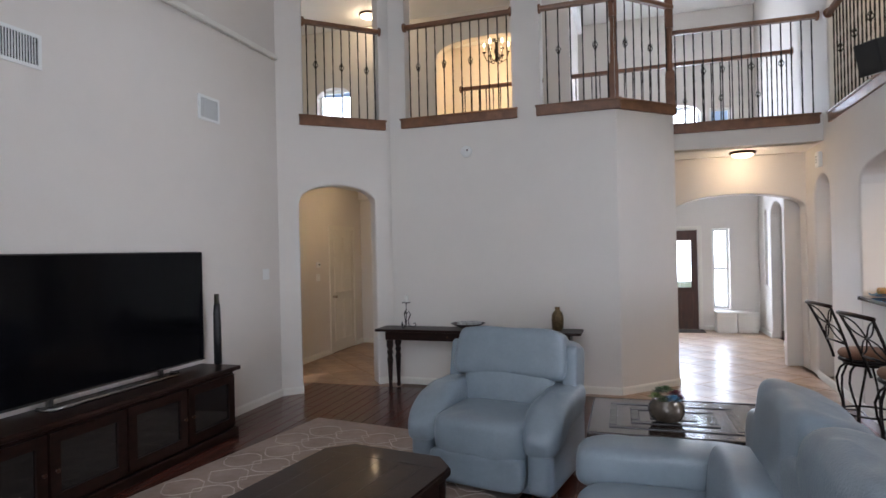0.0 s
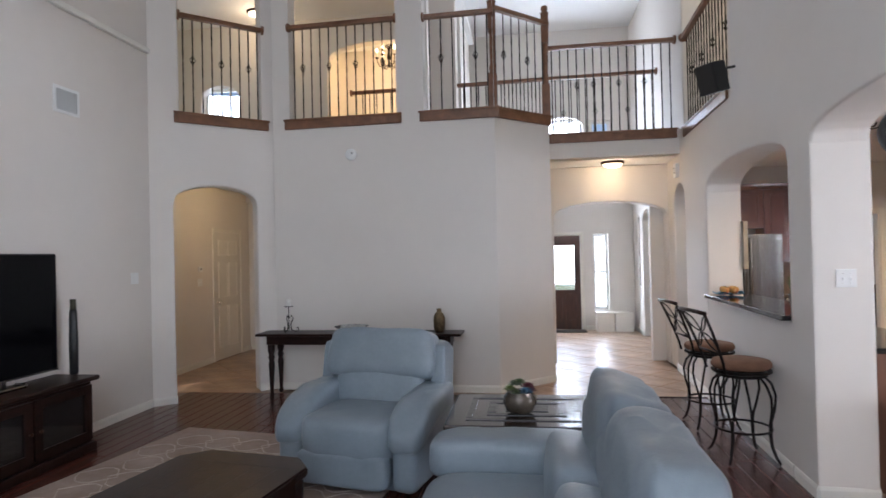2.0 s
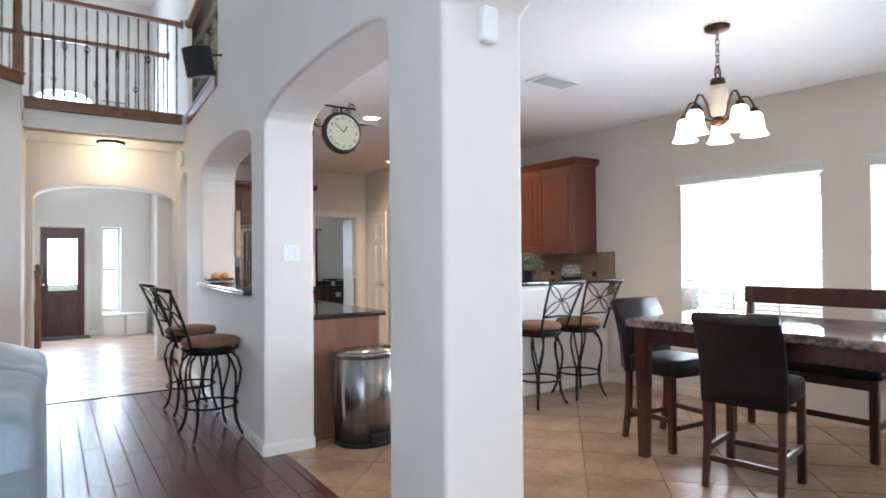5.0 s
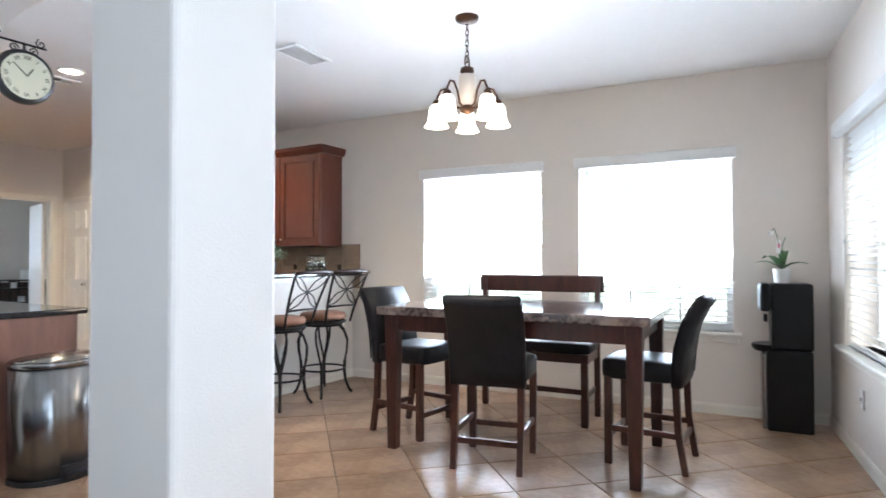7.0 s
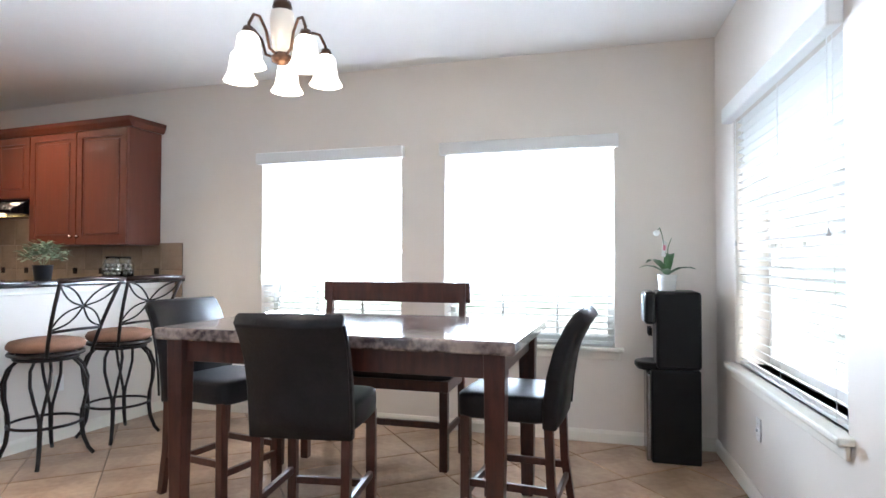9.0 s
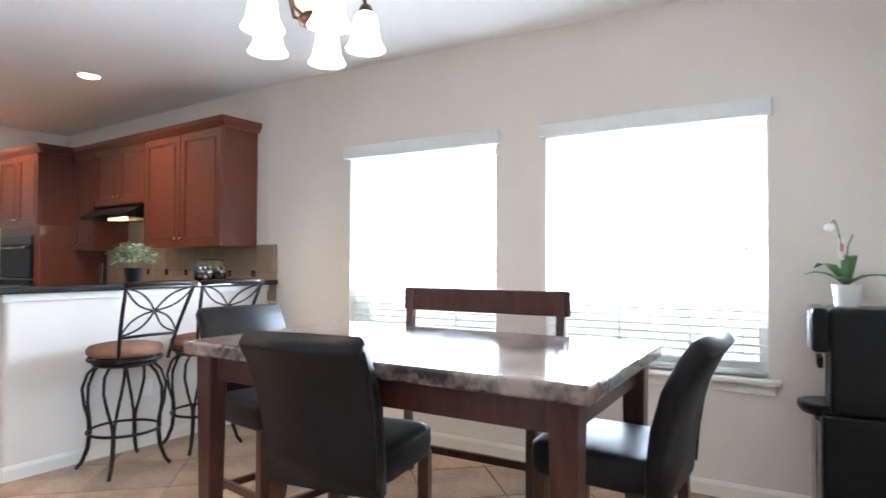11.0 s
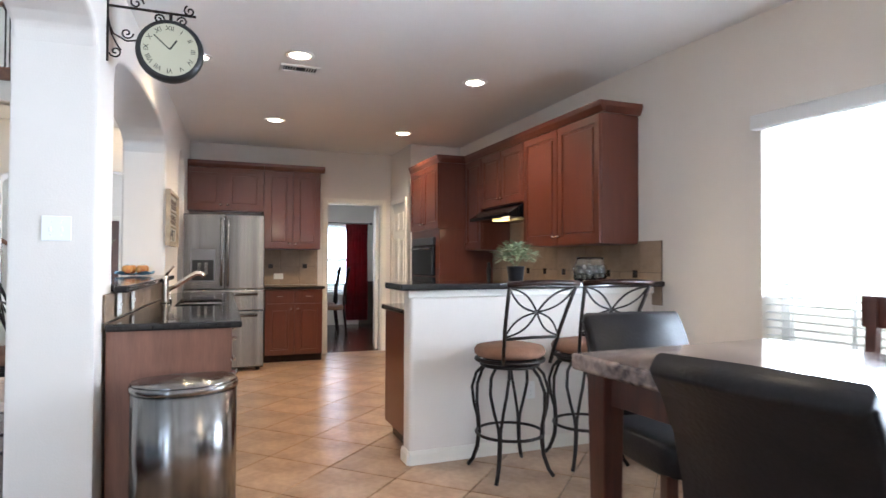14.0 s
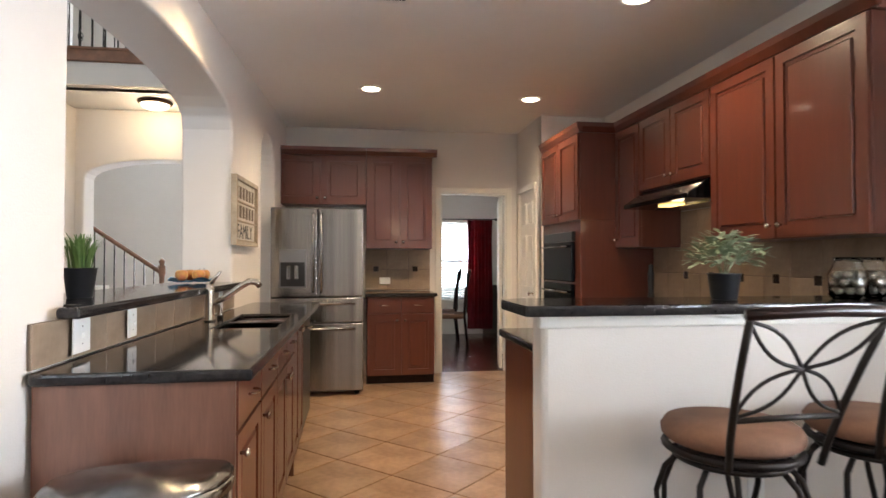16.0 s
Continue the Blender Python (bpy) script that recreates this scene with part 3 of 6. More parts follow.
# ---- dining corner ----
MARBLE = mat("table_marble", (0.34, 0.262, 0.222), 0.12, noise_scale=5, second=(0.045, 0.03, 0.032), spec=0.6, detail=9, coat=0.3)
for _n in MARBLE.node_tree.nodes:
    if _n.type == "VALTORGB":
        _n.color_ramp.elements[0].position, _n.color_ramp.elements[1].position = 0.58, 0.82
tb = thing("dining_table", (6.03, 2.52, 0), 3.5, "counter-height dining table with marble top and mahogany legs", "table")
b = box(-0.5, 0.5, -0.86, 0.86, 0.88, 0.937, 0.012, 3)
part("tabletop", b, MARBLE, tb, "brown veined polished marble top")
for sx in (-1, 1):
    part("apron", box(sx * 0.42 - 0.012, sx * 0.42 + 0.012, -0.73, 0.73, 0.775, 0.879, 0.003), REDW, tb)
    for sy in (-1, 1):
        b = box(-0.045, 0.045, -0.045, 0.045, 0, 0.879, 0.006)
        for v in b.verts:    # tapered towards the floor
            k = 1 - 0.32 * max(0.0, 1 - v.co.z / 0.7)
            v.co.x, v.co.y = v.co.x * k, v.co.y * k
        part("leg", merge(None, b, pose(sx * 0.42, sy * 0.77, 0)), REDW, tb)
for sy in (-1, 1):
    part("apron", box(-0.38, 0.38, sy * 0.77 - 0.012, sy * 0.77 + 0.012, 0.775, 0.879, 0.003), REDW, tb)


def bent(pts, w, t, bm=None):
    """A padded slab of width w (along x) that follows (y, z) points, thickness t."""
    b = bmesh.new()
    rings = []
    n = len(pts)
    for i, (y, z) in enumerate(pts):
        a, c = pts[max(i - 1, 0)], pts[min(i + 1, n - 1)]
        d = Vector((0, c[0] - a[0], c[1] - a[1])).normalized()
        nn = Vector((0, -d.z, d.y))
        k = 0.86 if i in (0, n - 1) else 1.0
        ring = []
        for u, v in ((-1, -0.6), (-0.96, -1), (0, -1.1), (0.96, -1), (1, -0.6), (1, 0.6), (0.96, 1), (0, 1.15), (-0.96, 1), (-1, 0.6)):
            ring.append(b.verts.new(Vector((u * w / 2, y, z)) + nn * (v * t / 2 * k)))
        rings.append(ring)
    for q, w2 in zip(rings, rings[1:]):
        for k in range(10):
            b.faces.new((q[k], q[(k + 1) % 10], w2[(k + 1) % 10], w2[k]))
    b.faces.new(rings[0][::-1]), b.faces.new(rings[-1])
    return merge(bm, b)


def parsons(at, rz, label):
    """A counter-height chair that faces +y."""
    c = thing("dining_chair", (*at, 0), rz, label, "chair", "chairs round the dining table")
    part("seat", soft(-0.23, 0.23, -0.19, 0.25, 0.51, 0.64, 0.28, 32, 0.004), BLEATHER, c, "padded black leather seat", True)
    part("backrest", bent([(-0.195, 0.50), (-0.2, 0.6), (-0.215, 0.72), (-0.25, 0.85), (-0.3, 0.95), (-0.335, 1.0), (-0.35, 1.012)], 0.46, 0.07), BLEATHER, c, "curved black leather backrest", True)
    part("piping", tube([(0.232, -0.24 + y, z) for y, z in ((0.01, 0.53), (0, 0.66), (-0.02, 0.78), (-0.06, 0.92), (-0.1, 0.99))], 0.006), BLEATHER, c, "", True)
    for sx in (-1, 1):
        part("front_leg", merge(None, box(-0.022, 0.022, -0.022, 0.022, 0, 0.53, 0.004), pose(sx * 0.2, 0.2, 0)), REDW, c)
        part("back_leg", tube([(sx * 0.2, -0.24, 0), (sx * 0.2, -0.2, 0.25), (sx * 0.2, -0.19, 0.52)], [0.024, 0.026, 0.028], 4), REDW, c)
        part("side_stretcher", box(sx * 0.2 - 0.012, sx * 0.2 + 0.012, -0.2, 0.2, 0.2, 0.235, 0.003), REDW, c)
    part("front_stretcher", box(-0.19, 0.19, 0.188, 0.212, 0.15, 0.185, 0.003), REDW, c)
    part("back_stretcher", box(-0.19, 0.19, -0.222, -0.2, 0.15, 0.185, 0.003), REDW, c)
    return c


ch = parsons((5.7, 2.585), -78, "black leather counter-height dining chair with mahogany legs")
copy_thing(ch, pose(5.99, 3.37, 0, 0, 0, 174))
copy_thing(ch, pose(6.2, 1.765, 0, 0, 0, 0))
bn = thing("dining_bench", (6.79, 2.79, 0), 90 + 4.5, "dark wooden dining bench with black leather seat", "bench")
part("seat", soft(-0.5, 0.5, -0.2, 0.2, 0.53, 0.62, 0.25, 32), BLEATHER, bn, "padded black leather seat", True)
part("seat_frame", box(-0.49, 0.49, -0.19, 0.19, 0.47, 0.535, 0.004), REDW, bn)
part("back_rail", box(-0.53, 0.53, -0.235, -0.21, 0.975, 1.112, 0.008), REDW, bn)
for sx in (-1, 1):
    part("front_leg", box(sx * 0.46 - 0.025, sx * 0.46 + 0.025, 0.14, 0.19, 0, 0.47, 0.004), REDW, bn)
    part("back_post", tube([(sx * 0.48, -0.2, 0), (sx * 0.48, -0.18, 0.5), (sx * 0.48, -0.2, 0.8), (sx * 0.48, -0.225, 1.11)], 0.03, 4), REDW, bn)
    part("side_stretcher", box(sx * 0.46 - 0.012, sx * 0.46 + 0.012, -0.17, 0.15, 0.2, 0.24, 0.003), REDW, bn)
part("long_stretcher", box(-0.46, 0.46, -0.01, 0.015, 0.2, 0.24, 0.003), REDW, bn)


def stool(at, rz, label, group):
    """A swivel bar stool that faces +y, of bent iron with a padded round seat."""
    c = thing("bar_stool", (*at, 0), rz, label, "bar stool", group)
    part("seat", lathe([(0, 0.695), (0.195, 0.695), (0.212, 0.71), (0.214, 0.73), (0.2, 0.752), (0.13, 0.766), (0, 0.77)], 32), SUEDE, c, "round brown suede seat pad", True)
    part("seat_ring", tube([(0.2 * math.cos(a * math.pi / 16), 0.2 * math.sin(a * math.pi / 16), 0.675) for a in range(32)], 0.013, 8, closed=True), IRON, c, "", True)
    part("swivel_ring", tube([(0.17 * math.cos(a * math.pi / 16), 0.17 * math.sin(a * math.pi / 16), 0.645) for a in range(32)], 0.011, 8, closed=True), IRON, c, "", True)
    part("swivel_plate", lathe([(0.16, 0.65), (0.16, 0.69)], 24), IRON, c)
    part("foot_ring", tube([(0.2 * math.cos(a * math.pi / 16), 0.2 * math.sin(a * math.pi / 16), 0.24) for a in range(32)], 0.009, 8, closed=True), IRON, c, "", True)
    leg = [(0.15, 0.64), (0.2, 0.588), (0.228, 0.5), (0.22, 0.4), (0.2, 0.31), (0.195, 0.22), (0.205, 0.13), (0.235, 0.05), (0.265, 0.012)]
    for k in range(4):
        a = 0.75 + k * math.pi / 2
        lg = part("leg", tube([(r * math.cos(a), r * math.sin(a), z) for r, z in leg[4:]], [0.014, 0.014, 0.013, 0.012, 0.012], 8), IRON, c, "", True)
        for da in (-1, 1):    # the two rods that part above the foot ring
            rod = [(r, z, a + da * 0.27 * min(1, max(0, (z - 0.27) / 0.3)) ** 0.9) for r, z in leg[:6]]
            part("upper_rod", tube([(r * math.cos(q), r * math.sin(q), z) for r, z, q in rod], 0.0095, 8), IRON, lg, "", True)
    yb = lambda z: -0.19 - 0.17 * max(0, (z - 0.65) / 0.47) ** 1.3
    xb = lambda z: 0.152 + 0.062 * (z - 0.65) / 0.47
    for sx in (-1, 1):
        part("back_post", tube([(sx * xb(z), yb(z), z) for z in (0.67, 0.76, 0.87, 0.98, 1.13)], 0.011, 8), IRON, c, "", True)
    part("top_rail", tube([(x, yb(1.135) - 0.03 * math.cos(x * 7), 1.135 + 0.008 * math.cos(x * 8)) for x in (-0.23, -0.15, -0.07, 0, 0.07, 0.15, 0.23)], 0.016, 8), DARKW, c, "dark wood capped top rail", True)
    part("low_rail", tube([(-xb(0.825), yb(0.825), 0.825), (0, yb(0.825) - 0.01, 0.83), (xb(0.825), yb(0.825), 0.825)], 0.009, 8), IRON, c, "", True)
    b = bmesh.new()
    z0, z1, zc = 0.835, 1.115, 0.975
    for sx in (-1, 1):
        for zz in (z0, z1):
            for bow in (-1, 1):
                pts = []
                for i in range(9):
                    u = i / 8
                    x, z = sx * xb(zz) * u, zc + (zz - zc) * u
                    o = bow * 0.032 * math.sin(math.pi * u)
                    n = Vector((zz - zc, -sx * xb(zz))).normalized()
                    pts.append((x + n.x * o, yb(z), z + n.y * o))
                tube(pts, 0.006, 6, b)
    part("petal_scrollwork", b, IRON, c, "four-petal bent iron scrollwork", True)
    return c


SL = "black iron swivel bar stool with brown seat"
st = stool((5.965, 4.735), 3, SL + " at the breakfast bar", "bar stools")
copy_thing(st, pose(6.51, 4.75, 0, 0, 0, -4))
for x, y, r in ((3.245, 5.5, -82), (3.265, 6.36, -84)):
    tagged(copy_thing(st, pose(x, y, 0, 0, 0, r)), SL + " at the raised ledge", group="ledge stools")

# chandelier over the table
CX, CY = 5.6, 2.725
SHADE = glow("lit_frosted_glass", (1, 0.9, 0.75), 3.0)
BRONZE = mat("bronze", (0.07, 0.034, 0.02), 0.38, metal=0.7, noise_scale=12, amount=0.3)
cd = thing("chandelier", (CX, CY, ZC), 0, "bronze five-light chandelier with lit frosted glass shades", "chandelier")
part("canopy", lathe([(0.075, 0), (0.07, -0.02), (0.03, -0.035), (0.0, -0.04)], 24), BRONZE, cd, "", True)
for i in range(9):
    a = i * math.pi / 2
    b = tube([(0.011 * math.cos(k * math.pi / 5), 0, 0.022 * math.sin(k * math.pi / 5)) for k in range(10)], 0.003, 6, closed=True)
    part("chain_link", merge(None, b, pose(0, 0, -0.06 - 0.034 * i, 0, 0, 90 * i)), BRONZE, cd)
part("hanging_loop", tube([(0.03 * math.cos(k * math.pi / 8), 0, -0.33 + 0.045 * math.sin(k * math.pi / 8)) for k in range(16)], 0.004, 6, closed=True), BRONZE, cd)
part("body", lathe([(0.0, -0.36), (0.04, -0.365), (0.045, -0.39), (0.028, -0.4), (0.05, -0.44), (0.045, -0.5), (0.025, -0.57), (0.03, -0.6), (0.05, -0.62), (0.045, -0.64), (0.015, -0.655), (0, -0.66)], 24), BRONZE, cd, "", True)
part("glass_sleeve", lathe([(0.05, -0.41), (0.056, -0.46), (0.05, -0.53), (0.035, -0.6)], 24), mat("pale_alabaster", (0.75, 0.68, 0.6), 0.4), cd, "pale glass sleeve", True)
for k in range(5):
    a = k * 2 * math.pi / 5 + 0.5
    ar = part("arm", tube([(r * math.cos(a), r * math.sin(a), z) for r, z in ((0.03, -0.62), (0.08, -0.6), (0.1, -0.53), (0.14, -0.48), (0.175, -0.485), (0.2, -0.53), (0.205, -0.55))], 0.007, 8), BRONZE, cd, "", True)
    part("socket_cup", lathe([(0.0, 0.0), (0.02, -0.005), (0.032, -0.035), (0.03, -0.04)], 16, (0.205 * math.cos(a), 0.205 * math.sin(a), -0.545)), BRONZE, ar, "", True)
    part("shade", lathe([(0.028, 0), (0.045, -0.02), (0.052, -0.07), (0.058, -0.11), (0.078, -0.145), (0.074, -0.143), (0.053, -0.105), (0.046, -0.07), (0.04, -0.02), (0.024, -0.004)], 20, (0.205 * math.cos(a), 0.205 * math.sin(a), -0.575)), SHADE, ar, "lit bell-shaped frosted glass shade", True)
for o in cd.children:    # the body hangs close under its short chain
    if o.name.split(".")[0] not in ("canopy", "chain_link"):
        o.location.z += 0.045
bulb("chandelier_bulb", (CX, CY, 1.95), 9, r=0.12)


# ---- windows ----
FRAMEW = mat("window_vinyl", (0.82, 0.82, 0.8), 0.35)


PANE = glass_mat("window_glass")


def window(name, at, rz, w, z0, z1, depth, label, blind=True, tilt=-14, valance=True, sill=True, rails=1, muntins=2, drop=1.0):
    """A window in a wall's opening: frame, panes, sill and a slatted blind. x along the wall, the room at y < 0."""
    wn = thing(name, (at[0], at[1], 0), rz, label, "window", kind="structure")
    yf = depth - 0.07
    for x0, x1, a, c in ((0, 0.05, z0, z1), (w - 0.05, w, z0, z1), (0.05, w - 0.05, z0, z0 + 0.05), (0.05, w - 0.05, z1 - 0.05, z1)):
        part("frame", box(x0, x1, yf, yf + 0.05, a, c, 0.004), FRAMEW, wn)
    zm = (z0 + z1) / 2
    if rails:
        part("meeting_rail", box(0.05, w - 0.05, yf + 0.005, yf + 0.045, zm - 0.022, zm + 0.022, 0.004), FRAMEW, wn)
    for i in range(muntins):
        x = w * (i + 1) / (muntins + 1)
        part("muntin", box(x - 0.009, x + 0.009, yf + 0.015, yf + 0.035, z0 + 0.05, z1 - 0.05), FRAMEW, wn)
    p = part("pane", box(0.05, w - 0.05, yf + 0.022, yf + 0.027, z0 + 0.05, z1 - 0.05), PANE, wn)
    p.visible_shadow = False
    if sill:
        part("sill", box(-0.06, w + 0.06, -0.055, yf, z0 - 0.03, z0, 0.008), TRIM, wn, "white painted window sill")
        part("sill_apron", box(-0.035, w + 0.035, -0.018, -0.001, z0 - 0.085, z0 - 0.031, 0.005), TRIM, wn)
    if blind:
        bl = thing("window_blind", (at[0], at[1], 0), rz, "white horizontal slatted blind, lowered over the window", "blind")
        if valance:
            part("valance", box(-0.03, w + 0.03, -0.06, -0.002, z1 - 0.02, z1 + 0.07, 0.008), SLAT, bl, "moulded white valance")
        me, n = None, round((z1 - z0 - 0.06) * drop / 0.043)
        for i in range(n):
            z = z1 - 0.03 - (z1 - z0 - 0.06) / (n - 1) * i
            if me is None:
                b = box(0.012, w - 0.012, -0.024, 0.024, -0.0014, 0.0014)
                b.transform(pose(0, 0, 0, tilt))
                o = part("slat", b, SLAT, bl)
                me = o.data
            else:
                o = new("slat", me)
                o.parent = bl
            o.location = (0, 0.04, z)
        part("bottom_rail", box(0.012, w - 0.012, 0.02, 0.06, z0 + 0.002, z0 + 0.02, 0.004), SLAT, bl)
        for x in (0.12, w / 2, w - 0.12):
            part("ladder_cord", tube([(x, 0.015, z0 + 0.01), (x, 0.015, z1)], 0.0015, 5), SLAT, bl)
        for x in (0.08, w - 0.1):
            part("pull_cord", tube([(x, -0.01, z1 - 0.02), (x, -0.012, (z0 + z1) / 2)], 0.0018, 5), SLAT, bl)
            part("tassel", lathe([(0.003, 0.03), (0.009, 0.0), (0, -0.002)], 8, (x, -0.012, (z0 + z1) / 2 - 0.03)), mat("tassel_grey", (0.5, 0.5, 0.5), 0.5), bl)
    return wn


window("window_1", (XN(4.19), 4.19), -85.6, 1.22 * 1.0032, WZ0, WZ1, 0.25, "bright double-hung window with white frame", tilt=4)
window("window_2", (XN(2.625), 2.625), -85.6, 1.225 * 1.0032, WZ0, WZ1, 0.25, "bright double-hung window with white frame", tilt=4)
window("window_3", (7.17, YBK(7.17)), 187.42, 1.442 * 1.0085, WZ0, 2.09, 0.25, "double-hung window with white frame in the back wall", tilt=-20)
window("window_4", (3.0, 13.1), 0, 0.3, 0.4, 1.96, 0.2, "narrow sidelight window beside the front door", blind=False, muntins=0, sill=False, rails=1)
window("window_5", (5.9, 13.1), 0, 1.05, 0.6, 1.95, 0.2, "white-framed dining room window with blind", valance=False, tilt=-25)
window("window_6", (1.98, 13.1), 0, 0.87, 3.1, 4.38, 0.2, "upper foyer window with white frame", blind=False, sill=False)
window("window_7", (3.0, 13.1), 0, 0.4, 3.1, 4.3, 0.2, "narrow upper foyer window with white frame", blind=False, sill=False, muntins=0)
for n, x, z0, z1, w in ((8, 0.75, 0.5, 2.7, 1.7), (9, -1.75, 0.5, 2.7, 1.7), (10, -1.7, 3.5, 4.9, 4.2)):
    window("window_%d" % n, (x + w, -1.3), 180, w, z0, z1, 0.2, "large living room window with white frame", blind=False, muntins=3)

# ---- water cooler and orchid ----
CBLACK = mat("cooler_black", (0.006, 0.006, 0.007), 0.3, spec=0.2, noise_scale=9, amount=0.2)
wc = thing("water_cooler", (7.41, 1.04, 0), 184.6, "black and stainless water cooler in the corner", "water cooler")
part("lower_body", box(-0.15, 0.15, -0.13, 0.16, 0.0, 0.58, 0.012), CBLACK, wc)
part("steel_front", box(-0.15, 0.15, -0.16, -0.131, 0.01, 0.555, 0.01), STEEL, wc, "brushed steel lower front")
part("upper_body", box(-0.155, 0.155, -0.1, 0.165, 0.585, 1.065, 0.02), CBLACK, wc)
part("head", box(-0.155, 0.155, -0.17, -0.101, 0.86, 1.065, 0.02), CBLACK, wc)
part("control_panel", box(-0.12, 0.12, -0.176, -0.169, 0.87, 1.045, 0.004), mat("cooler_panel", (0.45, 0.52, 0.55), 0.25), wc, "pale grey control panel")
part("drip_tray", merge(None, lathe([(0.0, 0), (0.12, 0.0), (0.135, 0.02), (0.135, 0.045), (0.12, 0.05), (0, 0.045)], 24), pose(0, -0.09, 0.565)), CBLACK, wc)
for x in (-0.06, 0.0, 0.06):
    part("tap", lathe([(0.012, 0), (0.012, 0.05), (0, 0.05)], 10, (x, -0.13, 0.78)), CBLACK, wc)
LEAF = mat("orchid_leaf", (0.05, 0.13, 0.045), 0.35, noise_scale=12, amount=0.25)
oc2 = thing("orchid", (7.4, 1.06, 1.065), 20, "white potted orchid with paper tag on water cooler", "plant")
part("pot", lathe([(0.045, 0), (0.05, 0.01), (0.06, 0.1), (0.063, 0.105), (0.055, 0.105), (0.05, 0.09), (0, 0.088)], 20), WHITE, oc2, "white pot", True)


def blade(pts, w, bm=None, fold=0.25):
    """A leaf along points, widest in the middle."""
    b = bmesh.new()
    pts = [Vector(p) for p in pts]
    rows, n = [], len(pts)
    for i, p in enumerate(pts):
        d = (pts[min(i + 1, n - 1)] - pts[max(i - 1, 0)]).normalized()
        s = d.cross(Vector((0, 0, 1)))
        s = s.normalized() if s.length > 1e-3 else Vector((1, 0, 0))
        k = w * (0.15 + 0.85 * math.sin(math.pi * min(1, (i + 0.35) / (n - 0.55))) ** 0.8)
        up = s.cross(d).normalized()
        rows.append([b.verts.new(p - s * k + up * k * fold), b.verts.new(p), b.verts.new(p + s * k + up * k * fold)])
    for q, v in zip(rows, rows[1:]):
        for k in range(2):
            b.faces.new((q[k], q[k + 1], v[k + 1], v[k]))
    return merge(bm, b)


for a, l, h in ((20, 0.2, 0.1), (150, 0.22, 0.04), (215, 0.2, 0.05), (330, 0.16, 0.14), (80, 0.17, 0.06)):
    c, sn = math.cos(radians(a)), math.sin(radians(a))
    part("leaf", blade([(c * l * u, sn * l * u, 0.1 + h * math.sin(u * 2.2)) for u in (0, 0.25, 0.5, 0.75, 1)], 0.032), LEAF, oc2, "", True)
part("stem", tube([(0, 0, 0.09), (-0.02, 0.02, 0.25), (-0.05, 0.05, 0.36), (-0.12, 0.09, 0.4), (-0.2, 0.14, 0.37)], 0.003, 6), LEAF, oc2)
part("stem", tube([(0, 0, 0.09), (0.01, -0.01, 0.28), (0.03, -0.04, 0.34)], 0.003, 6), LEAF, oc2)
part("flower", soft(-0.225, -0.185, 0.12, 0.16, 0.345, 0.38, 1.0, 10), WHITE, oc2, "white orchid bloom", True)
part("paper_tag", merge(None, box(-0.025, 0.025, -0.001, 0.001, -0.05, 0.05), pose(-0.03, 0.03, 0.27, 0, 8, -50)), WHITE, oc2, "white paper tag with pink print")
part("tag_print", merge(None, box(-0.015, 0.015, -0.002, 0.002, -0.01, 0.025), pose(-0.03, 0.03, 0.27, 0, 8, -50)), mat("pink_print", (0.7, 0.2, 0.3), 0.6), oc2)


# ---- living room ----
rc = thing("recliner", (0.475, 4.98, 0), -12, "pale blue-grey leather recliner armchair with padded arms", "armchair")
part("base", box(-0.38, 0.38, -0.36, 0.36, 0.03, 0.16, 0.03), LEATHER, rc)
part("footrest", soft(-0.345, 0.345, -0.5, -0.36, 0.07, 0.3, 0.3, 28, 0.006), LEATHER, rc, "", True)
part("seat", soft(-0.35, 0.35, -0.5, 0.28, 0.22, 0.53, 0.36, 44, 0.014), LEATHER, rc, "plump leather seat cushion", True)
part("back_frame", soft(-0.5, 0.5, 0.24, 0.46, 0.3, 0.94, 0.2, 36, 0.004), LEATHER, rc, "", True)
part("lumbar_cushion", merge(None, soft(-0.36, 0.36, -0.11, 0.11, -0.16, 0.19, 0.4, 40, 0.012), pose(0, 0.16, 0.58, -10)), LEATHER, rc, "", True)
b = soft(-0.45, 0.45, -0.13, 0.13, -0.22, 0.18, 0.32, 52, 0.016, None, 4)
for v in b.verts:    # lower edge bowed upwards, sides drawn in towards the top
    v.co.z += 0.035 * (1 - (v.co.x / 0.45) ** 2) * (v.co.z < 0)
    v.co.x *= 1.0 - 0.28 * max(0.0, v.co.z)
part("head_cushion", merge(None, b, pose(0, 0.23, 0.86, -14)), LEATHER, rc, "plump upper back cushion", True)
for sx in (-1, 1):
    part("back_wing", merge(None, soft(-0.055, 0.055, -0.13, 0.1, -0.3, 0.16, 0.3, 28, 0.004), pose(sx * 0.465, 0.3, 0.76, -10)), LEATHER, rc, "", True)
    part("arm_side", box(sx * 0.44 - 0.09, sx * 0.44 + 0.09, -0.44, 0.36, 0.05, 0.49, 0.06, 4), LEATHER, rc, "", True)
    b = soft(-0.135, 0.135, -0.42, 0.4, -0.11, 0.105, 0.55, 56, 0.016, None, 9 * sx)
    for v in b.verts:    # the pad swells and droops over the front of the arm, gathered where it turns down
        t = max(0.0, (-0.02 - v.co.y) / 0.4)
        v.co.z -= 0.15 * t * t
        v.co.x *= 1 + 0.1 * t
        v.co += v.normal * 0.006 * math.sin(v.co.x * 90) * t * (1 - 0.5 * t)
    part("arm_pad", merge(None, b, pose(sx * 0.44, -0.05, 0.545, 4)), LEATHER, rc, "plump padded armrest, creased at the front", True)

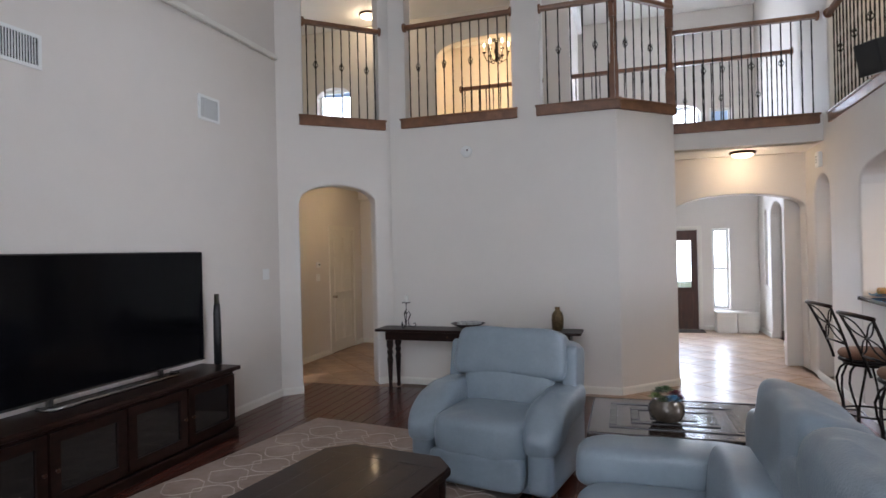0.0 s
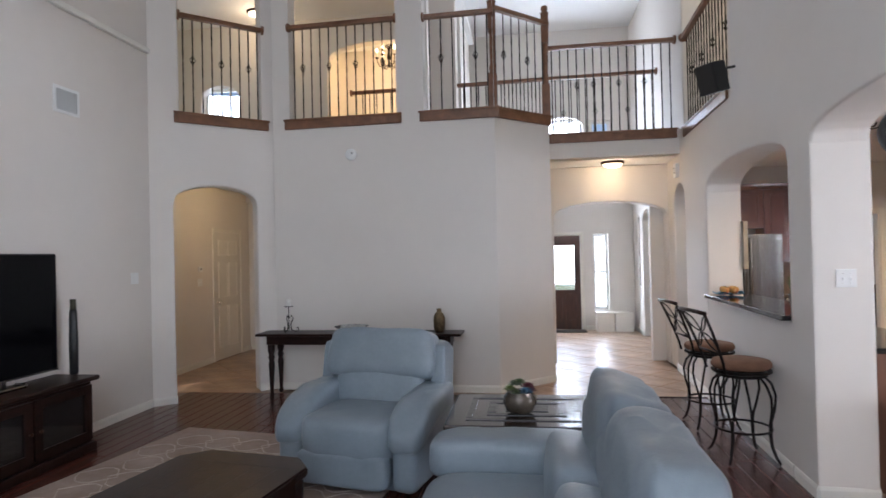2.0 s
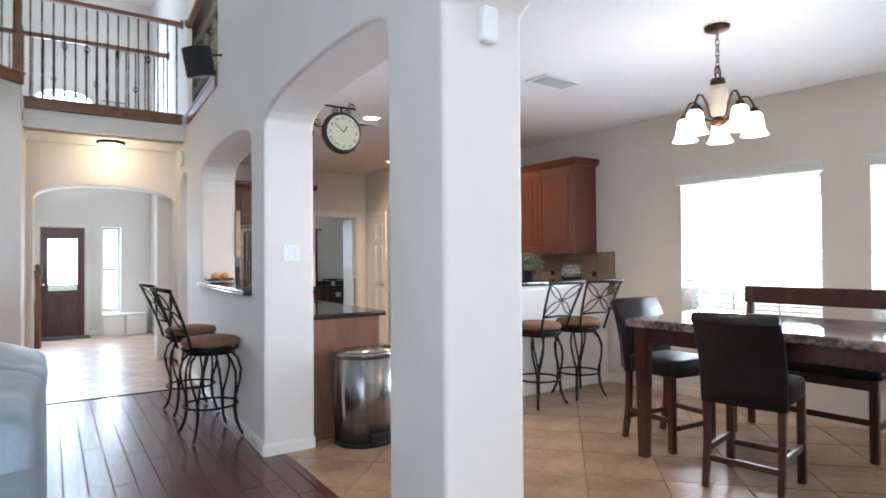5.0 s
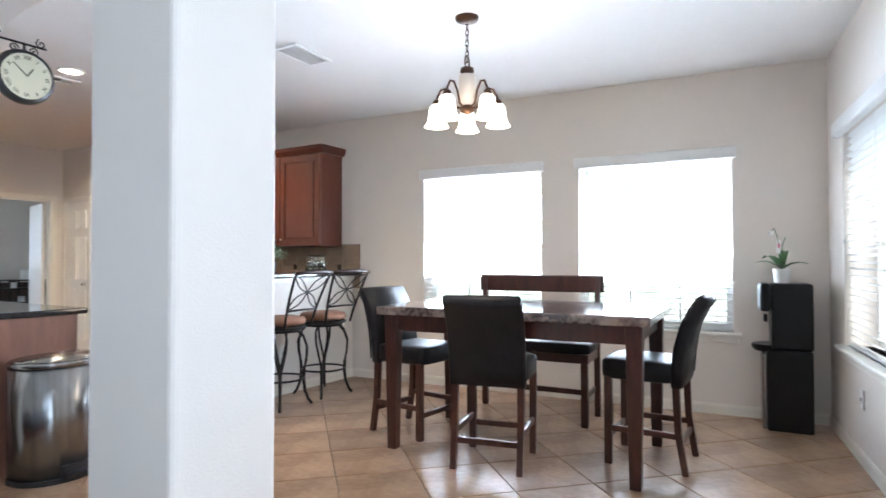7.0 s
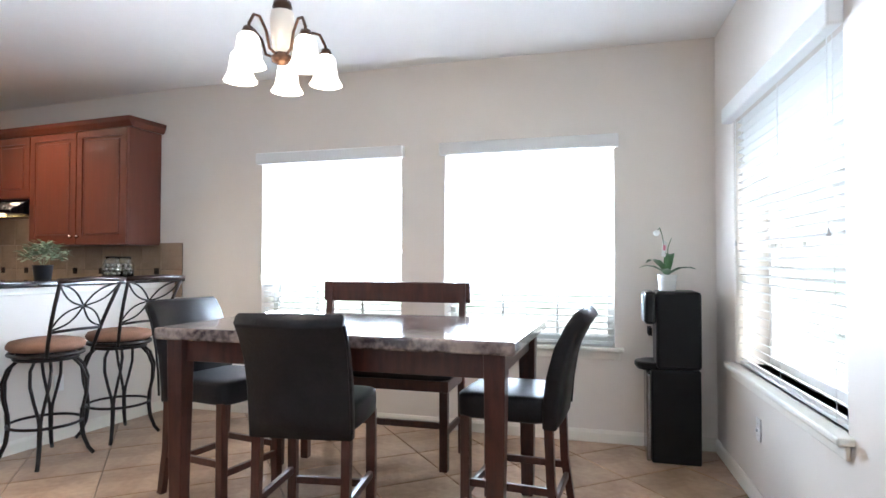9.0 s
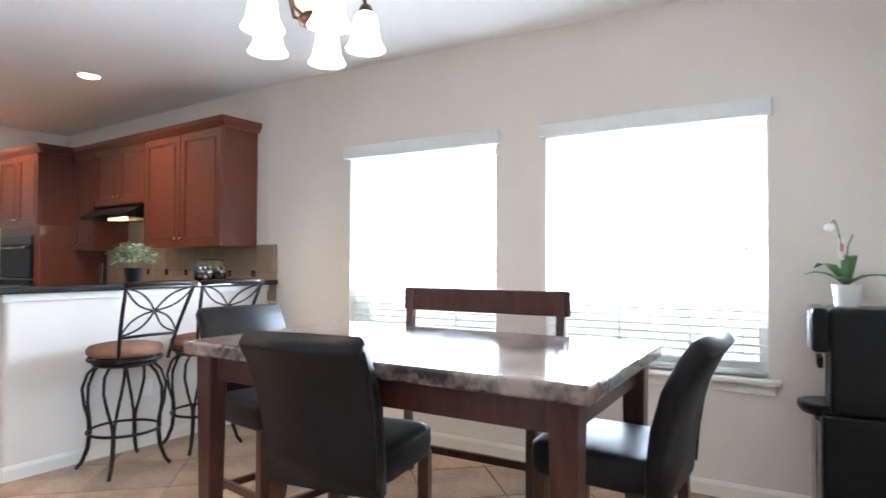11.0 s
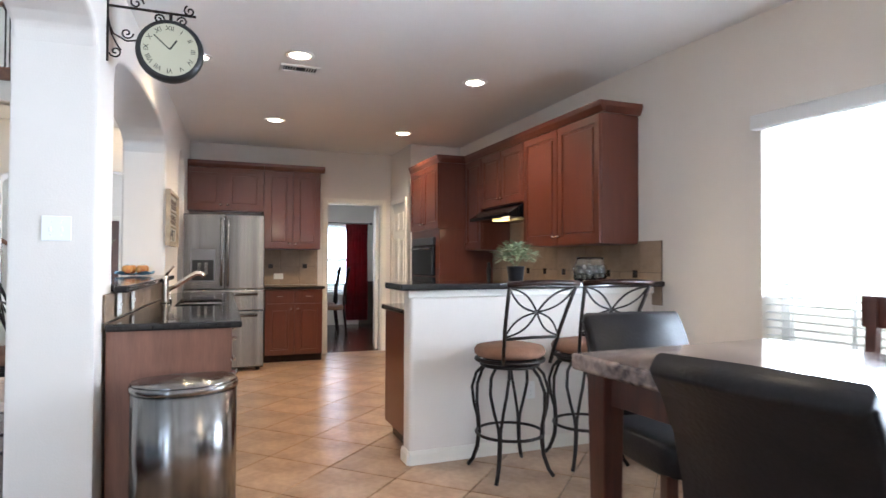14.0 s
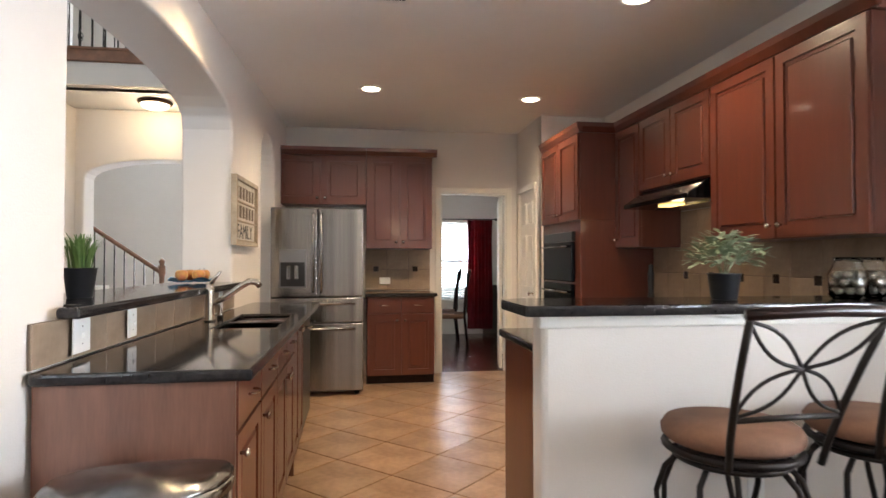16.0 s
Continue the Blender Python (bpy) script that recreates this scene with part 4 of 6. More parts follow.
so = thing("sofa", (2.2, 4.06, 0), 0, "blue-grey leather sofa with plump back cushions", "sofa")
part("base", box(-1.0, -0.05, -2.2, -0.05, 0.04, 0.3, 0.04), LEATHER, so)
for y0, y1, k in ((-0.98, -0.28, 1), (-1.7, -0.99, 2)):
    part("seat_cushion", soft(-1.08, -0.3, y0, y1, 0.2, 0.5, 0.34, 36, 0.012, None, k), LEATHER, so, "", True)
    part("lumbar_cushion", merge(None, soft(-0.14, 0.14, y0, y1, -0.16, 0.16, 0.45, 36, 0.012, None, k + 3), pose(-0.36, 0, 0.58, 0, 8)), LEATHER, so, "", True)
    part("back_cushion", merge(None, soft(-0.14, 0.14, y0 - 0.02, y1 + 0.04, -0.26, 0.25, 0.4, 60, 0.034, None, k + 6), pose(-0.165, 0, 0.77, 0, 10)), LEATHER, so, "plump creased back cushion", True)
part("back_frame", soft(-0.3, 0.0, -2.2, -0.06, 0.06, 0.88, 0.25, 32), LEATHER, so, "", True)
for y, k in ((-0.14, 11), (-2.0, 14)):
    part("arm_side", box(-1.04, -0.12, y - 0.11, y + 0.11, 0.05, 0.48, 0.06, 3), LEATHER, so, "", True)
    part("arm_pad", soft(-1.1, -0.22, y - 0.17, y + 0.15, 0.41, 0.64, 0.42, 44, 0.012, None, k), LEATHER, so, "padded armrest", True)

# end table with inlaid slate top
POLISH = mat("polished_dark_wood", (0.02, 0.009, 0.006), 0.13, spec=0.5, noise_scale=4, amount=0.5, bump=0.03, bump_scale=20, coat=0.4, stretch=(3, 8, 8))
SLATE = mat("slate_inlay", (0.05, 0.05, 0.053), 0.12, noise_scale=9, amount=0.4, bump=0.4, bump_scale=14)
et = thing("end_table", (1.62, 4.48, 0), 0, "dark wooden end table with slate inlay", "end table")
b = box(-0.48, 0.48, -0.39, 0.39, 0.565, 0.62, 0.012)
part("tabletop", b, POLISH, et)
for k, (x0, x1, y0, y1) in enumerate(((-0.36, 0.36, 0.24, 0.28), (-0.36, 0.36, -0.28, -0.24), (-0.36, -0.32, -0.23, 0.23), (0.32, 0.36, -0.23, 0.23), (-0.24, 0.24, 0.12, 0.17), (-0.24, 0.24, -0.17, -0.12), (-0.24, -0.19, -0.11, 0.11), (0.19, 0.24, -0.11, 0.11), (-0.13, 0.13, -0.07, 0.07))):
    part("slate_inlay", box(x0, x1, y0, y1, 0.612, 0.625, 0.003, 1), SLATE, et, "dark slate inlay strip" if k == 0 else "")
part("apron", box(-0.43, 0.43, -0.34, 0.34, 0.46, 0.564, 0.006), DARKW, et)
for sx in (-1, 1):
    for sy in (-1, 1):
        part("leg", merge(None, box(-0.04, 0.04, -0.04, 0.04, 0, 0.46, 0.008), pose(sx * 0.4, sy * 0.31, 0)), DARKW, et)
part("lower_shelf", box(-0.42, 0.42, -0.33, 0.33, 0.12, 0.15, 0.005), DARKW, et)
# succulents
sp = thing("succulent_pot", (1.58, 4.38, 0.62), 0, "glazed round pot of coloured artificial succulents", "plant")
sp.scale = (0.9, 0.9, 0.95)
part("pot", lathe([(0.06, 0), (0.095, 0.025), (0.115, 0.07), (0.11, 0.11), (0.085, 0.135), (0.088, 0.142), (0.075, 0.14), (0, 0.12)], 28), mat("glazed_pot", (0.085, 0.066, 0.05), 0.18, metal=0.35, noise_scale=12, amount=0.5, bump=0.2, bump_scale=30), sp, "brown-grey glazed pot", True)
for x, y, z, r, col in ((-0.065, -0.03, 0.165, 0.055, (0.12, 0.16, 0.045)), (-0.03, 0.03, 0.185, 0.06, (0.06, 0.10, 0.055)), (0.055, 0.03, 0.17, 0.058, (0.16, 0.03, 0.045)),
                        (0.04, -0.06, 0.155, 0.06, (0.06, 0.16, 0.27)), (-0.02, -0.065, 0.15, 0.045, (0.09, 0.13, 0.06)), (0.0, -0.01, 0.205, 0.055, (0.07, 0.12, 0.05)), (0.08, -0.01, 0.155, 0.045, (0.12, 0.04, 0.055))):
    b = bmesh.new()
    for ring in range(4):
        for k in range(9):
            a = k * math.pi * 2 / 9 + ring * 0.35
            e = 0.1 + ring * 0.38
            l = r * (1 - 0.17 * ring)
            blade([(x + math.cos(a) * math.cos(e) * l * u, y + math.sin(a) * math.cos(e) * l * u, z - 0.01 + math.sin(e) * l * u) for u in (0.1, 0.4, 0.7, 1)], r * 0.2, b)
    part("rosette", b, mat("succulent", col, 0.5, noise_scale=20, amount=0.3), sp, "", True)["kind"] = "stuff"

# coffee table
ct = thing("coffee_table", (-0.07, 3.38, 0), -9, "dark wooden coffee table with chamfered corners", "coffee table")
b = prism([(-0.43, -0.5), (-0.3, -0.64), (0.3, -0.64), (0.43, -0.5), (0.43, 0.5), (0.3, 0.64), (-0.3, 0.64), (-0.43, 0.5)], 0.05)
b.transform(Matrix(((1, 0, 0, 0), (0, 0, 1, 0), (0, -1, 0, 0.46), (0, 0, 0, 1))))
bmesh.ops.bevel(b, geom=[e for e in b.edges if len(e.link_faces) == 2 and e.calc_face_angle(0) > 0.6], offset=0.012, segments=2, affect="EDGES")
part("tabletop", b, DARKW, ct)
for x in (-0.28, -0.14, 0, 0.14, 0.28):
    part("plank_joint", box(x - 0.0015, x + 0.0015, -0.45, 0.45, 0.459, 0.4612), BLACK, ct)
for y in (-0.46, 0.46):
    part("breadboard_joint", box(-0.36, 0.36, y - 0.0015, y + 0.0015, 0.459, 0.4612), BLACK, ct)
part("drawer_case", box(-0.36, 0.36, -0.54, 0.54, 0.1, 0.409, 0.01), DARKW, ct)
for sx in (-1, 1):
    for sy in (-1, 1):
        part("leg", lathe([(0.03, 0), (0.045, 0.03), (0.05, 0.1), (0.04, 0.2), (0.05, 0.3), (0.05, 0.41)], 14, (sx * 0.33, sy * 0.52, 0)), DARKW, ct, "", True)
# rug
RUG = mat("rug_pile", (0.40, 0.31, 0.265), 0.95, noise_scale=2.5, second=(0.26, 0.19, 0.155), bump=0.6, bump_scale=160)
RUGL = mat("rug_pattern", (0.50, 0.41, 0.35), 0.95, noise_scale=9, amount=0.2, bump=0.6, bump_scale=160)
rug = thing("area_rug", (-0.62, 4.28, 0), -9, "taupe patterned area rug under the coffee table", "rug")
part("rug_body", box(-1.22, 1.22, -1.5, 1.5, 0, 0.014, 0.004), RUG, rug)
b = bmesh.new()
for i in range(-4, 5):
    for k in range(-5, 6):
        x, y = i * 0.29 + (0.145 if k % 2 else 0), k * 0.29
        if abs(x) < 1.1 and abs(y) < 1.38:
            pts = [(x + 0.15 * math.cos(a * math.pi / 6) * (1 + 0.2 * math.cos(a * math.pi * 2 / 3)) + 0.02 * noise.noise(Vector((x * 9, y * 9, a))), y + 0.15 * math.sin(a * math.pi / 6), 0.0135) for a in range(12)]
            tube(pts, 0.006, 4, b, closed=True)
tagged(part("trellis_pattern", b, RUGL, rug, "pale trellis lines in the pile"), kind="stuff")

# television and its stand
tvs = thing("tv_stand", (-2.27, 4.07, 0), 90, "dark carved wooden television stand with glass doors", "tv stand")
part("top", box(-1.27, 1.27, -0.24, 0.2, 0.6, 0.64, 0.012), DARKW, tvs)
part("body", box(-1.22, 1.22, -0.19, 0.19, 0.08, 0.6, 0.006), DARKW, tvs)
part("plinth", box(-1.25, 1.25, -0.22, 0.19, 0, 0.08, 0.01), DARKW, tvs)
DGLASS = mat("dark_door_glass", (0.012, 0.011, 0.011), 0.06, spec=0.7)
for k in range(4):
    x0 = -1.2 + k * 0.605
    d = part("door", merge(None, prism([(0, 0), (0.585, 0), (0.585, 0.46), (0, 0.46)], 0.025, [[(0.07, 0.07), (0.07, 0.39), (0.515, 0.39), (0.515, 0.07)]]), pose(x0, -0.216, 0.11)), DARKW, tvs)
    part("glass", box(x0 + 0.07, x0 + 0.515, -0.2, -0.196, 0.18, 0.5), DGLASS, d, "dark glass door pane")
    kx = x0 + (0.55 if k % 2 == 0 else 0.035)
    part("knob", merge(None, lathe([(0.006, 0), (0.006, 0.01), (0.015, 0.02), (0.01, 0.028), (0, 0.03)], 12), pose(kx, -0.216, 0.33, 90)), BRONZE, d, "", True)
tv = thing("television", (-2.39, 4.24, 0.64), 90, "large flat black television, switched off", "television")
part("screen", box(-1.02, 1.02, -0.02, -0.012, 0.07, 1.04, 0.002), GLOSSK, tv)
part("case", box(-1.03, 1.03, -0.0115, 0.03, 0.06, 1.05, 0.008), BLACK, tv)
part("bezel", box(-1.03, 1.03, -0.022, -0.0205, 0.055, 0.068, 0.0005, 1), STEEL, tv)
part("foot_bar", tube([(-0.6, -0.02, 0.016), (-0.6, -0.11, 0.016), (-0.57, -0.14, 0.016), (0.57, -0.14, 0.016), (0.6, -0.11, 0.016), (0.6, -0.02, 0.016)], 0.016, 6), STEEL, tv, "silver U-shaped stand", True)
for x in (-0.5, 0.5):
    part("foot_post", box(x - 0.02, x + 0.02, -0.02, 0.01, 0.004, 0.07, 0.004), STEEL, tv)
sv = thing("tall_vase", (-2.29, 5.35, 0.64), 0, "tall narrow black decorative vase beside television", "vase")
part("body", lathe([(0.035, 0), (0.036, 0.25), (0.032, 0.5), (0.027, 0.56)], 16), BLACK, sv, "", True)
part("neck", lathe([(0.024, 0.561), (0.022, 0.63), (0.024, 0.65), (0.018, 0.65), (0.016, 0.6)], 16), mat("olive_metal", (0.08, 0.075, 0.05), 0.4, metal=0.5), sv, "olive metal neck", True)

# console table
cs = thing("console_table", (-0.29, 7.32, 0), -1, "long dark console table with turned legs", "console table")
part("tabletop", box(-1.2, 1.2, -0.19, 0.17, 0.705, 0.735, 0.008), DARKW, cs)
part("apron", box(-1.08, 1.08, -0.15, 0.14, 0.605, 0.704, 0.004), DARKW, cs)
for x in (-1.03, 1.03):
    for y in (-0.13, 0.12):
        part("leg", lathe([(0.022, 0), (0.026, 0.03), (0.02, 0.06), (0.03, 0.3), (0.036, 0.38), (0.024, 0.42), (0.036, 0.45), (0.036, 0.47), (0.026, 0.49), (0.04, 0.53), (0.04, 0.6)], 14, (x, y, 0)), DARKW, cs, "", True)
part("pull_knob", merge(None, lathe([(0.005, 0), (0.012, 0.018), (0, 0.025)], 10), pose(-0.3, -0.15, 0.655, 90)), BRONZE, cs)
cn = thing("candle_holder", (-1.14, 7.3, 0.735), 0, "black iron scroll candle holder with white candle", "candle holder")
part("stem", tube([(0, 0, 0.03), (0, 0, 0.3)], 0.005), IRON, cn)
for k in range(3):
    a = k * 2.1 + 0.4
    part("scroll_foot", tube([(r * math.cos(a), r * math.sin(a), z) for r, z in ((0.005, 0.17), (0.03, 0.2), (0.05, 0.16), (0.02, 0.09), (0.03, 0.03), (0.08, 0.006), (0.115, 0.03), (0.1, 0.06), (0.085, 0.045))], 0.006, 6), IRON, cn, "", True)
part("drip_plate", lathe([(0.0, 0.295), (0.05, 0.3), (0.052, 0.308), (0, 0.306)], 18), IRON, cn)
part("candle", lathe([(0.026, 0.308), (0.026, 0.385), (0.02, 0.39), (0, 0.388)], 16), mat("wax", (0.82, 0.8, 0.74), 0.5), cn, "white pillar candle", True)
bw = thing("bowl", (-0.38, 7.3, 0.735), 0, "dark oval bowl with pale decorative pieces", "bowl")
part("dish", lathe([(0.05, 0), (0.07, 0.006), (0.17, 0.055), (0.2, 0.07), (0.16, 0.06), (0.06, 0.02), (0, 0.018)], 24), DARKW, bw, "", True)
for k in range(6):
    part("stone", soft(-0.13 + k * 0.045, -0.07 + k * 0.045, -0.04 + 0.02 * (k % 3), 0.03 + 0.02 * (k % 3), 0.035, 0.09, 0.8, 12), mat("pale_stone", (0.45, 0.45, 0.43), 0.4), bw, "", True)
vs = thing("bronze_vase", (0.645, 7.3, 0.735), 0, "embossed antique gold vase on console table", "vase")
part("body", lathe([(0.05, 0), (0.062, 0.03), (0.068, 0.12), (0.064, 0.17), (0.05, 0.205), (0.026, 0.225), (0.026, 0.25), (0.032, 0.262), (0.02, 0.262), (0.018, 0.23)], 28), mat("antique_gold", (0.17, 0.12, 0.065), 0.28, metal=0.85, noise_scale=25, amount=0.6, bump=0.7, bump_scale=45), vs, "", True)

# wall fittings
sd = thing("smoke_detector", (-0.42, 7.565, 2.835), -1.7, "round white smoke detector on wall", "smoke detector")
part("body", merge(None, lathe([(0.07, 0), (0.07, 0.02), (0.058, 0.035), (0.02, 0.04), (0, 0.04)], 28), pose(0, 0, 0, 90)), WHITE, sd, "", True)
part("test_button", merge(None, lathe([(0.012, 0.04), (0.012, 0.044), (0, 0.044)], 12), pose(0.02, 0, 0.01, 90)), STEEL, sd)


def grille(name, at, rz, w, h, label, flip=0, split=False):
    """A louvred air vent facing -y (flip turns it to face down)."""
    v = new(name)
    v.matrix_world = pose(*at, flip, 0, rz)
    tagged(v, label, "air vent")
    part("frame", prism([(-w / 2, -h / 2), (w / 2, -h / 2), (w / 2, h / 2), (-w / 2, h / 2)], -0.012, [[(-w / 2 + 0.025, -h / 2 + 0.025), (-w / 2 + 0.025, h / 2 - 0.025), (w / 2 - 0.025, h / 2 - 0.025), (w / 2 - 0.025, -h / 2 + 0.025)]]), WHITE, v)
    part("backing", box(-w / 2 + 0.02, w / 2 - 0.02, -0.003, -0.001, -h / 2 + 0.02, h / 2 - 0.02), mat("vent_dark", (0.05, 0.05, 0.05), 0.8), v)
    n = int((w - 0.05) / 0.02)
    me = None
    for i in range(n):
        x = -w / 2 + 0.035 + i * 0.02
        if split and abs(x) < 0.03:
            continue
        if me is None:
            b = box(-0.0025, 0.0025, -0.011, -0.003, -h / 2 + 0.026, h / 2 - 0.026)
            o = part("slat", b, WHITE, v)
            me = o.data
        else:
            o = new("slat", me)
            o.parent = v
        o.location = (x, 0, 0)
    return v


grille("air_vent", (-2.473, 5.52, 3.08), 90, 0.3, 0.24, "white louvred wall air vent")
grille("air_vent", (-2.473, 3.62, 3.08), 90, 0.36, 0.24, "white louvred wall air vent")
grille("ceiling_vent", (5.55, 4.08, ZC - 0.001), 4, 0.41, 0.23, "white louvred ceiling air vent", 90)
grille("ceiling_vent", (4.91, 6.24, ZC - 0.001), 0, 0.3, 0.16, "white louvred ceiling air vent", 90, True)
tagged(mesh_ob("wall_ledge_trim", box(-2.474, -2.42, -1.2, 6.68, 3.9, 3.96, 0.015), TRIM), "white moulded trim line high on television wall", "trim", kind="structure")
plate("wall_plate", (-2.474, 6.42, 1.43), 90, 0.12, 0.12, "blank white wall plate", 0)
plate("light_switch", (3.63, 4.748, 1.40), 0, 0.12, 0.115, "white double light switch on column", 2)
plate("light_switch", (5.116, YBK(5.116) + 0.002, 1.42), 187.4, 0.12, 0.115, "white double light switch beside window", 2)
plate("wall_outlet", (6.72, YBK(6.72) + 0.002, 0.4), 187.4, 0.07, 0.115, "white electrical outlet low on wall", 1)
plate("wall_outlet", (6.28, 5.049, 0.4), 0, 0.07, 0.115, "white electrical outlet under the bar", 1)
ms = thing("motion_sensor", (3.517, 2.369, 2.197), 0, "white corner motion sensor on column", "sensor")
part("case", box(-0.034, 0.034, -0.045, 0, -0.064, 0.064, 0.014), WHITE, ms)
spk = thing("wall_speaker", (3.36, 6.2, 3.12), -60, "black satellite speaker on wall bracket", "speaker")
part("cabinet", merge(None, box(-0.1, 0.1, -0.16, 0.0, -0.13, 0.13, 0.012), pose(0, 0, 0, 14)), BLACK, spk)
part("bracket", tube([(0, 0, 0.03), (0.03, 0.07, 0.08), (0.09, 0.1, 0.08)], 0.012, 8), BLACK, spk)

# ---- clock on its bracket ----
ck = thing("wall_clock", (4.085, 4.9, 2.33), 0, "round black double-sided clock on iron scroll bracket", "clock")
part("case", merge(None, lathe([(0.135, -0.035), (0.155, -0.03), (0.162, -0.01), (0.162, 0.01), (0.155, 0.03), (0.135, 0.035), (0, 0.034), ], 40), pose(0, 0, 0, 90)), BLACK, ck, "", True)
part("dial", merge(None, lathe([(0, 0.035), (0.134, 0.0352), (0.134, 0.0372), (0, 0.0372)], 40), pose(0, 0, 0, 90)), mat("cream_dial", (0.50, 0.485, 0.36), 0.5), ck, "cream dial")


def lettering(name, text, size, m, material, parent):
    cu = bpy.data.curves.new("text", "FONT")
    cu.body, cu.size, cu.extrude, cu.align_x, cu.align_y = text, size, 0.0008, "CENTER", "CENTER"
    tmp = new("tmp_text", cu)
    bpy.context.view_layer.update()
    me = bpy.data.meshes.new_from_object(tmp.evaluated_get(bpy.context.evaluated_depsgraph_get()))
    bpy.data.objects.remove(tmp)
    me.transform(m)
    me.materials.clear()
    me.materials.append(material)
    ob = new(name, me)
    ob.parent = parent
    return ob


INK = mat("black_ink", (0.02, 0.02, 0.02), 0.6)
for k, tx in enumerate(("XII", "I", "II", "III", "IV", "V", "VI", "VII", "VIII", "IX", "X", "XI")):
    a = radians(30 * k)
    lettering("numeral", tx, 0.034, pose(0.108 * math.sin(a), -0.0382, 0.108 * math.cos(a), 90, 0, 0) @ pose(0, 0, 0, 0, 0, -30 * k), INK, ck)
part("hour_hand", merge(None, box(-0.004, 0.004, -0.0395, -0.0385, 0, 0.06), pose(0, 0, 0, 0, 33)), INK, ck)
part("minute_hand", merge(None, box(-0.003, 0.003, -0.041, -0.04, 0, 0.1), pose(0, 0, 0, 0, -48)), INK, ck)
br = part("bracket", tube([(-0.288, 0, -0.08), (-0.288, 0, 0.33)], 0.008, 8), IRON, ck, "black iron scroll bracket")
part("bracket_arm", tube([(-0.288, 0, 0.2), (0.12, 0, 0.2)], 0.007, 8), IRON, br)
part("hanger", tube([(0, 0, 0.16), (0, 0, 0.2)], 0.008, 8), IRON, br)
for cx, cz, r, s0, tn in ((-0.25, -0.03, 0.03, 3.4, 1), (-0.2, 0.07, 0.03, 0, -1), (-0.055, 0.165, 0.026, 0, 1), (0.055, 0.165, 0.026, 3, -1), (-0.16, 0.23, 0.035, 0, 1), (0.09, 0.225, 0.03, 2, 1)):
    part("scroll", tube([(cx + r * (1 - i / 18) * math.cos(s0 + tn * i * 0.55), 0, cz + r * (1 - i / 18) * math.sin(s0 + tn * i * 0.55)) for i in range(16)], 0.0045, 6), IRON, br, "", True)
part("scroll_stem", tube([(-0.285, 0, 0.15), (-0.27, 0, 0.06), (-0.24, 0, 0.0), (-0.225, 0, -0.02)], 0.0045, 6), IRON, br)
part("scroll_stem", tube([(-0.285, 0, 0.12), (-0.26, 0, 0.06), (-0.2, 0, 0.03), (-0.15, 0, 0.04)], 0.0045, 6), IRON, br)

# trash can
tc = thing("trash_can", (4.185, 4.685, 0), 8, "brushed stainless step trash can with domed lid", "trash can")


def dshape(sx, sy, z, b, n=40):
    def y_at(a):
        c = math.sin(a)
        return -sy * 1.2 * abs(c) if c < 0 else sy * 0.8 * c ** 0.35
    return [b.verts.new((sx * math.cos(a), y_at(a), z)) for a in (2 * math.pi * k / n for k in range(n))]


def dbody(levels):
    b = bmesh.new()
    rings = [dshape(sx, sy, z, b) for sx, sy, z in levels]
    for q, w in zip(rings, rings[1:]):
        for k in range(40):
            b.faces.new((q[k], q[(k + 1) % 40], w[(k + 1) % 40], w[k]))
    b.faces.new(rings[0][::-1]), b.faces.new(rings[-1])
    return b


part("body", dbody([(0.236, 0.168, 0.03), (0.238, 0.17, 0.62)]), STEEL, tc, "", True)
part("base_ring", dbody([(0.24, 0.172, 0), (0.24, 0.172, 0.028)]), BLACK, tc)
part("lid_rim", dbody([(0.242, 0.173, 0.623), (0.244, 0.175, 0.64), (0.24, 0.171, 0.652)]), STEEL, tc, "", True)
part("lid", dbody([(0.236, 0.168, 0.653), (0.23, 0.163, 0.662), (0.19, 0.135, 0.673), (0.12, 0.08, 0.681), (0.01, 0.01, 0.684)]), STEEL, tc, "", True)
part("pedal", box(-0.085, 0.085, -0.235, -0.185, 0.03, 0.055, 0.01), BLACK, tc, "black foot pedal")

tc.scale = (1, 1, 1.03)
part("pedal_recess", box(-0.1, 0.1, -0.207, -0.17, 0.012, 0.095, 0.006), BLACK, tc)

# things on the bars
POTB = mat("black_pot", (0.012, 0.012, 0.014), 0.4)
EUC = mat("eucalyptus_leaf", (0.42, 0.48, 0.33), 0.6, noise_scale=25, second=(0.16, 0.22, 0.12))
pl = thing("potted_plant", (6.22, 5.14, 1.118), 0, "small leafy green plant in black pot on bar", "plant")
part("pot", lathe([(0.045, 0), (0.05, 0.005), (0.062, 0.1), (0.066, 0.105), (0.058, 0.105), (0.054, 0.09), (0, 0.088)], 20), POTB, pl, "", True)
b = bmesh.new()
rng = random.Random(5)
for k in range(300):
    a, e, r = rng.uniform(0, 6.28), rng.uniform(-0.25, 1.5), rng.uniform(0.05, 0.15)
    p = Vector((math.cos(a) * math.cos(e) * r, math.sin(a) * math.cos(e) * r, 0.16 + math.sin(e) * r * 0.75))
    d = Vector((math.cos(a + rng.uniform(-0.8, 0.8)), math.sin(a + rng.uniform(-0.8, 0.8)), rng.uniform(-0.4, 0.7))).normalized() * 0.042
    blade([p, p + d * 0.35, p + d * 0.7, p + d], 0.012, b)
tagged(part("foliage", b, EUC, pl, "", True), kind="stuff")
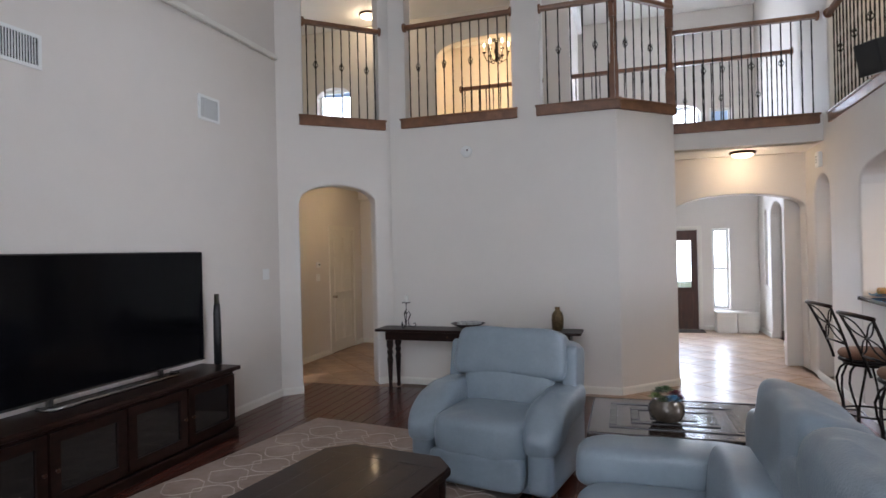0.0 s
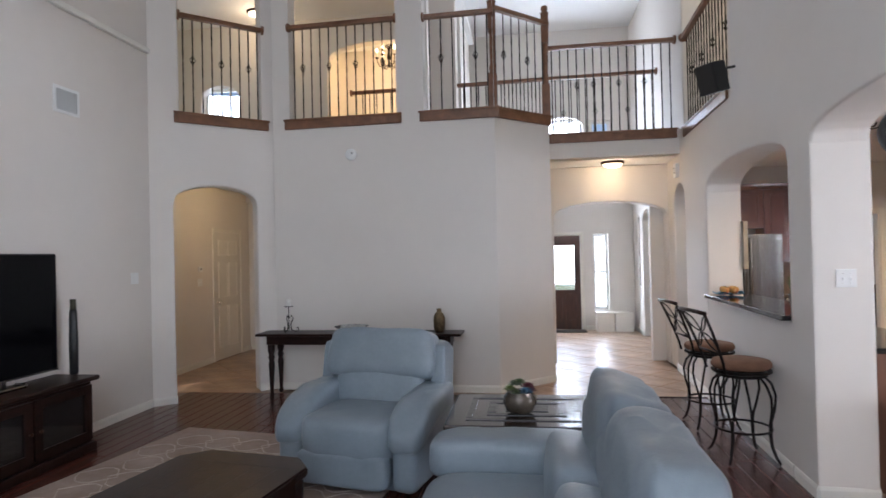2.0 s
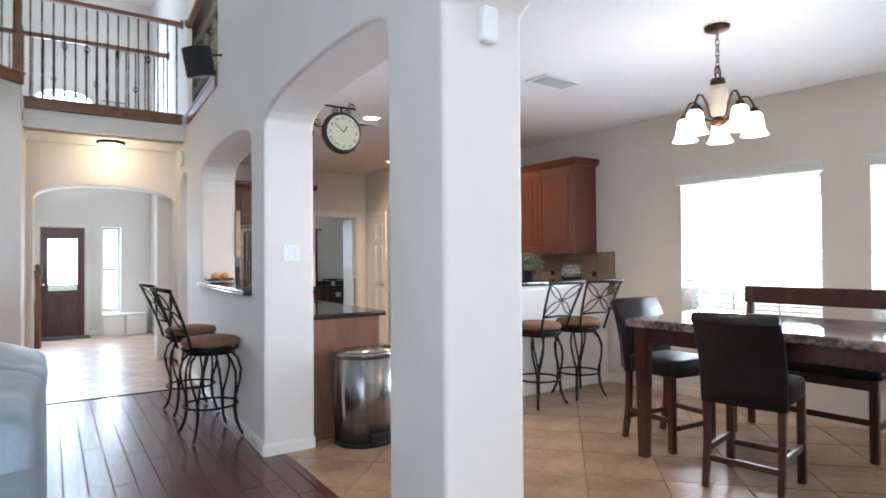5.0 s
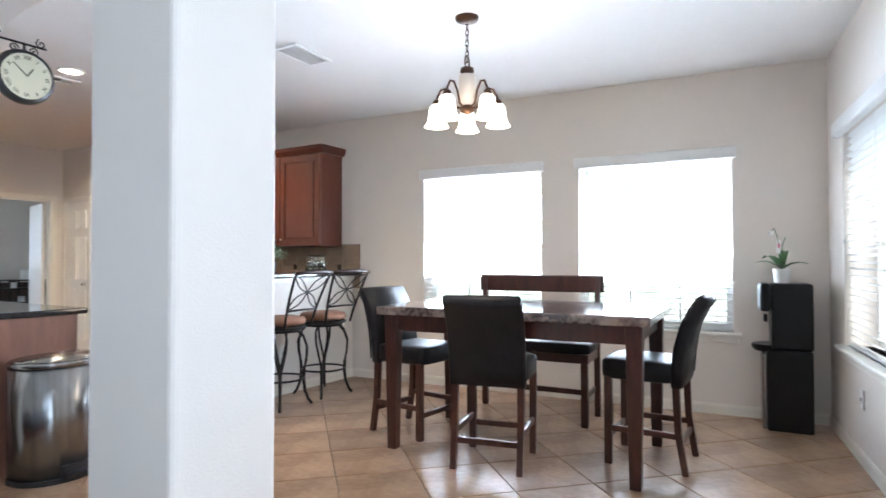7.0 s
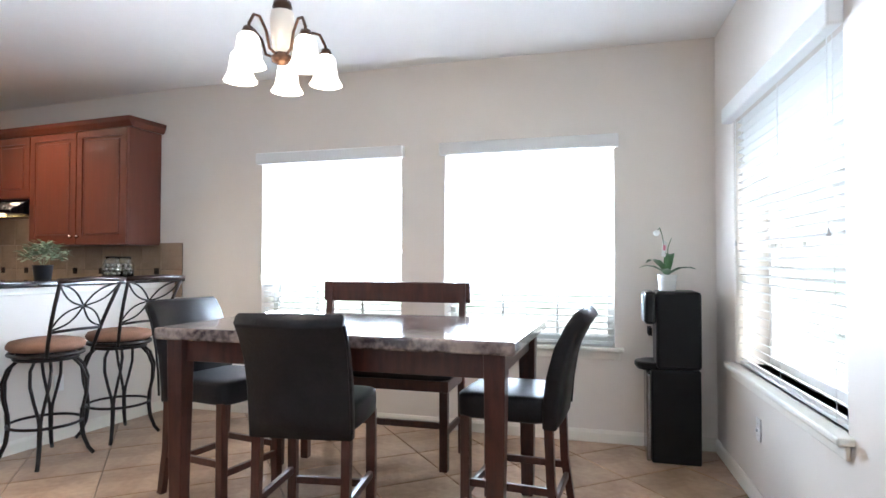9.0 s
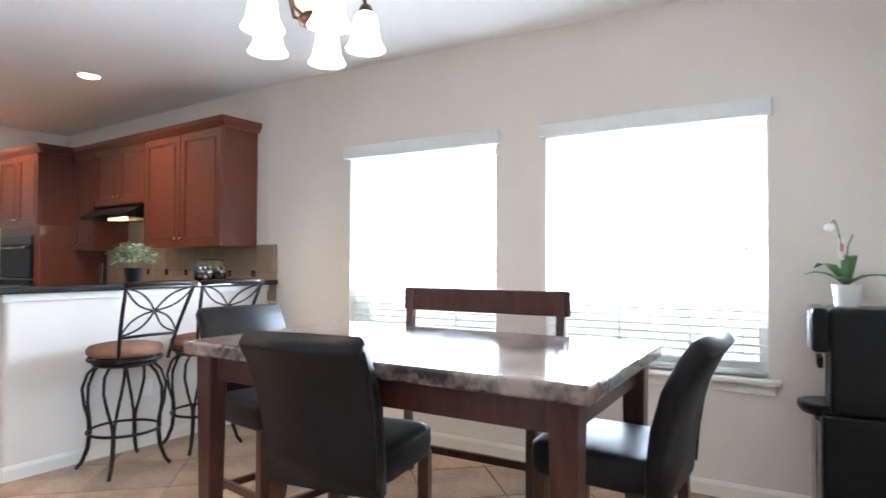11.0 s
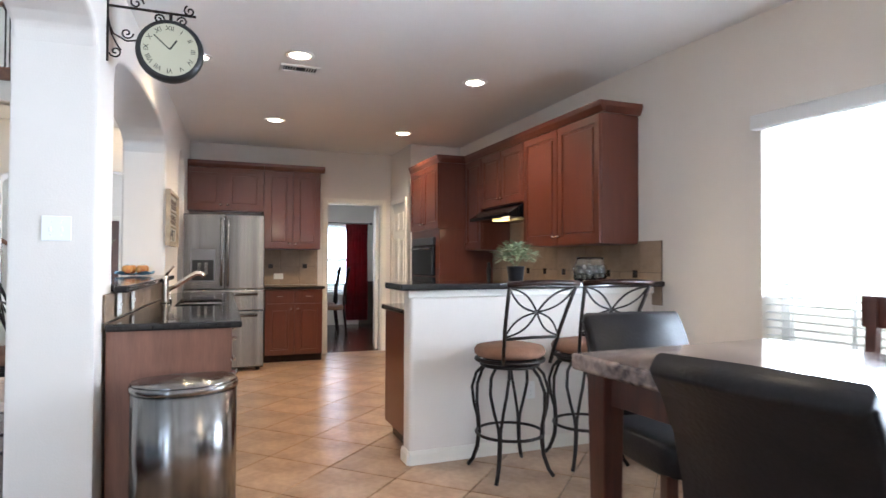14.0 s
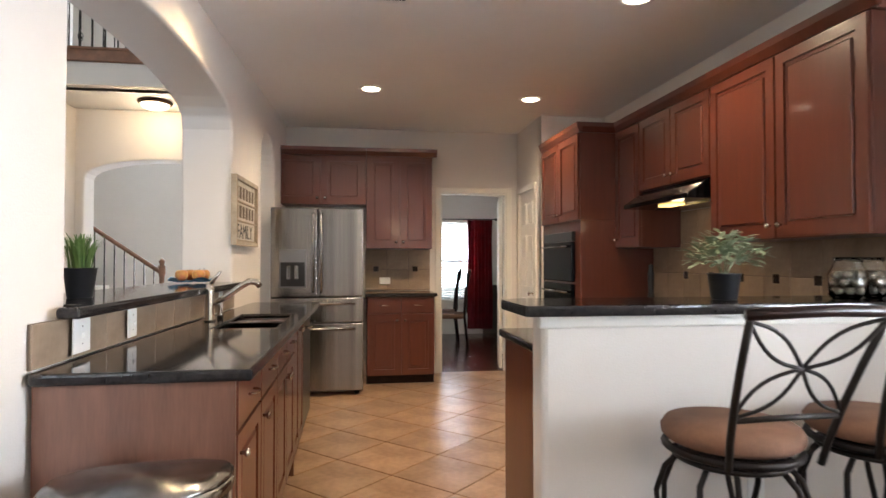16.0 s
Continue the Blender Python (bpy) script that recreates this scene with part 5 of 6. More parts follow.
for k in range(7):
    a = k * 0.9
    part("stem", tube([(0, 0, 0.085), (0.03 * math.cos(a), 0.03 * math.sin(a), 0.14), (0.07 * math.cos(a), 0.07 * math.sin(a), 0.2)], 0.002, 5), EUC, pl)
gr = thing("potted_grass", (3.67, 5.52, 1.125), 0, "artificial green grass in black pot on ledge", "plant")
part("pot", lathe([(0.043, 0), (0.046, 0.004), (0.06, 0.115), (0.064, 0.12), (0.056, 0.12), (0.052, 0.1), (0, 0.098)], 20), POTB, gr, "", True)
b = bmesh.new()
for k in range(150):
    a, q = rng.uniform(0, 6.28), rng.uniform(0, 0.045)
    o, l = Vector((math.cos(a) * q, math.sin(a) * q, 0.1)), rng.uniform(0.1, 0.16)
    t = Vector((math.cos(a) * rng.uniform(0.0, 0.06), math.sin(a) * rng.uniform(0, 0.06), 0))
    blade([o, o + t * 0.2 + Vector((0, 0, l * 0.4)), o + t * 0.6 + Vector((0, 0, l * 0.8)), o + t * 1.2 + Vector((0, 0, l))], 0.0035, b)
tagged(part("grass_blades", b, mat("grass_green", (0.07, 0.15, 0.03), 0.5, noise_scale=20, second=(0.14, 0.22, 0.06)), gr, "", True), kind="stuff")
pt = thing("fruit_plate", (3.68, 7.1, 1.125), 0, "wavy blue glass plate on granite ledge", "plate")
b = bmesh.new()
rings = []
for r, z in ((0.0, 0.012), (0.05, 0.01), (0.1, 0.016), (0.15, 0.03)):
    rings.append([b.verts.new((r * math.cos(a * math.pi / 20), r * math.sin(a * math.pi / 20), z + 0.08 * r * math.sin(a * math.pi / 20 * 5))) for a in range(40)] if r else [b.verts.new((0, 0, z))])
for q, w in zip(rings, rings[1:]):
    for k in range(40):
        b.faces.new((q[0], w[(k + 1) % 40], w[k]) if len(q) == 1 else (q[k], q[(k + 1) % 40], w[(k + 1) % 40], w[k]))
bmesh.ops.solidify(b, geom=b.faces[:], thickness=0.004)
part("dish", b, mat("blue_glass", (0.2, 0.4, 0.6), 0.15), pt, "", True)
APPLE = mat("apple_skin", (0.42, 0.05, 0.03), 0.3, noise_scale=9, second=(0.55, 0.38, 0.10))
for x, y in ((-0.05, -0.06), (0.05, -0.03), (-0.03, 0.05), (0.06, 0.06)):
    ap = thing("apple", (3.68 + x, 7.1 + y, 1.14), 40 * x, "red and yellow apple on plate", "apple", "apples on the plate")
    part("flesh", lathe([(0, 0.012), (0.016, 0.003), (0.03, 0.01), (0.041, 0.035), (0.04, 0.055), (0.028, 0.072), (0.012, 0.073), (0, 0.064)], 20), APPLE, ap, "", True)
    part("stalk", tube([(0, 0, 0.064), (0.003, 0, 0.082)], 0.0015, 5), DARKW, ap)
GL = glass_mat("clear_glass", (0.95, 0.97, 0.96))
for x, y in ((6.74, 5.1), (6.87, 5.13)):
    jr = thing("glass_jar", (x, y, 1.118), 0, "clear glass jar of shiny pale balls on bar", "jar", "jars on the bar")
    part("vessel", lathe([(0.055, 0), (0.07, 0.015), (0.072, 0.1), (0.05, 0.145), (0.052, 0.17), (0.049, 0.17), (0.047, 0.145), (0.069, 0.099), (0.067, 0.018), (0, 0.006)], 24), GL, jr, "", True)
    b = bmesh.new()
    for layer in range(3):
        for k in range(7):
            a, q, z = k * 1.047 + layer * 0.5, 0.042 if k < 6 else 0, 0.03 + 0.034 * layer
            merge(b, soft(-0.019, 0.019, -0.019, 0.019, -0.019, 0.019, 1.0, 12), pose(q * math.cos(a), q * math.sin(a), z))
    tagged(part("ornament_balls", b, mat("pearl_ball", (0.36, 0.33, 0.29), 0.2, metal=0.7), jr, "shiny pale silver balls", True), kind="stuff")
gd = thing("pepper_grinder", (7.05, 7.3, 0.939), 0, "tall dark pepper grinder on worktop", "grinder")
part("body", lathe([(0.03, 0), (0.028, 0.05), (0.02, 0.1), (0.026, 0.2), (0.026, 0.24), (0.015, 0.27), (0.02, 0.3), (0, 0.31)], 18), BLACK, gd, "", True)
XK0 = lambda y: 3.34 + 0.0415 * (y - 2.37)
sg = thing("wall_sign", (XK0(7.61) + 0.352, 7.61, 1.635), 90 - 2.4, "wooden framed word sign on kitchen wall", "sign")
part("frame", prism([(-0.36, -0.25), (0.36, -0.25), (0.36, 0.25), (-0.36, 0.25)], -0.04, [[(-0.33, -0.22), (-0.33, 0.22), (0.33, 0.22), (0.33, -0.22)]]), mat("weathered_wood", (0.38, 0.31, 0.23), 0.8, noise_scale=8, amount=0.25), sg)
part("board", box(-0.34, 0.34, -0.015, 0, -0.23, 0.23), mat("sign_board", (0.55, 0.5, 0.42), 0.8, noise_scale=6, amount=0.2), sg)
for z in (0.14, 0, -0.14):
    part("divider", box(-0.33, 0.33, -0.03, -0.014, z - 0.078, z - 0.068), mat("weathered_wood_dark", (0.3, 0.24, 0.17), 0.8), sg)
    for i in range(6):
        if z < -0.1:
            continue
        part("letter_bar", box(-0.28 + i * 0.1, -0.22 + i * 0.1, -0.018, -0.0155, z - 0.045, z + 0.045), mat("sign_brown", (0.12, 0.08, 0.055), 0.7), sg)
lettering("word", "FAMILY", 0.15, pose(0, -0.0165, -0.15, 90), INK, sg)


# ---- balcony rails ----
def baluster_mesh(h, basket):
    """A twisted square iron baluster, with or without an openwork basket."""
    b = bmesh.new()
    n = 14
    rings = []
    for i in range(n + 1):
        z, a = h * i / n, (i * 0.7 if 2 < i < n - 2 else 0)
        rings.append([b.verts.new((0.0085 * math.cos(a + k * math.pi / 2), 0.0085 * math.sin(a + k * math.pi / 2), z)) for k in range(4)])
    for q, w in zip(rings, rings[1:]):
        for k in range(4):
            b.faces.new((q[k], q[(k + 1) % 4], w[(k + 1) % 4], w[k]))
    return b


def basket_mesh(h):
    b = bmesh.new()
    for k in range(4):
        tube([(0.028 * math.sin(math.pi * i / 8) * math.cos(k * math.pi / 2 + i * 0.35), 0.028 * math.sin(math.pi * i / 8) * math.sin(k * math.pi / 2 + i * 0.35), h * 0.56 - 0.055 + 0.11 * i / 8) for i in range(9)], 0.0045, 5, b)
    return b


def railing(p0, p1, zb, zt, n, baskets, label, sill=0.12, ext=0.06, rosette=True, band=True):
    """An iron railing from p0 to p1: handrail, balusters and the wood band under it."""
    L = math.hypot(p1[0] - p0[0], p1[1] - p0[1])
    rz = math.degrees(math.atan2(p1[1] - p0[1], p1[0] - p0[0]))
    r = thing("railing", (p0[0], p0[1], 0), rz, label, "railing", "balcony railings")
    b = prism([(-0.03, -0.028), (0.03, -0.028), (0.036, 0.0), (0.028, 0.022), (0, 0.032), (-0.028, 0.022), (-0.036, 0.0)], L)
    b.transform(Matrix(((0, 1, 0, 0), (-1, 0, 0, 0), (0, 0, 1, zt), (0, 0, 0, 1))))
    part("handrail", b, RAILW, r, "brown wooden handrail")
    if rosette:
        for x in (0.0, L):
            part("rosette", merge(None, lathe([(0.055, -0.012), (0.055, 0.012), (0.03, 0.014), (0, 0.014)], 16), pose(x, 0, zt, 0, 90)), RAILW, r)
    if band:
        part("sill_band", box(-ext, L + ext, -0.035, 0.23, zb - sill, zb, 0.008), RAILW, r, "brown wooden sill band")
        part("sill_nosing", box(-ext - 0.01, L + ext + 0.01, -0.048, -0.0355, zb - 0.022, zb + 0.004, 0.005), RAILW, r)
    me = ke = None
    for i in range(n):
        x = L * (i + 0.5) / n
        if me is None:
            o = part("baluster", baluster_mesh(zt - zb, False), IRON, r)
            me = o.data
        else:
            o = new("baluster", me)
            o.parent = r
        o.location = (x, 0.03, zb)
        if i in baskets:
            if ke is None:
                k = part("basket", basket_mesh(zt - zb), IRON, o, "openwork iron basket")
                ke = k.data
            else:
                k = new("basket", ke)
                k.parent = o
    return r


RL = "dark iron balcony railing with wooden handrail and sill"
railing((-2.24, 6.92), (-1.53, 7.565), 3.3, 4.42, 9, (1, 4, 7), RL + " in corner opening")
railing((-1.2, 7.598), (0.15, 7.56), 3.3, 4.44, 12, (1, 4, 7, 10), RL + " in wide opening")
railing((0.49, 7.548), (1.31, 7.52), 3.3, 4.42, 6, (1, 4), RL + " beside newel post")
railing((1.31, 7.52), (1.96, 8.15), 3.3, 4.46, 7, (1, 4), RL + " over angled wall", rosette=False, ext=0.0)
railing((1.97, 8.5), (3.56, 8.5), 3.14, 4.27, 15, (3, 5, 8, 11), RL + " over the hall", ext=0.0)
railing((3.60, 8.24), (3.52, 6.42), 3.1, 4.2, 16, (2, 6, 10, 14), "dark iron railing in side wall opening with wooden handrail", ext=0.0)
railing((-1.1, 9.9), (3.6, 9.75), 3.04, 4.25, 40, (4, 9, 14, 19, 24, 28, 32, 36), "dark iron gallery railing with wooden handrail", band=False)


def newel(at, h, label):
    n = thing("newel_post", at, 0, label, "newel post", "newel posts")
    part("base", box(-0.05, 0.05, -0.05, 0.05, 0, 0.4, 0.006), RAILW, n)
    part("shaft", lathe([(0.048, 0.4), (0.035, 0.44), (0.045, 0.47), (0.03, 0.52), (0.035, 0.7), (0.03, 0.86), (0.045, 0.9), (0.035, 0.92)], 20), RAILW, n, "", True)
    part("head", box(-0.045, 0.045, -0.045, 0.045, 0.92, h - 0.12, 0.006), RAILW, n)
    part("finial", lathe([(0.05, h - 0.12), (0.055, h - 0.1), (0.03, h - 0.085), (0.045, h - 0.05), (0.035, h - 0.015), (0, h)], 20), RAILW, n, "", True)


newel((1.3, 7.58, 3.3), 1.35, "turned wooden newel post at the railing corner")
newel((1.93, 8.16, 3.3), 1.4, "turned wooden newel post at the railing end")

# ---- upper floor ----
def floor_slab(name, pts, z, t, material, label, category="floor"):
    b = prism(pts, t)
    b.transform(Matrix(((1, 0, 0, 0), (0, 0, 1, 0), (0, -1, 0, z), (0, 0, 0, 1))))
    return tagged(mesh_ob(name, b, material), label, category, kind="structure")


floor_slab("ceiling_passage", [(-4.5, 6.9), (-2.65, 6.9), (-1.55, 7.88), (-1.2, 7.88), (-1.2, 10.7), (-4.5, 10.7)], ZC + 0.07, 0.07, CEIL, "flat passage ceiling", "ceiling")
CARPET = mat("beige_carpet", (0.42, 0.36, 0.28), 0.95, noise_scale=6, amount=0.15, bump=0.4, bump_scale=150)
floor_slab("floor_gallery", [(-5.0, 6.8), (-2.65, 6.8), (-1.5, 7.85), (1.25, 7.78), (1.76, 8.3), (1.76, 8.6), (3.9, 8.6), (3.9, 9.85), (-5.0, 9.95)], 3.02, 0.12, CARPET, "beige carpeted gallery floor")
wall("wall_gallery_arch", (-5.0, 10.5), (0.55, 10.5), 2.6, ZT, 0.2, [(0.95, 1.65, 3.5, 4.5, 0.2), (3.3, 5.3, 3.02, 4.95, 0.35, 0.7)])
wall("wall_gallery_alcove", (-2.2, 12.2), (0.6, 12.2), 2.6, ZT, 0.1, bev=0)
wall("wall_gallery_alcove_side", (0.5, 12.2), (0.5, 10.72), 2.6, ZT, 0.1, bev=0)
wall("wall_gallery_alcove_end", (-1.9, 10.72), (-1.9, 12.2), 2.6, ZT, 0.1, bev=0)
wall("wall_gallery_left", (-5.0, 6.5), (-5.0, 10.5), 2.8, ZT, 0.15)
wall("wall_gallery_pier", (0.34, 8.95), (0.71, 8.95), 3.02, ZT, 0.15)
wall("wall_gallery_right", (5.6, 8.6), (5.6, 6.0), ZC + 0.07, ZT, 0.1, bev=0)
wall("wall_gallery_right_end", (3.9, 8.6), (5.6, 8.6), ZC + 0.07, ZT, 0.1, bev=0)
wall("wall_upper_bridge", (3.9, 9.9), (3.9, 8.65), ZC + 0.07, ZT, 0.1, bev=0)
slab("ceiling_gallery", -5.2, 0.7, 7.85, 12.3, 5.75, 5.8, CEIL, "lower gallery ceiling over the loft", "ceiling")
window("window_11", (-4.05, 10.5), 0, 0.7, 3.5, 4.68, 0.2, "gridded gallery window with white frame", blind=False, muntins=2, sill=False)
area("window_light", (-3.7, 10.85, 4.1), (-3.0, 8, 3.8), 0.7, 1.0, 25, DAY)


def dome_light(name, at, label, watts, r=0.15):
    d = thing(name, at, 0, label, "ceiling light")
    part("pan", lathe([(r, 0), (r + 0.01, -0.012), (r, -0.03), (r - 0.02, -0.034)], 28), BRONZE, d, "bronze rim", True)
    part("glass_bowl", lathe([(r - 0.02, -0.03), (r * 0.8, -0.055), (r * 0.5, -0.075), (0, -0.085)], 28), glow("lit_bowl_" + name, (1, 0.86, 0.62), 5), d, "lit frosted glass bowl", True)
    bulb("dome_bulb", (at[0], at[1], at[2] - 0.16), watts, r=0.08)
    return d


dome_light("hall_light", (2.83, 8.98, 2.82), "bronze flush ceiling light with lit glass bowl", 9)
dome_light("gallery_light", (-2.75, 10.0, 5.75), "bronze flush ceiling light with lit glass bowl", 14)
# unseen fill lamp, added to warm the space behind the side wall opening
bulb("side_gallery_bulb", (4.6, 7.3, 4.9), 16)
gc = thing("candle_chandelier", (-0.79, 11.3, 5.42), 0, "scrolled iron chandelier with lit candle bulbs", "chandelier")
part("rod", tube([(0, 0, 0), (0, 0, 0.78)], 0.008, 8), IRON, gc)
part("centre", lathe([(0, -0.35), (0.03, -0.3), (0.015, -0.22), (0.04, -0.15), (0.02, -0.05), (0.02, 0.02)], 16), IRON, gc, "", True)
FLAME = glow("candle_bulb", (1, 0.75, 0.4), 25)
for k in range(6):
    a = k * math.pi / 3 + 0.2
    c, sn = math.cos(a), math.sin(a)
    ar = part("arm", tube([(c * r, sn * r, z) for r, z in ((0.02, -0.28), (0.1, -0.34), (0.18, -0.3), (0.22, -0.2), (0.22, -0.17))], 0.008, 6), IRON, gc, "", True)
    part("scroll", tube([(c * r, sn * r, z) for r, z in ((0.02, 0.0), (0.07, 0.12), (0.12, 0.13), (0.13, 0.08), (0.1, 0.06))], 0.006, 6), IRON, ar, "", True)
    part("drip_cup", lathe([(0, -0.17), (0.03, -0.165), (0.035, -0.15), (0, -0.152)], 12, (c * 0.22, sn * 0.22, 0)), IRON, ar)
    part("candle_sleeve", lathe([(0.012, -0.15), (0.012, -0.06), (0, -0.06)], 10, (c * 0.22, sn * 0.22, 0)), WHITE, ar)
    part("flame_bulb", lathe([(0.006, -0.06), (0.018, -0.03), (0.014, 0.0), (0, 0.035)], 10, (c * 0.22, sn * 0.22, 0)), FLAME, ar, "glowing candle bulb", True)
bulb("chandelier_glow", (-0.79, 11.3, 4.85), 45, (1, 0.72, 0.38), 0.15)

# recessed kitchen lights
for k, (x, y) in enumerate(((4.87, 5.94), (4.17, 6.25), (4.885, 8.05), (6.345, 8.17), (6.33, 6.07))):
    rl = thing("recessed_light", (x, y, ZC), 0, "white recessed ceiling downlight, switched on", "ceiling light", "kitchen downlights")
    part("trim_ring", lathe([(0.105, 0.0), (0.105, -0.006), (0.079, -0.008), (0.079, -0.001)], 28), WHITE, rl, "", True)
    part("lens", lathe([(0.078, -0.002), (0.05, -0.014), (0, -0.018)], 24), glow("downlight_%d" % k, (1, 0.88, 0.68), 14), rl, "glowing lamp lens", True)
    l = bpy.data.lights.new("downlight", "SPOT")
    l.energy, l.color, l.spot_size, l.spot_blend, l.shadow_soft_size = 108, (1, 0.79, 0.53), radians(150), 0.65, 0.07
    if k == 1:    # the dimmer, yellower lamp over the ledge
        l.energy, l.color = 32, (1, 0.72, 0.38)
    lo = new("downlight", l)
    lo.location = (x, y, ZC - 0.03)

# ---- doors and entry ----
def panel_door(name, at, rz, w, h, label, material, knob_x, glass=False, swing=0):
    """A six-panel door leaf, front at y = 0 facing -y."""
    d = thing(name, at, rz + swing, label, "door", kind="structure")
    b = box(0, w, 0.003, 0.04, 0.008, h, 0.003) if not glass else prism([(0, 0.008), (w, 0.008), (w, h), (0, h)], 0.037, [[(0.12, 0.82), (0.12, h - 0.2), (w - 0.12, h - 0.2), (w - 0.12, 0.82)]])
    part("leaf", b, material, d)
    cols = [(0.1 * w / 0.7, w / 2 - 0.035), (w / 2 + 0.035, w - 0.1 * w / 0.7)]
    rows = [(0.2, 0.85), (1.0, 1.55), (1.68, h - 0.12)] if not glass else [(0.2, 0.72)]
    for x0, x1 in cols:
        for z0, z1 in rows:
            part("raised_panel", box(x0, x1, -0.004, 0.004, z0, z1, 0.006, 1), material, d)
            for a, c, e, f in ((x0 - 0.012, x0, z0, z1), (x1, x1 + 0.012, z0, z1), (x0, x1, z0 - 0.012, z0), (x0, x1, z1, z1 + 0.012)):
                part("panel_moulding", box(a, c, -0.007, 0.003, e, f), material, d)
    if glass:
        gp = part("glass", box(0.12, w - 0.12, 0.016, 0.024, 0.82, h - 0.2), glass_mat("frosted_door_glass", (1, 1, 1), 0.25), d, "frosted glass door pane")
        gp.visible_shadow = False
    kn = part("door_knob", merge(None, lathe([(0.025, 0), (0.025, 0.006), (0.01, 0.012), (0.01, 0.035), (0.026, 0.045), (0.026, 0.06), (0, 0.066)], 16), pose(knob_x, 0.003, 0.93, 90)), CHROME, d, "satin nickel knob", True)
    return d


def casing(name, at, rz, w, h, label="white moulded door casing"):
    c = thing(name, at, rz, label, "door trim", kind="structure")
    for x0, x1, z0, z1 in ((-0.065, -0.004, 0, h + 0.065), (w + 0.004, w + 0.065, 0, h + 0.065), (-0.004, w + 0.004, h + 0.004, h + 0.065)):
        part("casing", box(x0, x1, -0.018, -0.001, z0, z1, 0.005), DOORW, c)
    for x0, x1, z0, z1 in ((0.0, 0.012, 0, h), (w - 0.012, w, 0, h), (0.012, w - 0.012, h - 0.012, h)):
        part("jamb", box(x0, x1, 0.001, 0.1, z0, z1), DOORW, c)
    return c


FDOOR = mat("front_door_wood", (0.07, 0.022, 0.012), 0.35, noise_scale=4, amount=0.35, stretch=(6, 6, 1), coat=0.2)
panel_door("door_front", (2.06, 13.12, 0), 0, 0.67, 1.94, "dark mahogany front door with bright glass", FDOOR, 0.05, glass=True)
casing("trim_front_door", (2.05, 13.098, 0), 0, 0.69, 1.95)
casing("trim_kitchen_door", (5.72, YF - 0.002, 0), 0, 0.76, 2.05)
panel_door("door_kitchen", (6.47, YF + 0.13, 0), 78, 0.68, 2.02, "open white six-panel door into dining room", DOORW, 0.62)
panel_door("door_pantry", (XP + 0.002, 9.51, 0), -90, 0.56, 2.02, "closed white six-panel pantry door", DOORW, 0.5)
casing("trim_pantry_door", (XP - 0.002, 9.52, 0), -90, 0.58, 2.03)
panel_door("door_passage", (-3.247, 9.42, 0), 90, 0.8, 2.03, "closed white door in tiled passage", DOORW, 0.07)
casing("trim_passage_door", (-3.249, 9.41, 0), 90, 0.82, 2.04)
th = thing("thermostat", (-3.249, 8.98, 1.47), 90, "small white thermostat on passage wall", "thermostat")
part("case", box(-0.05, 0.05, -0.025, 0, -0.04, 0.04, 0.006), WHITE, th)
part("display", box(-0.02, 0.02, -0.027, -0.0251, -0.01, 0.015), BLACK, th)
plate("light_switch", (-3.249, 8.98, 1.27), 90, 0.12, 0.115, "white light switch in passage", 2)
# added warm fill lamp with no fixture, brightens the passage
bulb("passage_bulb", (-2.3, 8.9, 2.5), 13, (1, 0.75, 0.42))
ap = thing("alarm_chime", (3.598, 8.62, 2.62), -90, "white door chime box on hall wall", "chime")
part("case", box(-0.06, 0.06, -0.05, 0, -0.09, 0.09, 0.008), WHITE, ap)
for z in (-0.03, 0.0, 0.03):
    part("slot", box(-0.02, 0.02, -0.052, -0.0495, z - 0.006, z + 0.006), BLACK, ap)
for x in (3.0, 3.36):
    bx = thing("storage_bench", (x, 12.72, 0), 0, "white wooden storage box under sidelight", "storage box", "entry storage boxes")
    part("body", box(0.0, 0.34, 0, 0.34, 0, 0.36, 0.006), TRIM, bx)
    part("lid", box(-0.01, 0.35, -0.012, 0.345, 0.362, 0.385, 0.006), TRIM, bx)
    part("front_panel", box(0.04, 0.3, -0.006, 0.001, 0.05, 0.31, 0.004, 1), TRIM, bx)
mtt = tagged(mesh_ob("door_mat", box(2.05, 2.8, 12.65, 13.05, 0.0, 0.012, 0.003), mat("mat_dark", (0.03, 0.025, 0.02), 0.95, noise_scale=20, amount=0.4)), "dark doormat inside the front door", "doormat")
# stair with rail in the foyer
stg = thing("staircase", (2.05, 11.75, 0), 180, "white stair flight with wooden rail and iron balusters", "staircase", kind="structure")
for k in range(7):
    part("step", box(0.26 * k, 0.26 * k + 0.28, -0.9, 0.0, 0, 0.18 * (k + 1), 0.008), TRIM, stg)
part("handrail", tube([(0.02, 0.02, 1.12), (1.9, 0.02, 2.42)], 0.03, 8), RAILW, stg, "", True)
for k in range(14):
    x = 0.1 + k * 0.13
    z = 0.18 * (int(x / 0.26) + 1)
    part("baluster", box(x - 0.008, x + 0.008, 0.012, 0.028, z - 0.1, 1.12 + x * 0.69), IRON, stg)
part("newel", lathe([(0.045, 0), (0.045, 0.7), (0.03, 0.75), (0.035, 1.05), (0.05, 1.1), (0.05, 1.2), (0.03, 1.22), (0.045, 1.27), (0, 1.32)], 16), RAILW, stg, "", True)

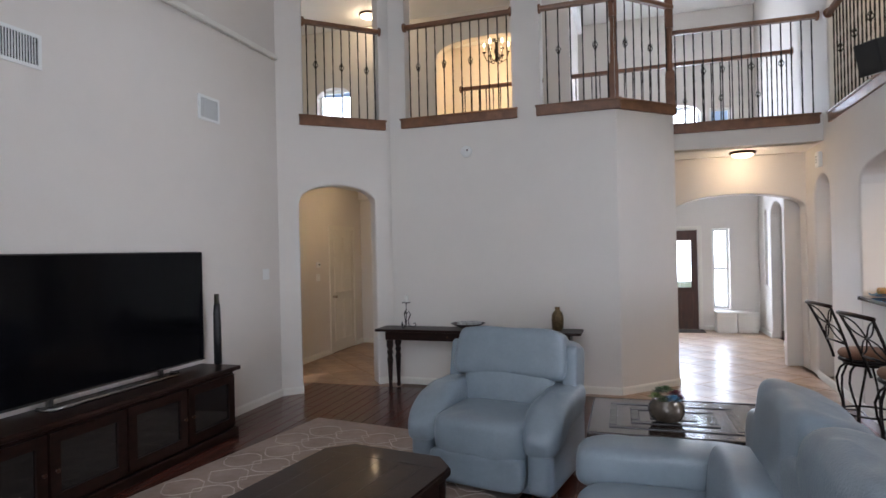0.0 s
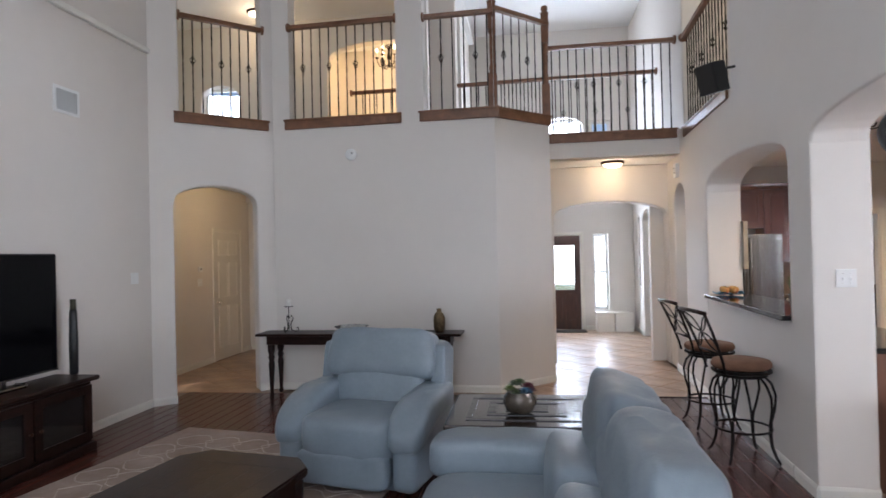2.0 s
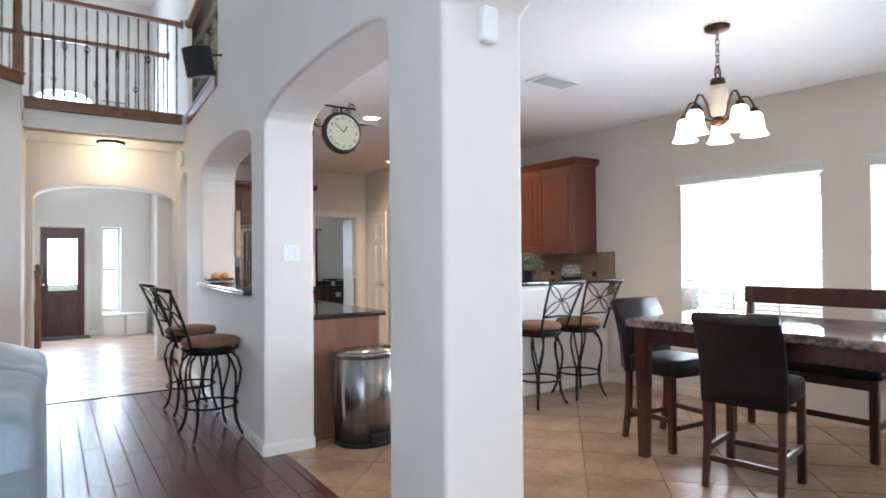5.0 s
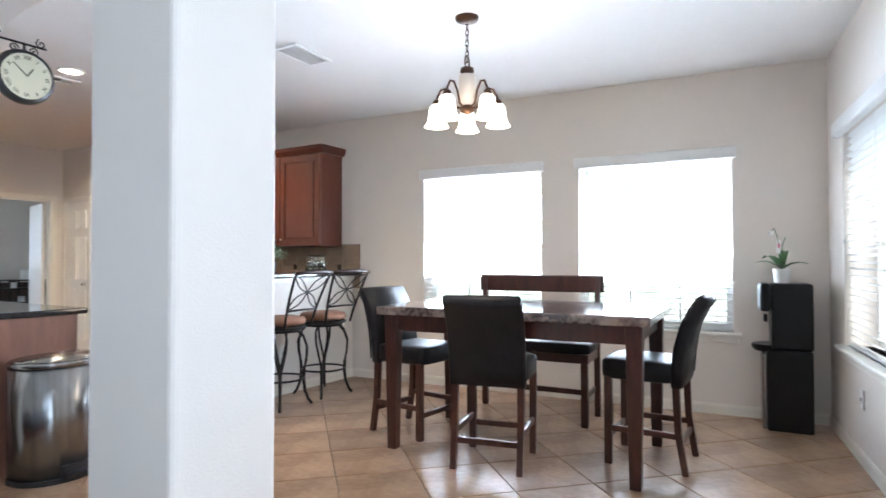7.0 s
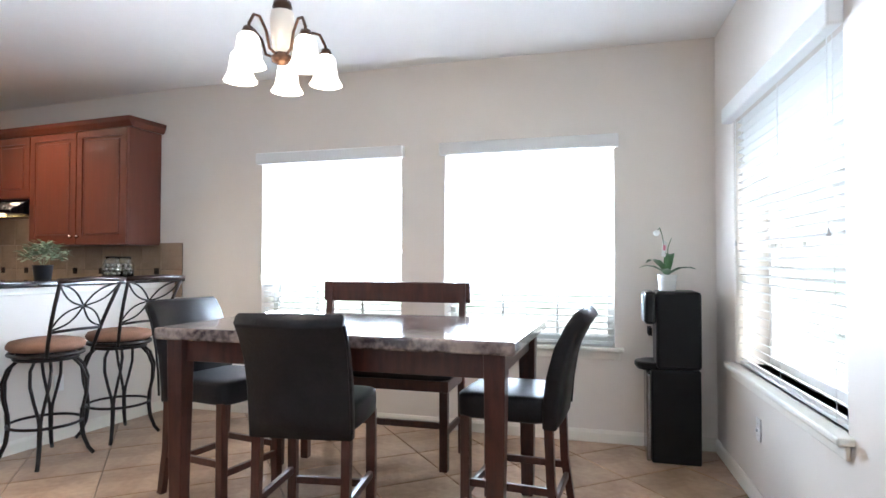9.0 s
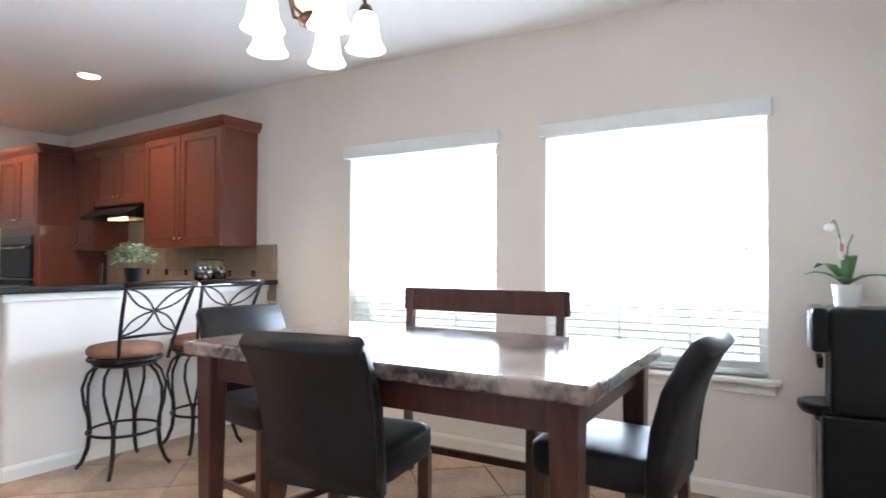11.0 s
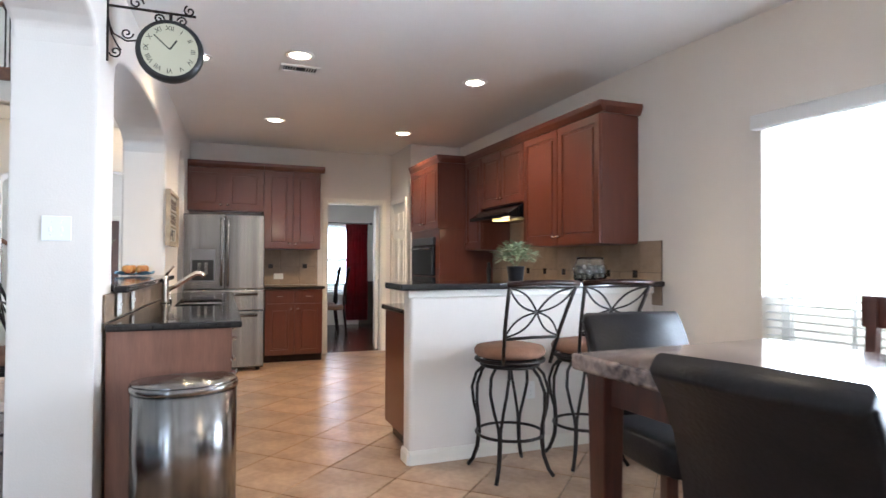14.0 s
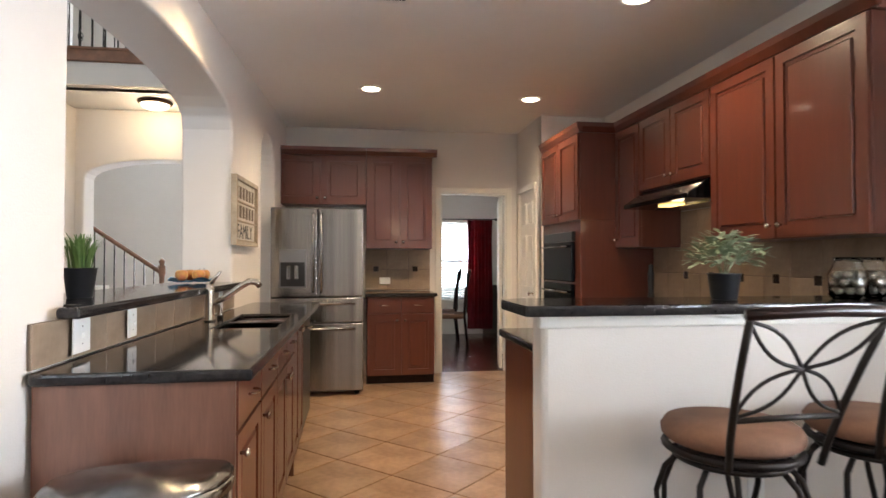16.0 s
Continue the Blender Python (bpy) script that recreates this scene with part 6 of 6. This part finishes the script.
# ---- dining room beyond ----
CURT = mat("red_sheer", (0.22, 0.006, 0.012), 0.8, noise_scale=8, amount=0.3)
cu = thing("curtain", (6.66, 12.96, 0), 0, "deep red curtain hanging on a rod", "curtain")
b = bmesh.new()
prev = None
for i in range(61):
    u = i / 60
    x, y = 0.44 * u, 0.035 * math.sin(u * 44) + 0.01 * math.sin(u * 17)
    col = [b.verts.new((x + 0.02 * noise.noise(Vector((u * 5, z, 0))), y * (1.1 - 0.1 * z), z)) for z in (0.1, 0.6, 1.1, 1.6, 1.98)]
    if prev:
        for k in range(4):
            b.faces.new((prev[k], col[k], col[k + 1], prev[k + 1]))
    prev = col
bmesh.ops.solidify(b, geom=b.faces[:], thickness=0.003)
part("cloth", b, CURT, cu, "", True)
rd = thing("curtain_rod", (5.7, 12.98, 1.995), 0, "thin black curtain rod with ball ends", "curtain rod")
part("rod", tube([(0, 0, 0), (1.46, 0, 0)], 0.009, 8), IRON, rd)
part("finial", soft(1.45, 1.5, -0.025, 0.025, -0.025, 0.025, 1.0, 12), IRON, rd, "", True)
for x in (0.05, 1.4):
    part("bracket", tube([(x, 0, 0), (x, 0.12, 0)], 0.006, 6), IRON, rd)
WAIN = mat("brown_wainscot", (0.07, 0.045, 0.035), 0.6, noise_scale=3, amount=0.2)
tagged(mesh_ob("wainscot", box(6.96, 8.99, 13.085, 13.099, 0, 0.85), WAIN), "dark brown painted lower dining wall", "wainscot", kind="structure")
tagged(mesh_ob("chair_rail", box(6.96, 8.99, 13.07, 13.099, 0.851, 0.9, 0.006), TRIM), "white chair rail moulding", "trim", kind="structure")
dn = thing("formal_chair", (6.15, 11.7, 0), 80, "dark carved high-back dining chair", "chair", "formal dining chairs")
part("seat", soft(-0.23, 0.23, -0.23, 0.23, 0.42, 0.5, 0.3, 24), SUEDE, dn, "", True)
for sx in (-1, 1):
    part("back_post", tube([(sx * 0.2, -0.27, 0), (sx * 0.19, -0.22, 0.45), (sx * 0.17, -0.24, 0.8), (sx * 0.12, -0.3, 1.1)], 0.02, 6), DARKW, dn, "", True)
    part("front_leg", tube([(sx * 0.2, 0.2, 0), (sx * 0.21, 0.22, 0.2), (sx * 0.2, 0.2, 0.43)], 0.022, 8), DARKW, dn, "", True)
part("crest", tube([(-0.13, -0.3, 1.08), (0, -0.31, 1.13), (0.13, -0.3, 1.08)], 0.022, 8), DARKW, dn, "", True)
part("splat", box(-0.05, 0.05, -0.27, -0.25, 0.5, 1.1, 0.006), DARKW, dn)
copy_thing(dn, pose(6.1, 12.25, 0, 0, 0, 84))
ft = thing("formal_table", (5.35, 11.9, 0), 0, "dark formal dining table seen through the doorway", "table")
part("tabletop", box(-0.5, 0.5, -0.9, 0.9, 0.72, 0.76, 0.01), DARKW, ft)
for sx in (-1, 1):
    for sy in (-1, 1):
        part("leg", lathe([(0.03, 0), (0.045, 0.3), (0.035, 0.5), (0.05, 0.72)], 12, (sx * 0.42, sy * 0.8, 0)), DARKW, ft, "", True)

ct = thing("metal_cart", (7.2, 12.5, 0), 0, "black metal four-tier rack against the dining room wall", "rack")
for x in (0.0, 0.29, 0.58):
    for y in (0.0, 0.36):
        part("post", box(x - 0.012, x + 0.012, y - 0.012, y + 0.012, 0, 0.89, 0.003), IRON, ct)
for z in (0.25, 0.5, 0.745, 0.89):
    part("shelf", box(-0.015, 0.595, -0.015, 0.375, z, z + 0.02, 0.004), IRON, ct)
bx = thing("small_appliance", (7.5, 12.64, 0.911), 8, "small white box-shaped appliance on black metal rack", "appliance")
part("body", box(-0.065, 0.065, -0.06, 0.06, 0.012, 0.17, 0.02), WHITE, bx)
part("base", box(-0.075, 0.075, -0.07, 0.07, 0, 0.013, 0.004), WHITE, bx)
for k, (x, z) in enumerate(((7.32, 0.766), (7.45, 0.521), (7.62, 0.271))):
    jr = thing("storage_tin", (x, 12.66, z), 0, "small pale storage tin on black metal rack", "tin", "tins on the rack")
    part("body", lathe([(0.05, 0), (0.052, 0.004), (0.052, 0.1), (0, 0.1)], 16), WHITE, jr, "", True)
    part("lid", lathe([(0.054, 0.101), (0.054, 0.118), (0, 0.12)], 16), IRON, jr, "", True)

# ---- outdoors ----
# added slab over the lawn; its pale colour imitates ground washed out by daylight
BRIGHT_GROUND = mat("bright_ground", (0.60, 0.60, 0.55), 0.85, noise_scale=1.5, amount=0.08, bump=0.2, bump_scale=60)
slab("patio", 7.95, 18.9, -9.0, 33.0, -0.148, -0.06, BRIGHT_GROUND, "added pale slab coloured like blown-out ground outside", "patio")
GRASS = mat("lawn", (0.16, 0.22, 0.09), 0.95, noise_scale=0.6, amount=0.35, bump=0.4, bump_scale=20)
floor_slab("ground", [(-200, -200), (200, -200), (200, 200), (-200, 200)], -0.25, 0.1, GRASS, "green lawn around the house", "ground")
LEAFM = mat("hedge_leaf", (0.12, 0.2, 0.08), 0.6, noise_scale=2, amount=0.4)


def bush(at, r, h, seed, name="tree", label="leafy garden tree behind the house"):
    t = thing(name, at, 0, label, "tree", "garden trees")
    q = random.Random(seed)
    part("trunk", tube([(0, 0, 0), (0.05, 0, h * 0.3), (0, 0.05, h * 0.6)], [0.14, 0.1, 0.05], 8), DARKW, t)
    for k in range(4):
        a = k * 1.6
        part("limb", tube([(0, 0, h * 0.3), (math.cos(a) * r * 0.4, math.sin(a) * r * 0.4, h * 0.55), (math.cos(a) * r * 0.7, math.sin(a) * r * 0.7, h * 0.75)], [0.06, 0.04, 0.02], 6), DARKW, t)
    b = bmesh.new()
    for k in range(420):
        a, u, v = q.uniform(0, 6.28), q.uniform(0, 1) ** 0.5, q.uniform(-1, 1)
        rr = r * u * math.sqrt(max(0, 1 - v * v)) * q.uniform(0.7, 1.15)
        p = Vector((rr * math.cos(a), rr * math.sin(a), h * 0.62 + v * h * 0.4))
        d = Vector((q.uniform(-1, 1), q.uniform(-1, 1), q.uniform(-0.6, 0.6))).normalized() * 0.4
        blade([p, p + d * 0.5, p + d], 0.14, b)
    tagged(part("crown", b, LEAFM, t, "", True), kind="stuff")


for k, (x, y, r, h) in enumerate(((7.2, -6, 1.6, 3.4), (10.5, -6.5, 1.8, 3.6), (14.5, -5, 1.7, 3.2))):
    bush((x, y, -0.25), r, h, k)
# added backdrop beyond the windows: its emission imitates overexposed daylight on hazy garden
BACKD = bpy.data.materials.new("glowing_garden_backdrop")
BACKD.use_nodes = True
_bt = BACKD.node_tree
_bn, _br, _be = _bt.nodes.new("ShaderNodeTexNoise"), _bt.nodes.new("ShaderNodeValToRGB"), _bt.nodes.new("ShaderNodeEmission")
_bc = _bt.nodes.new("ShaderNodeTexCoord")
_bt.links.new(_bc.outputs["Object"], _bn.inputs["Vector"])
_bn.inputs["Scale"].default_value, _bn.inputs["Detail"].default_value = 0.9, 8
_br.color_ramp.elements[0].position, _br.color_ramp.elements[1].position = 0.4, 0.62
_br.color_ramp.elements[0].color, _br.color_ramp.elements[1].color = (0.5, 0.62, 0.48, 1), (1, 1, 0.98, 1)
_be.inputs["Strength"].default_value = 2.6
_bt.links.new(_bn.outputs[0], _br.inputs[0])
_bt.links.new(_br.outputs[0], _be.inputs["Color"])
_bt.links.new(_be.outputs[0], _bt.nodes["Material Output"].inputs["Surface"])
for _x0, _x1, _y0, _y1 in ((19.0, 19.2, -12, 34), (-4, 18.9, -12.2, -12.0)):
    tagged(mesh_ob("backdrop", box(_x0, _x1, _y0, _y1, -0.25, 9), BACKD), "glowing backdrop standing in for bright garden distance", "backdrop", kind="structure")

# ---- baseboards ----
def skirting(p0, p1, h=0.085):
    L = math.hypot(p1[0] - p0[0], p1[1] - p0[1])
    b = prism([(0, 0), (0.014, 0), (0.014, h * 0.75), (0.006, h), (0, h)], L)
    b.transform(Matrix(((0, 1, 0, 0), (-1, 0, 0, 0), (0, 0, 1, 0), (0, 0, 0, 1))))
    b.transform(pose(p0[0], p0[1], 0, 0, 0, math.degrees(math.atan2(p1[1] - p0[1], p1[0] - p0[0]))))
    tagged(mesh_ob("baseboard", b, TRIM), "white moulded baseboard", "baseboard", kind="structure")


XK = lambda y: 3.34 + 0.0415 * (y - 2.37)
for p0, p1 in (((XN(5.04), 5.04), (XN(0.76), 0.76)), ((XN(0.76), YBK(XN(0.76))), (3.7, YBK(3.7))), ((5.435, 5.05), (XW - 0.02, 5.05)), ((5.435, 5.18), (5.435, 5.05)),
               ((-2.475, 1.0), (-2.475, 6.7)), ((-2.47, 6.708), (-2.29, 6.871)), ((-1.6, 7.497), (-1.42, 7.66)), ((-1.42, 7.6), (1.31, 7.52)), ((1.31, 7.52), (1.96, 8.15)), ((1.96, 8.15), (1.96, 9.34)),
               ((XK(8.95), 8.95), (XK(7.31), 7.31)), ((XK(7.3) + 0.0, 7.3), (XK(5.13), 5.13)), ((XK(5.1), 5.1), (XK(4.75), 4.75)), ((XK(4.75), 4.75), (XK(4.75) + 0.35, 4.75)), ((XK(4.75) + 0.35, 4.75), (XK(4.88) + 0.35, 4.88)),
               ((XK(2.86), 2.86), (XK(2.37), 2.37)), ((XK(2.37), 2.37), (XK(2.37) + 0.35, 2.37)), ((XK(2.37) + 0.35, 2.37), (XK(2.86) + 0.35, 2.86)),
               ((2.82, 13.1), (3.0, 13.1)), ((3.8, 13.1), (3.8, 12.15)), ((3.8, 11.35), (3.8, 9.62)), ((-3.25, 10.3), (-3.25, 10.6)), ((-3.25, 10.6), (-1.3, 10.6)), ((-3.25, 7.0), (-3.25, 9.34)), ((5.6, YF), (5.65, YF))):
    skirting(p0, p1)
tagged(mesh_ob("bar_moulding", box(5.415, XW - 0.02, 5.02, 5.048, 1.027, 1.077, 0.008), TRIM), "white moulding under the bar top", "trim", kind="structure")

# ---- floors: planks and tiles ----
PK = 0.125


def planks(x0, x1, y0, y1, name, seed, limit):
    f = tagged(new(name), "dark reddish-brown hardwood plank floor", "floor", kind="structure")
    q = random.Random(seed)
    L, me, rest, n = 1.2, {}, bmesh.new(), 0
    x, i = x0, 0
    while x < x1 - 0.01:
        w = min(PK, x1 - x)
        y = y0 - q.uniform(0, L)
        while y < y1:
            a, c = max(y, y0), min(y + L, y1)
            if c - a > 0.03:
                key = round(c - a, 2)
                near = limit(x, (a + c) / 2) and n < 300
                if near:
                    if (key, round(w, 3)) not in me:
                        o = part("plank", box(0.0008, w - 0.0008, 0.0008, key - 0.0012, -0.012, 0, 0.004, 1), PLANK, f)
                        me[(key, round(w, 3))] = o.data
                    else:
                        o = new("plank", me[(key, round(w, 3))])
                        o.parent = f
                    o.location, n = (x, a, 0), n + 1
                else:
                    box(x + 0.0008, x + w - 0.0008, a + 0.0008, c - 0.0008, -0.012, -0.0001, 0, 1, rest)
            y += L
        x, i = x + PK, i + 1
    if len(rest.verts):
        tagged(part("plank_rest", rest, PLANK, f), kind="stuff")


planks(-2.475, 3.58, -1.3, 7.4, "floor_living", 3, lambda x, y: y > 2.4)
planks(3.95, 9.0, 9.66, 13.1, "floor_dining_room", 4, lambda x, y: 5.4 < x < 7.4)
TS = 0.46


def tiles(poly_test, cx, cy, nx, name, label):
    """Square floor tiles laid on the diagonal; cut ones are clipped to the room."""
    f = tagged(new(name), label, "floor", kind="structure")
    me = None
    for i in range(-nx, nx + 1):
        for k in range(-nx, nx + 1):
            x, y = cx + (i - k) * TS * 0.70711, cy + (i + k) * TS * 0.70711
            state = poly_test(x, y)
            if state is None:
                continue
            if state == 1:
                if me is None:
                    b = box(-TS / 2 + 0.003, TS / 2 - 0.003, -TS / 2 + 0.003, TS / 2 - 0.003, -0.012, 0, 0.003, 1)
                    b.transform(pose(0, 0, 0, 0, 0, 45))
                    o = part("tile", b, TILE, f)
                    me = o.data
                else:
                    o = new("tile", me)
                    o.parent = f
                o.location = (x, y, 0)
            else:
                b = box(-TS / 2 + 0.003, TS / 2 - 0.003, -TS / 2 + 0.003, TS / 2 - 0.003, -0.012, 0)
                b.transform(pose(0, 0, 0, 0, 0, 45))
                for px, py, nx_, ny_ in state:
                    g2 = b.verts[:] + b.edges[:] + b.faces[:]
                    r = bmesh.ops.bisect_plane(b, geom=g2, plane_co=(px - x, py - y, 0), plane_no=(nx_, ny_, 0), clear_outer=True)
                    cut = [e for e in r["geom_cut"] if isinstance(e, bmesh.types.BMEdge)]
                    if cut:
                        bmesh.ops.edgenet_fill(b, edges=cut)
                if len(b.faces) > 2:
                    o = part("tile", b, TILE, f)
                    o.location = (x, y, 0)
                else:
                    b.free()


def room_test(x0, x1, y0, y1):
    h = TS * 0.70711

    def t(x, y):
        if x < x0 - h or x > x1 + h or y < y0 - h or y > y1 + h:
            return None
        c = []
        if x - h < x0:
            c.append((x0, 0, -1, 0))
        if x + h > x1:
            c.append((x1, 0, 1, 0))
        if y - h < y0:
            c.append((0, y0, 0, -1))
        if y + h > y1:
            c.append((0, y1, 0, 1))
        return c or 1
    return t


tiles(room_test(3.585, 7.64, YB, 9.655), 5.3, 5.2, 16, "floor_kitchen", "terracotta-brown ceramic floor tiles laid diagonally")
tiles(room_test(0.3, 3.9, 7.405, 13.09), 2.5, 10.2, 12, "floor_hall", "terracotta-brown ceramic hall tiles laid diagonally")
tiles(room_test(-3.24, -1.31, 7.405, 10.6), -2.2, 8.6, 7, "floor_passage", "terracotta-brown ceramic passage tiles laid diagonally")
tagged(mesh_ob("floor_threshold", box(1.9, 3.6, 7.385, 7.42, -0.004, 0.006, 0.003, 1), DARKW), "dark wood strip between planks and tiles", "threshold", kind="structure")
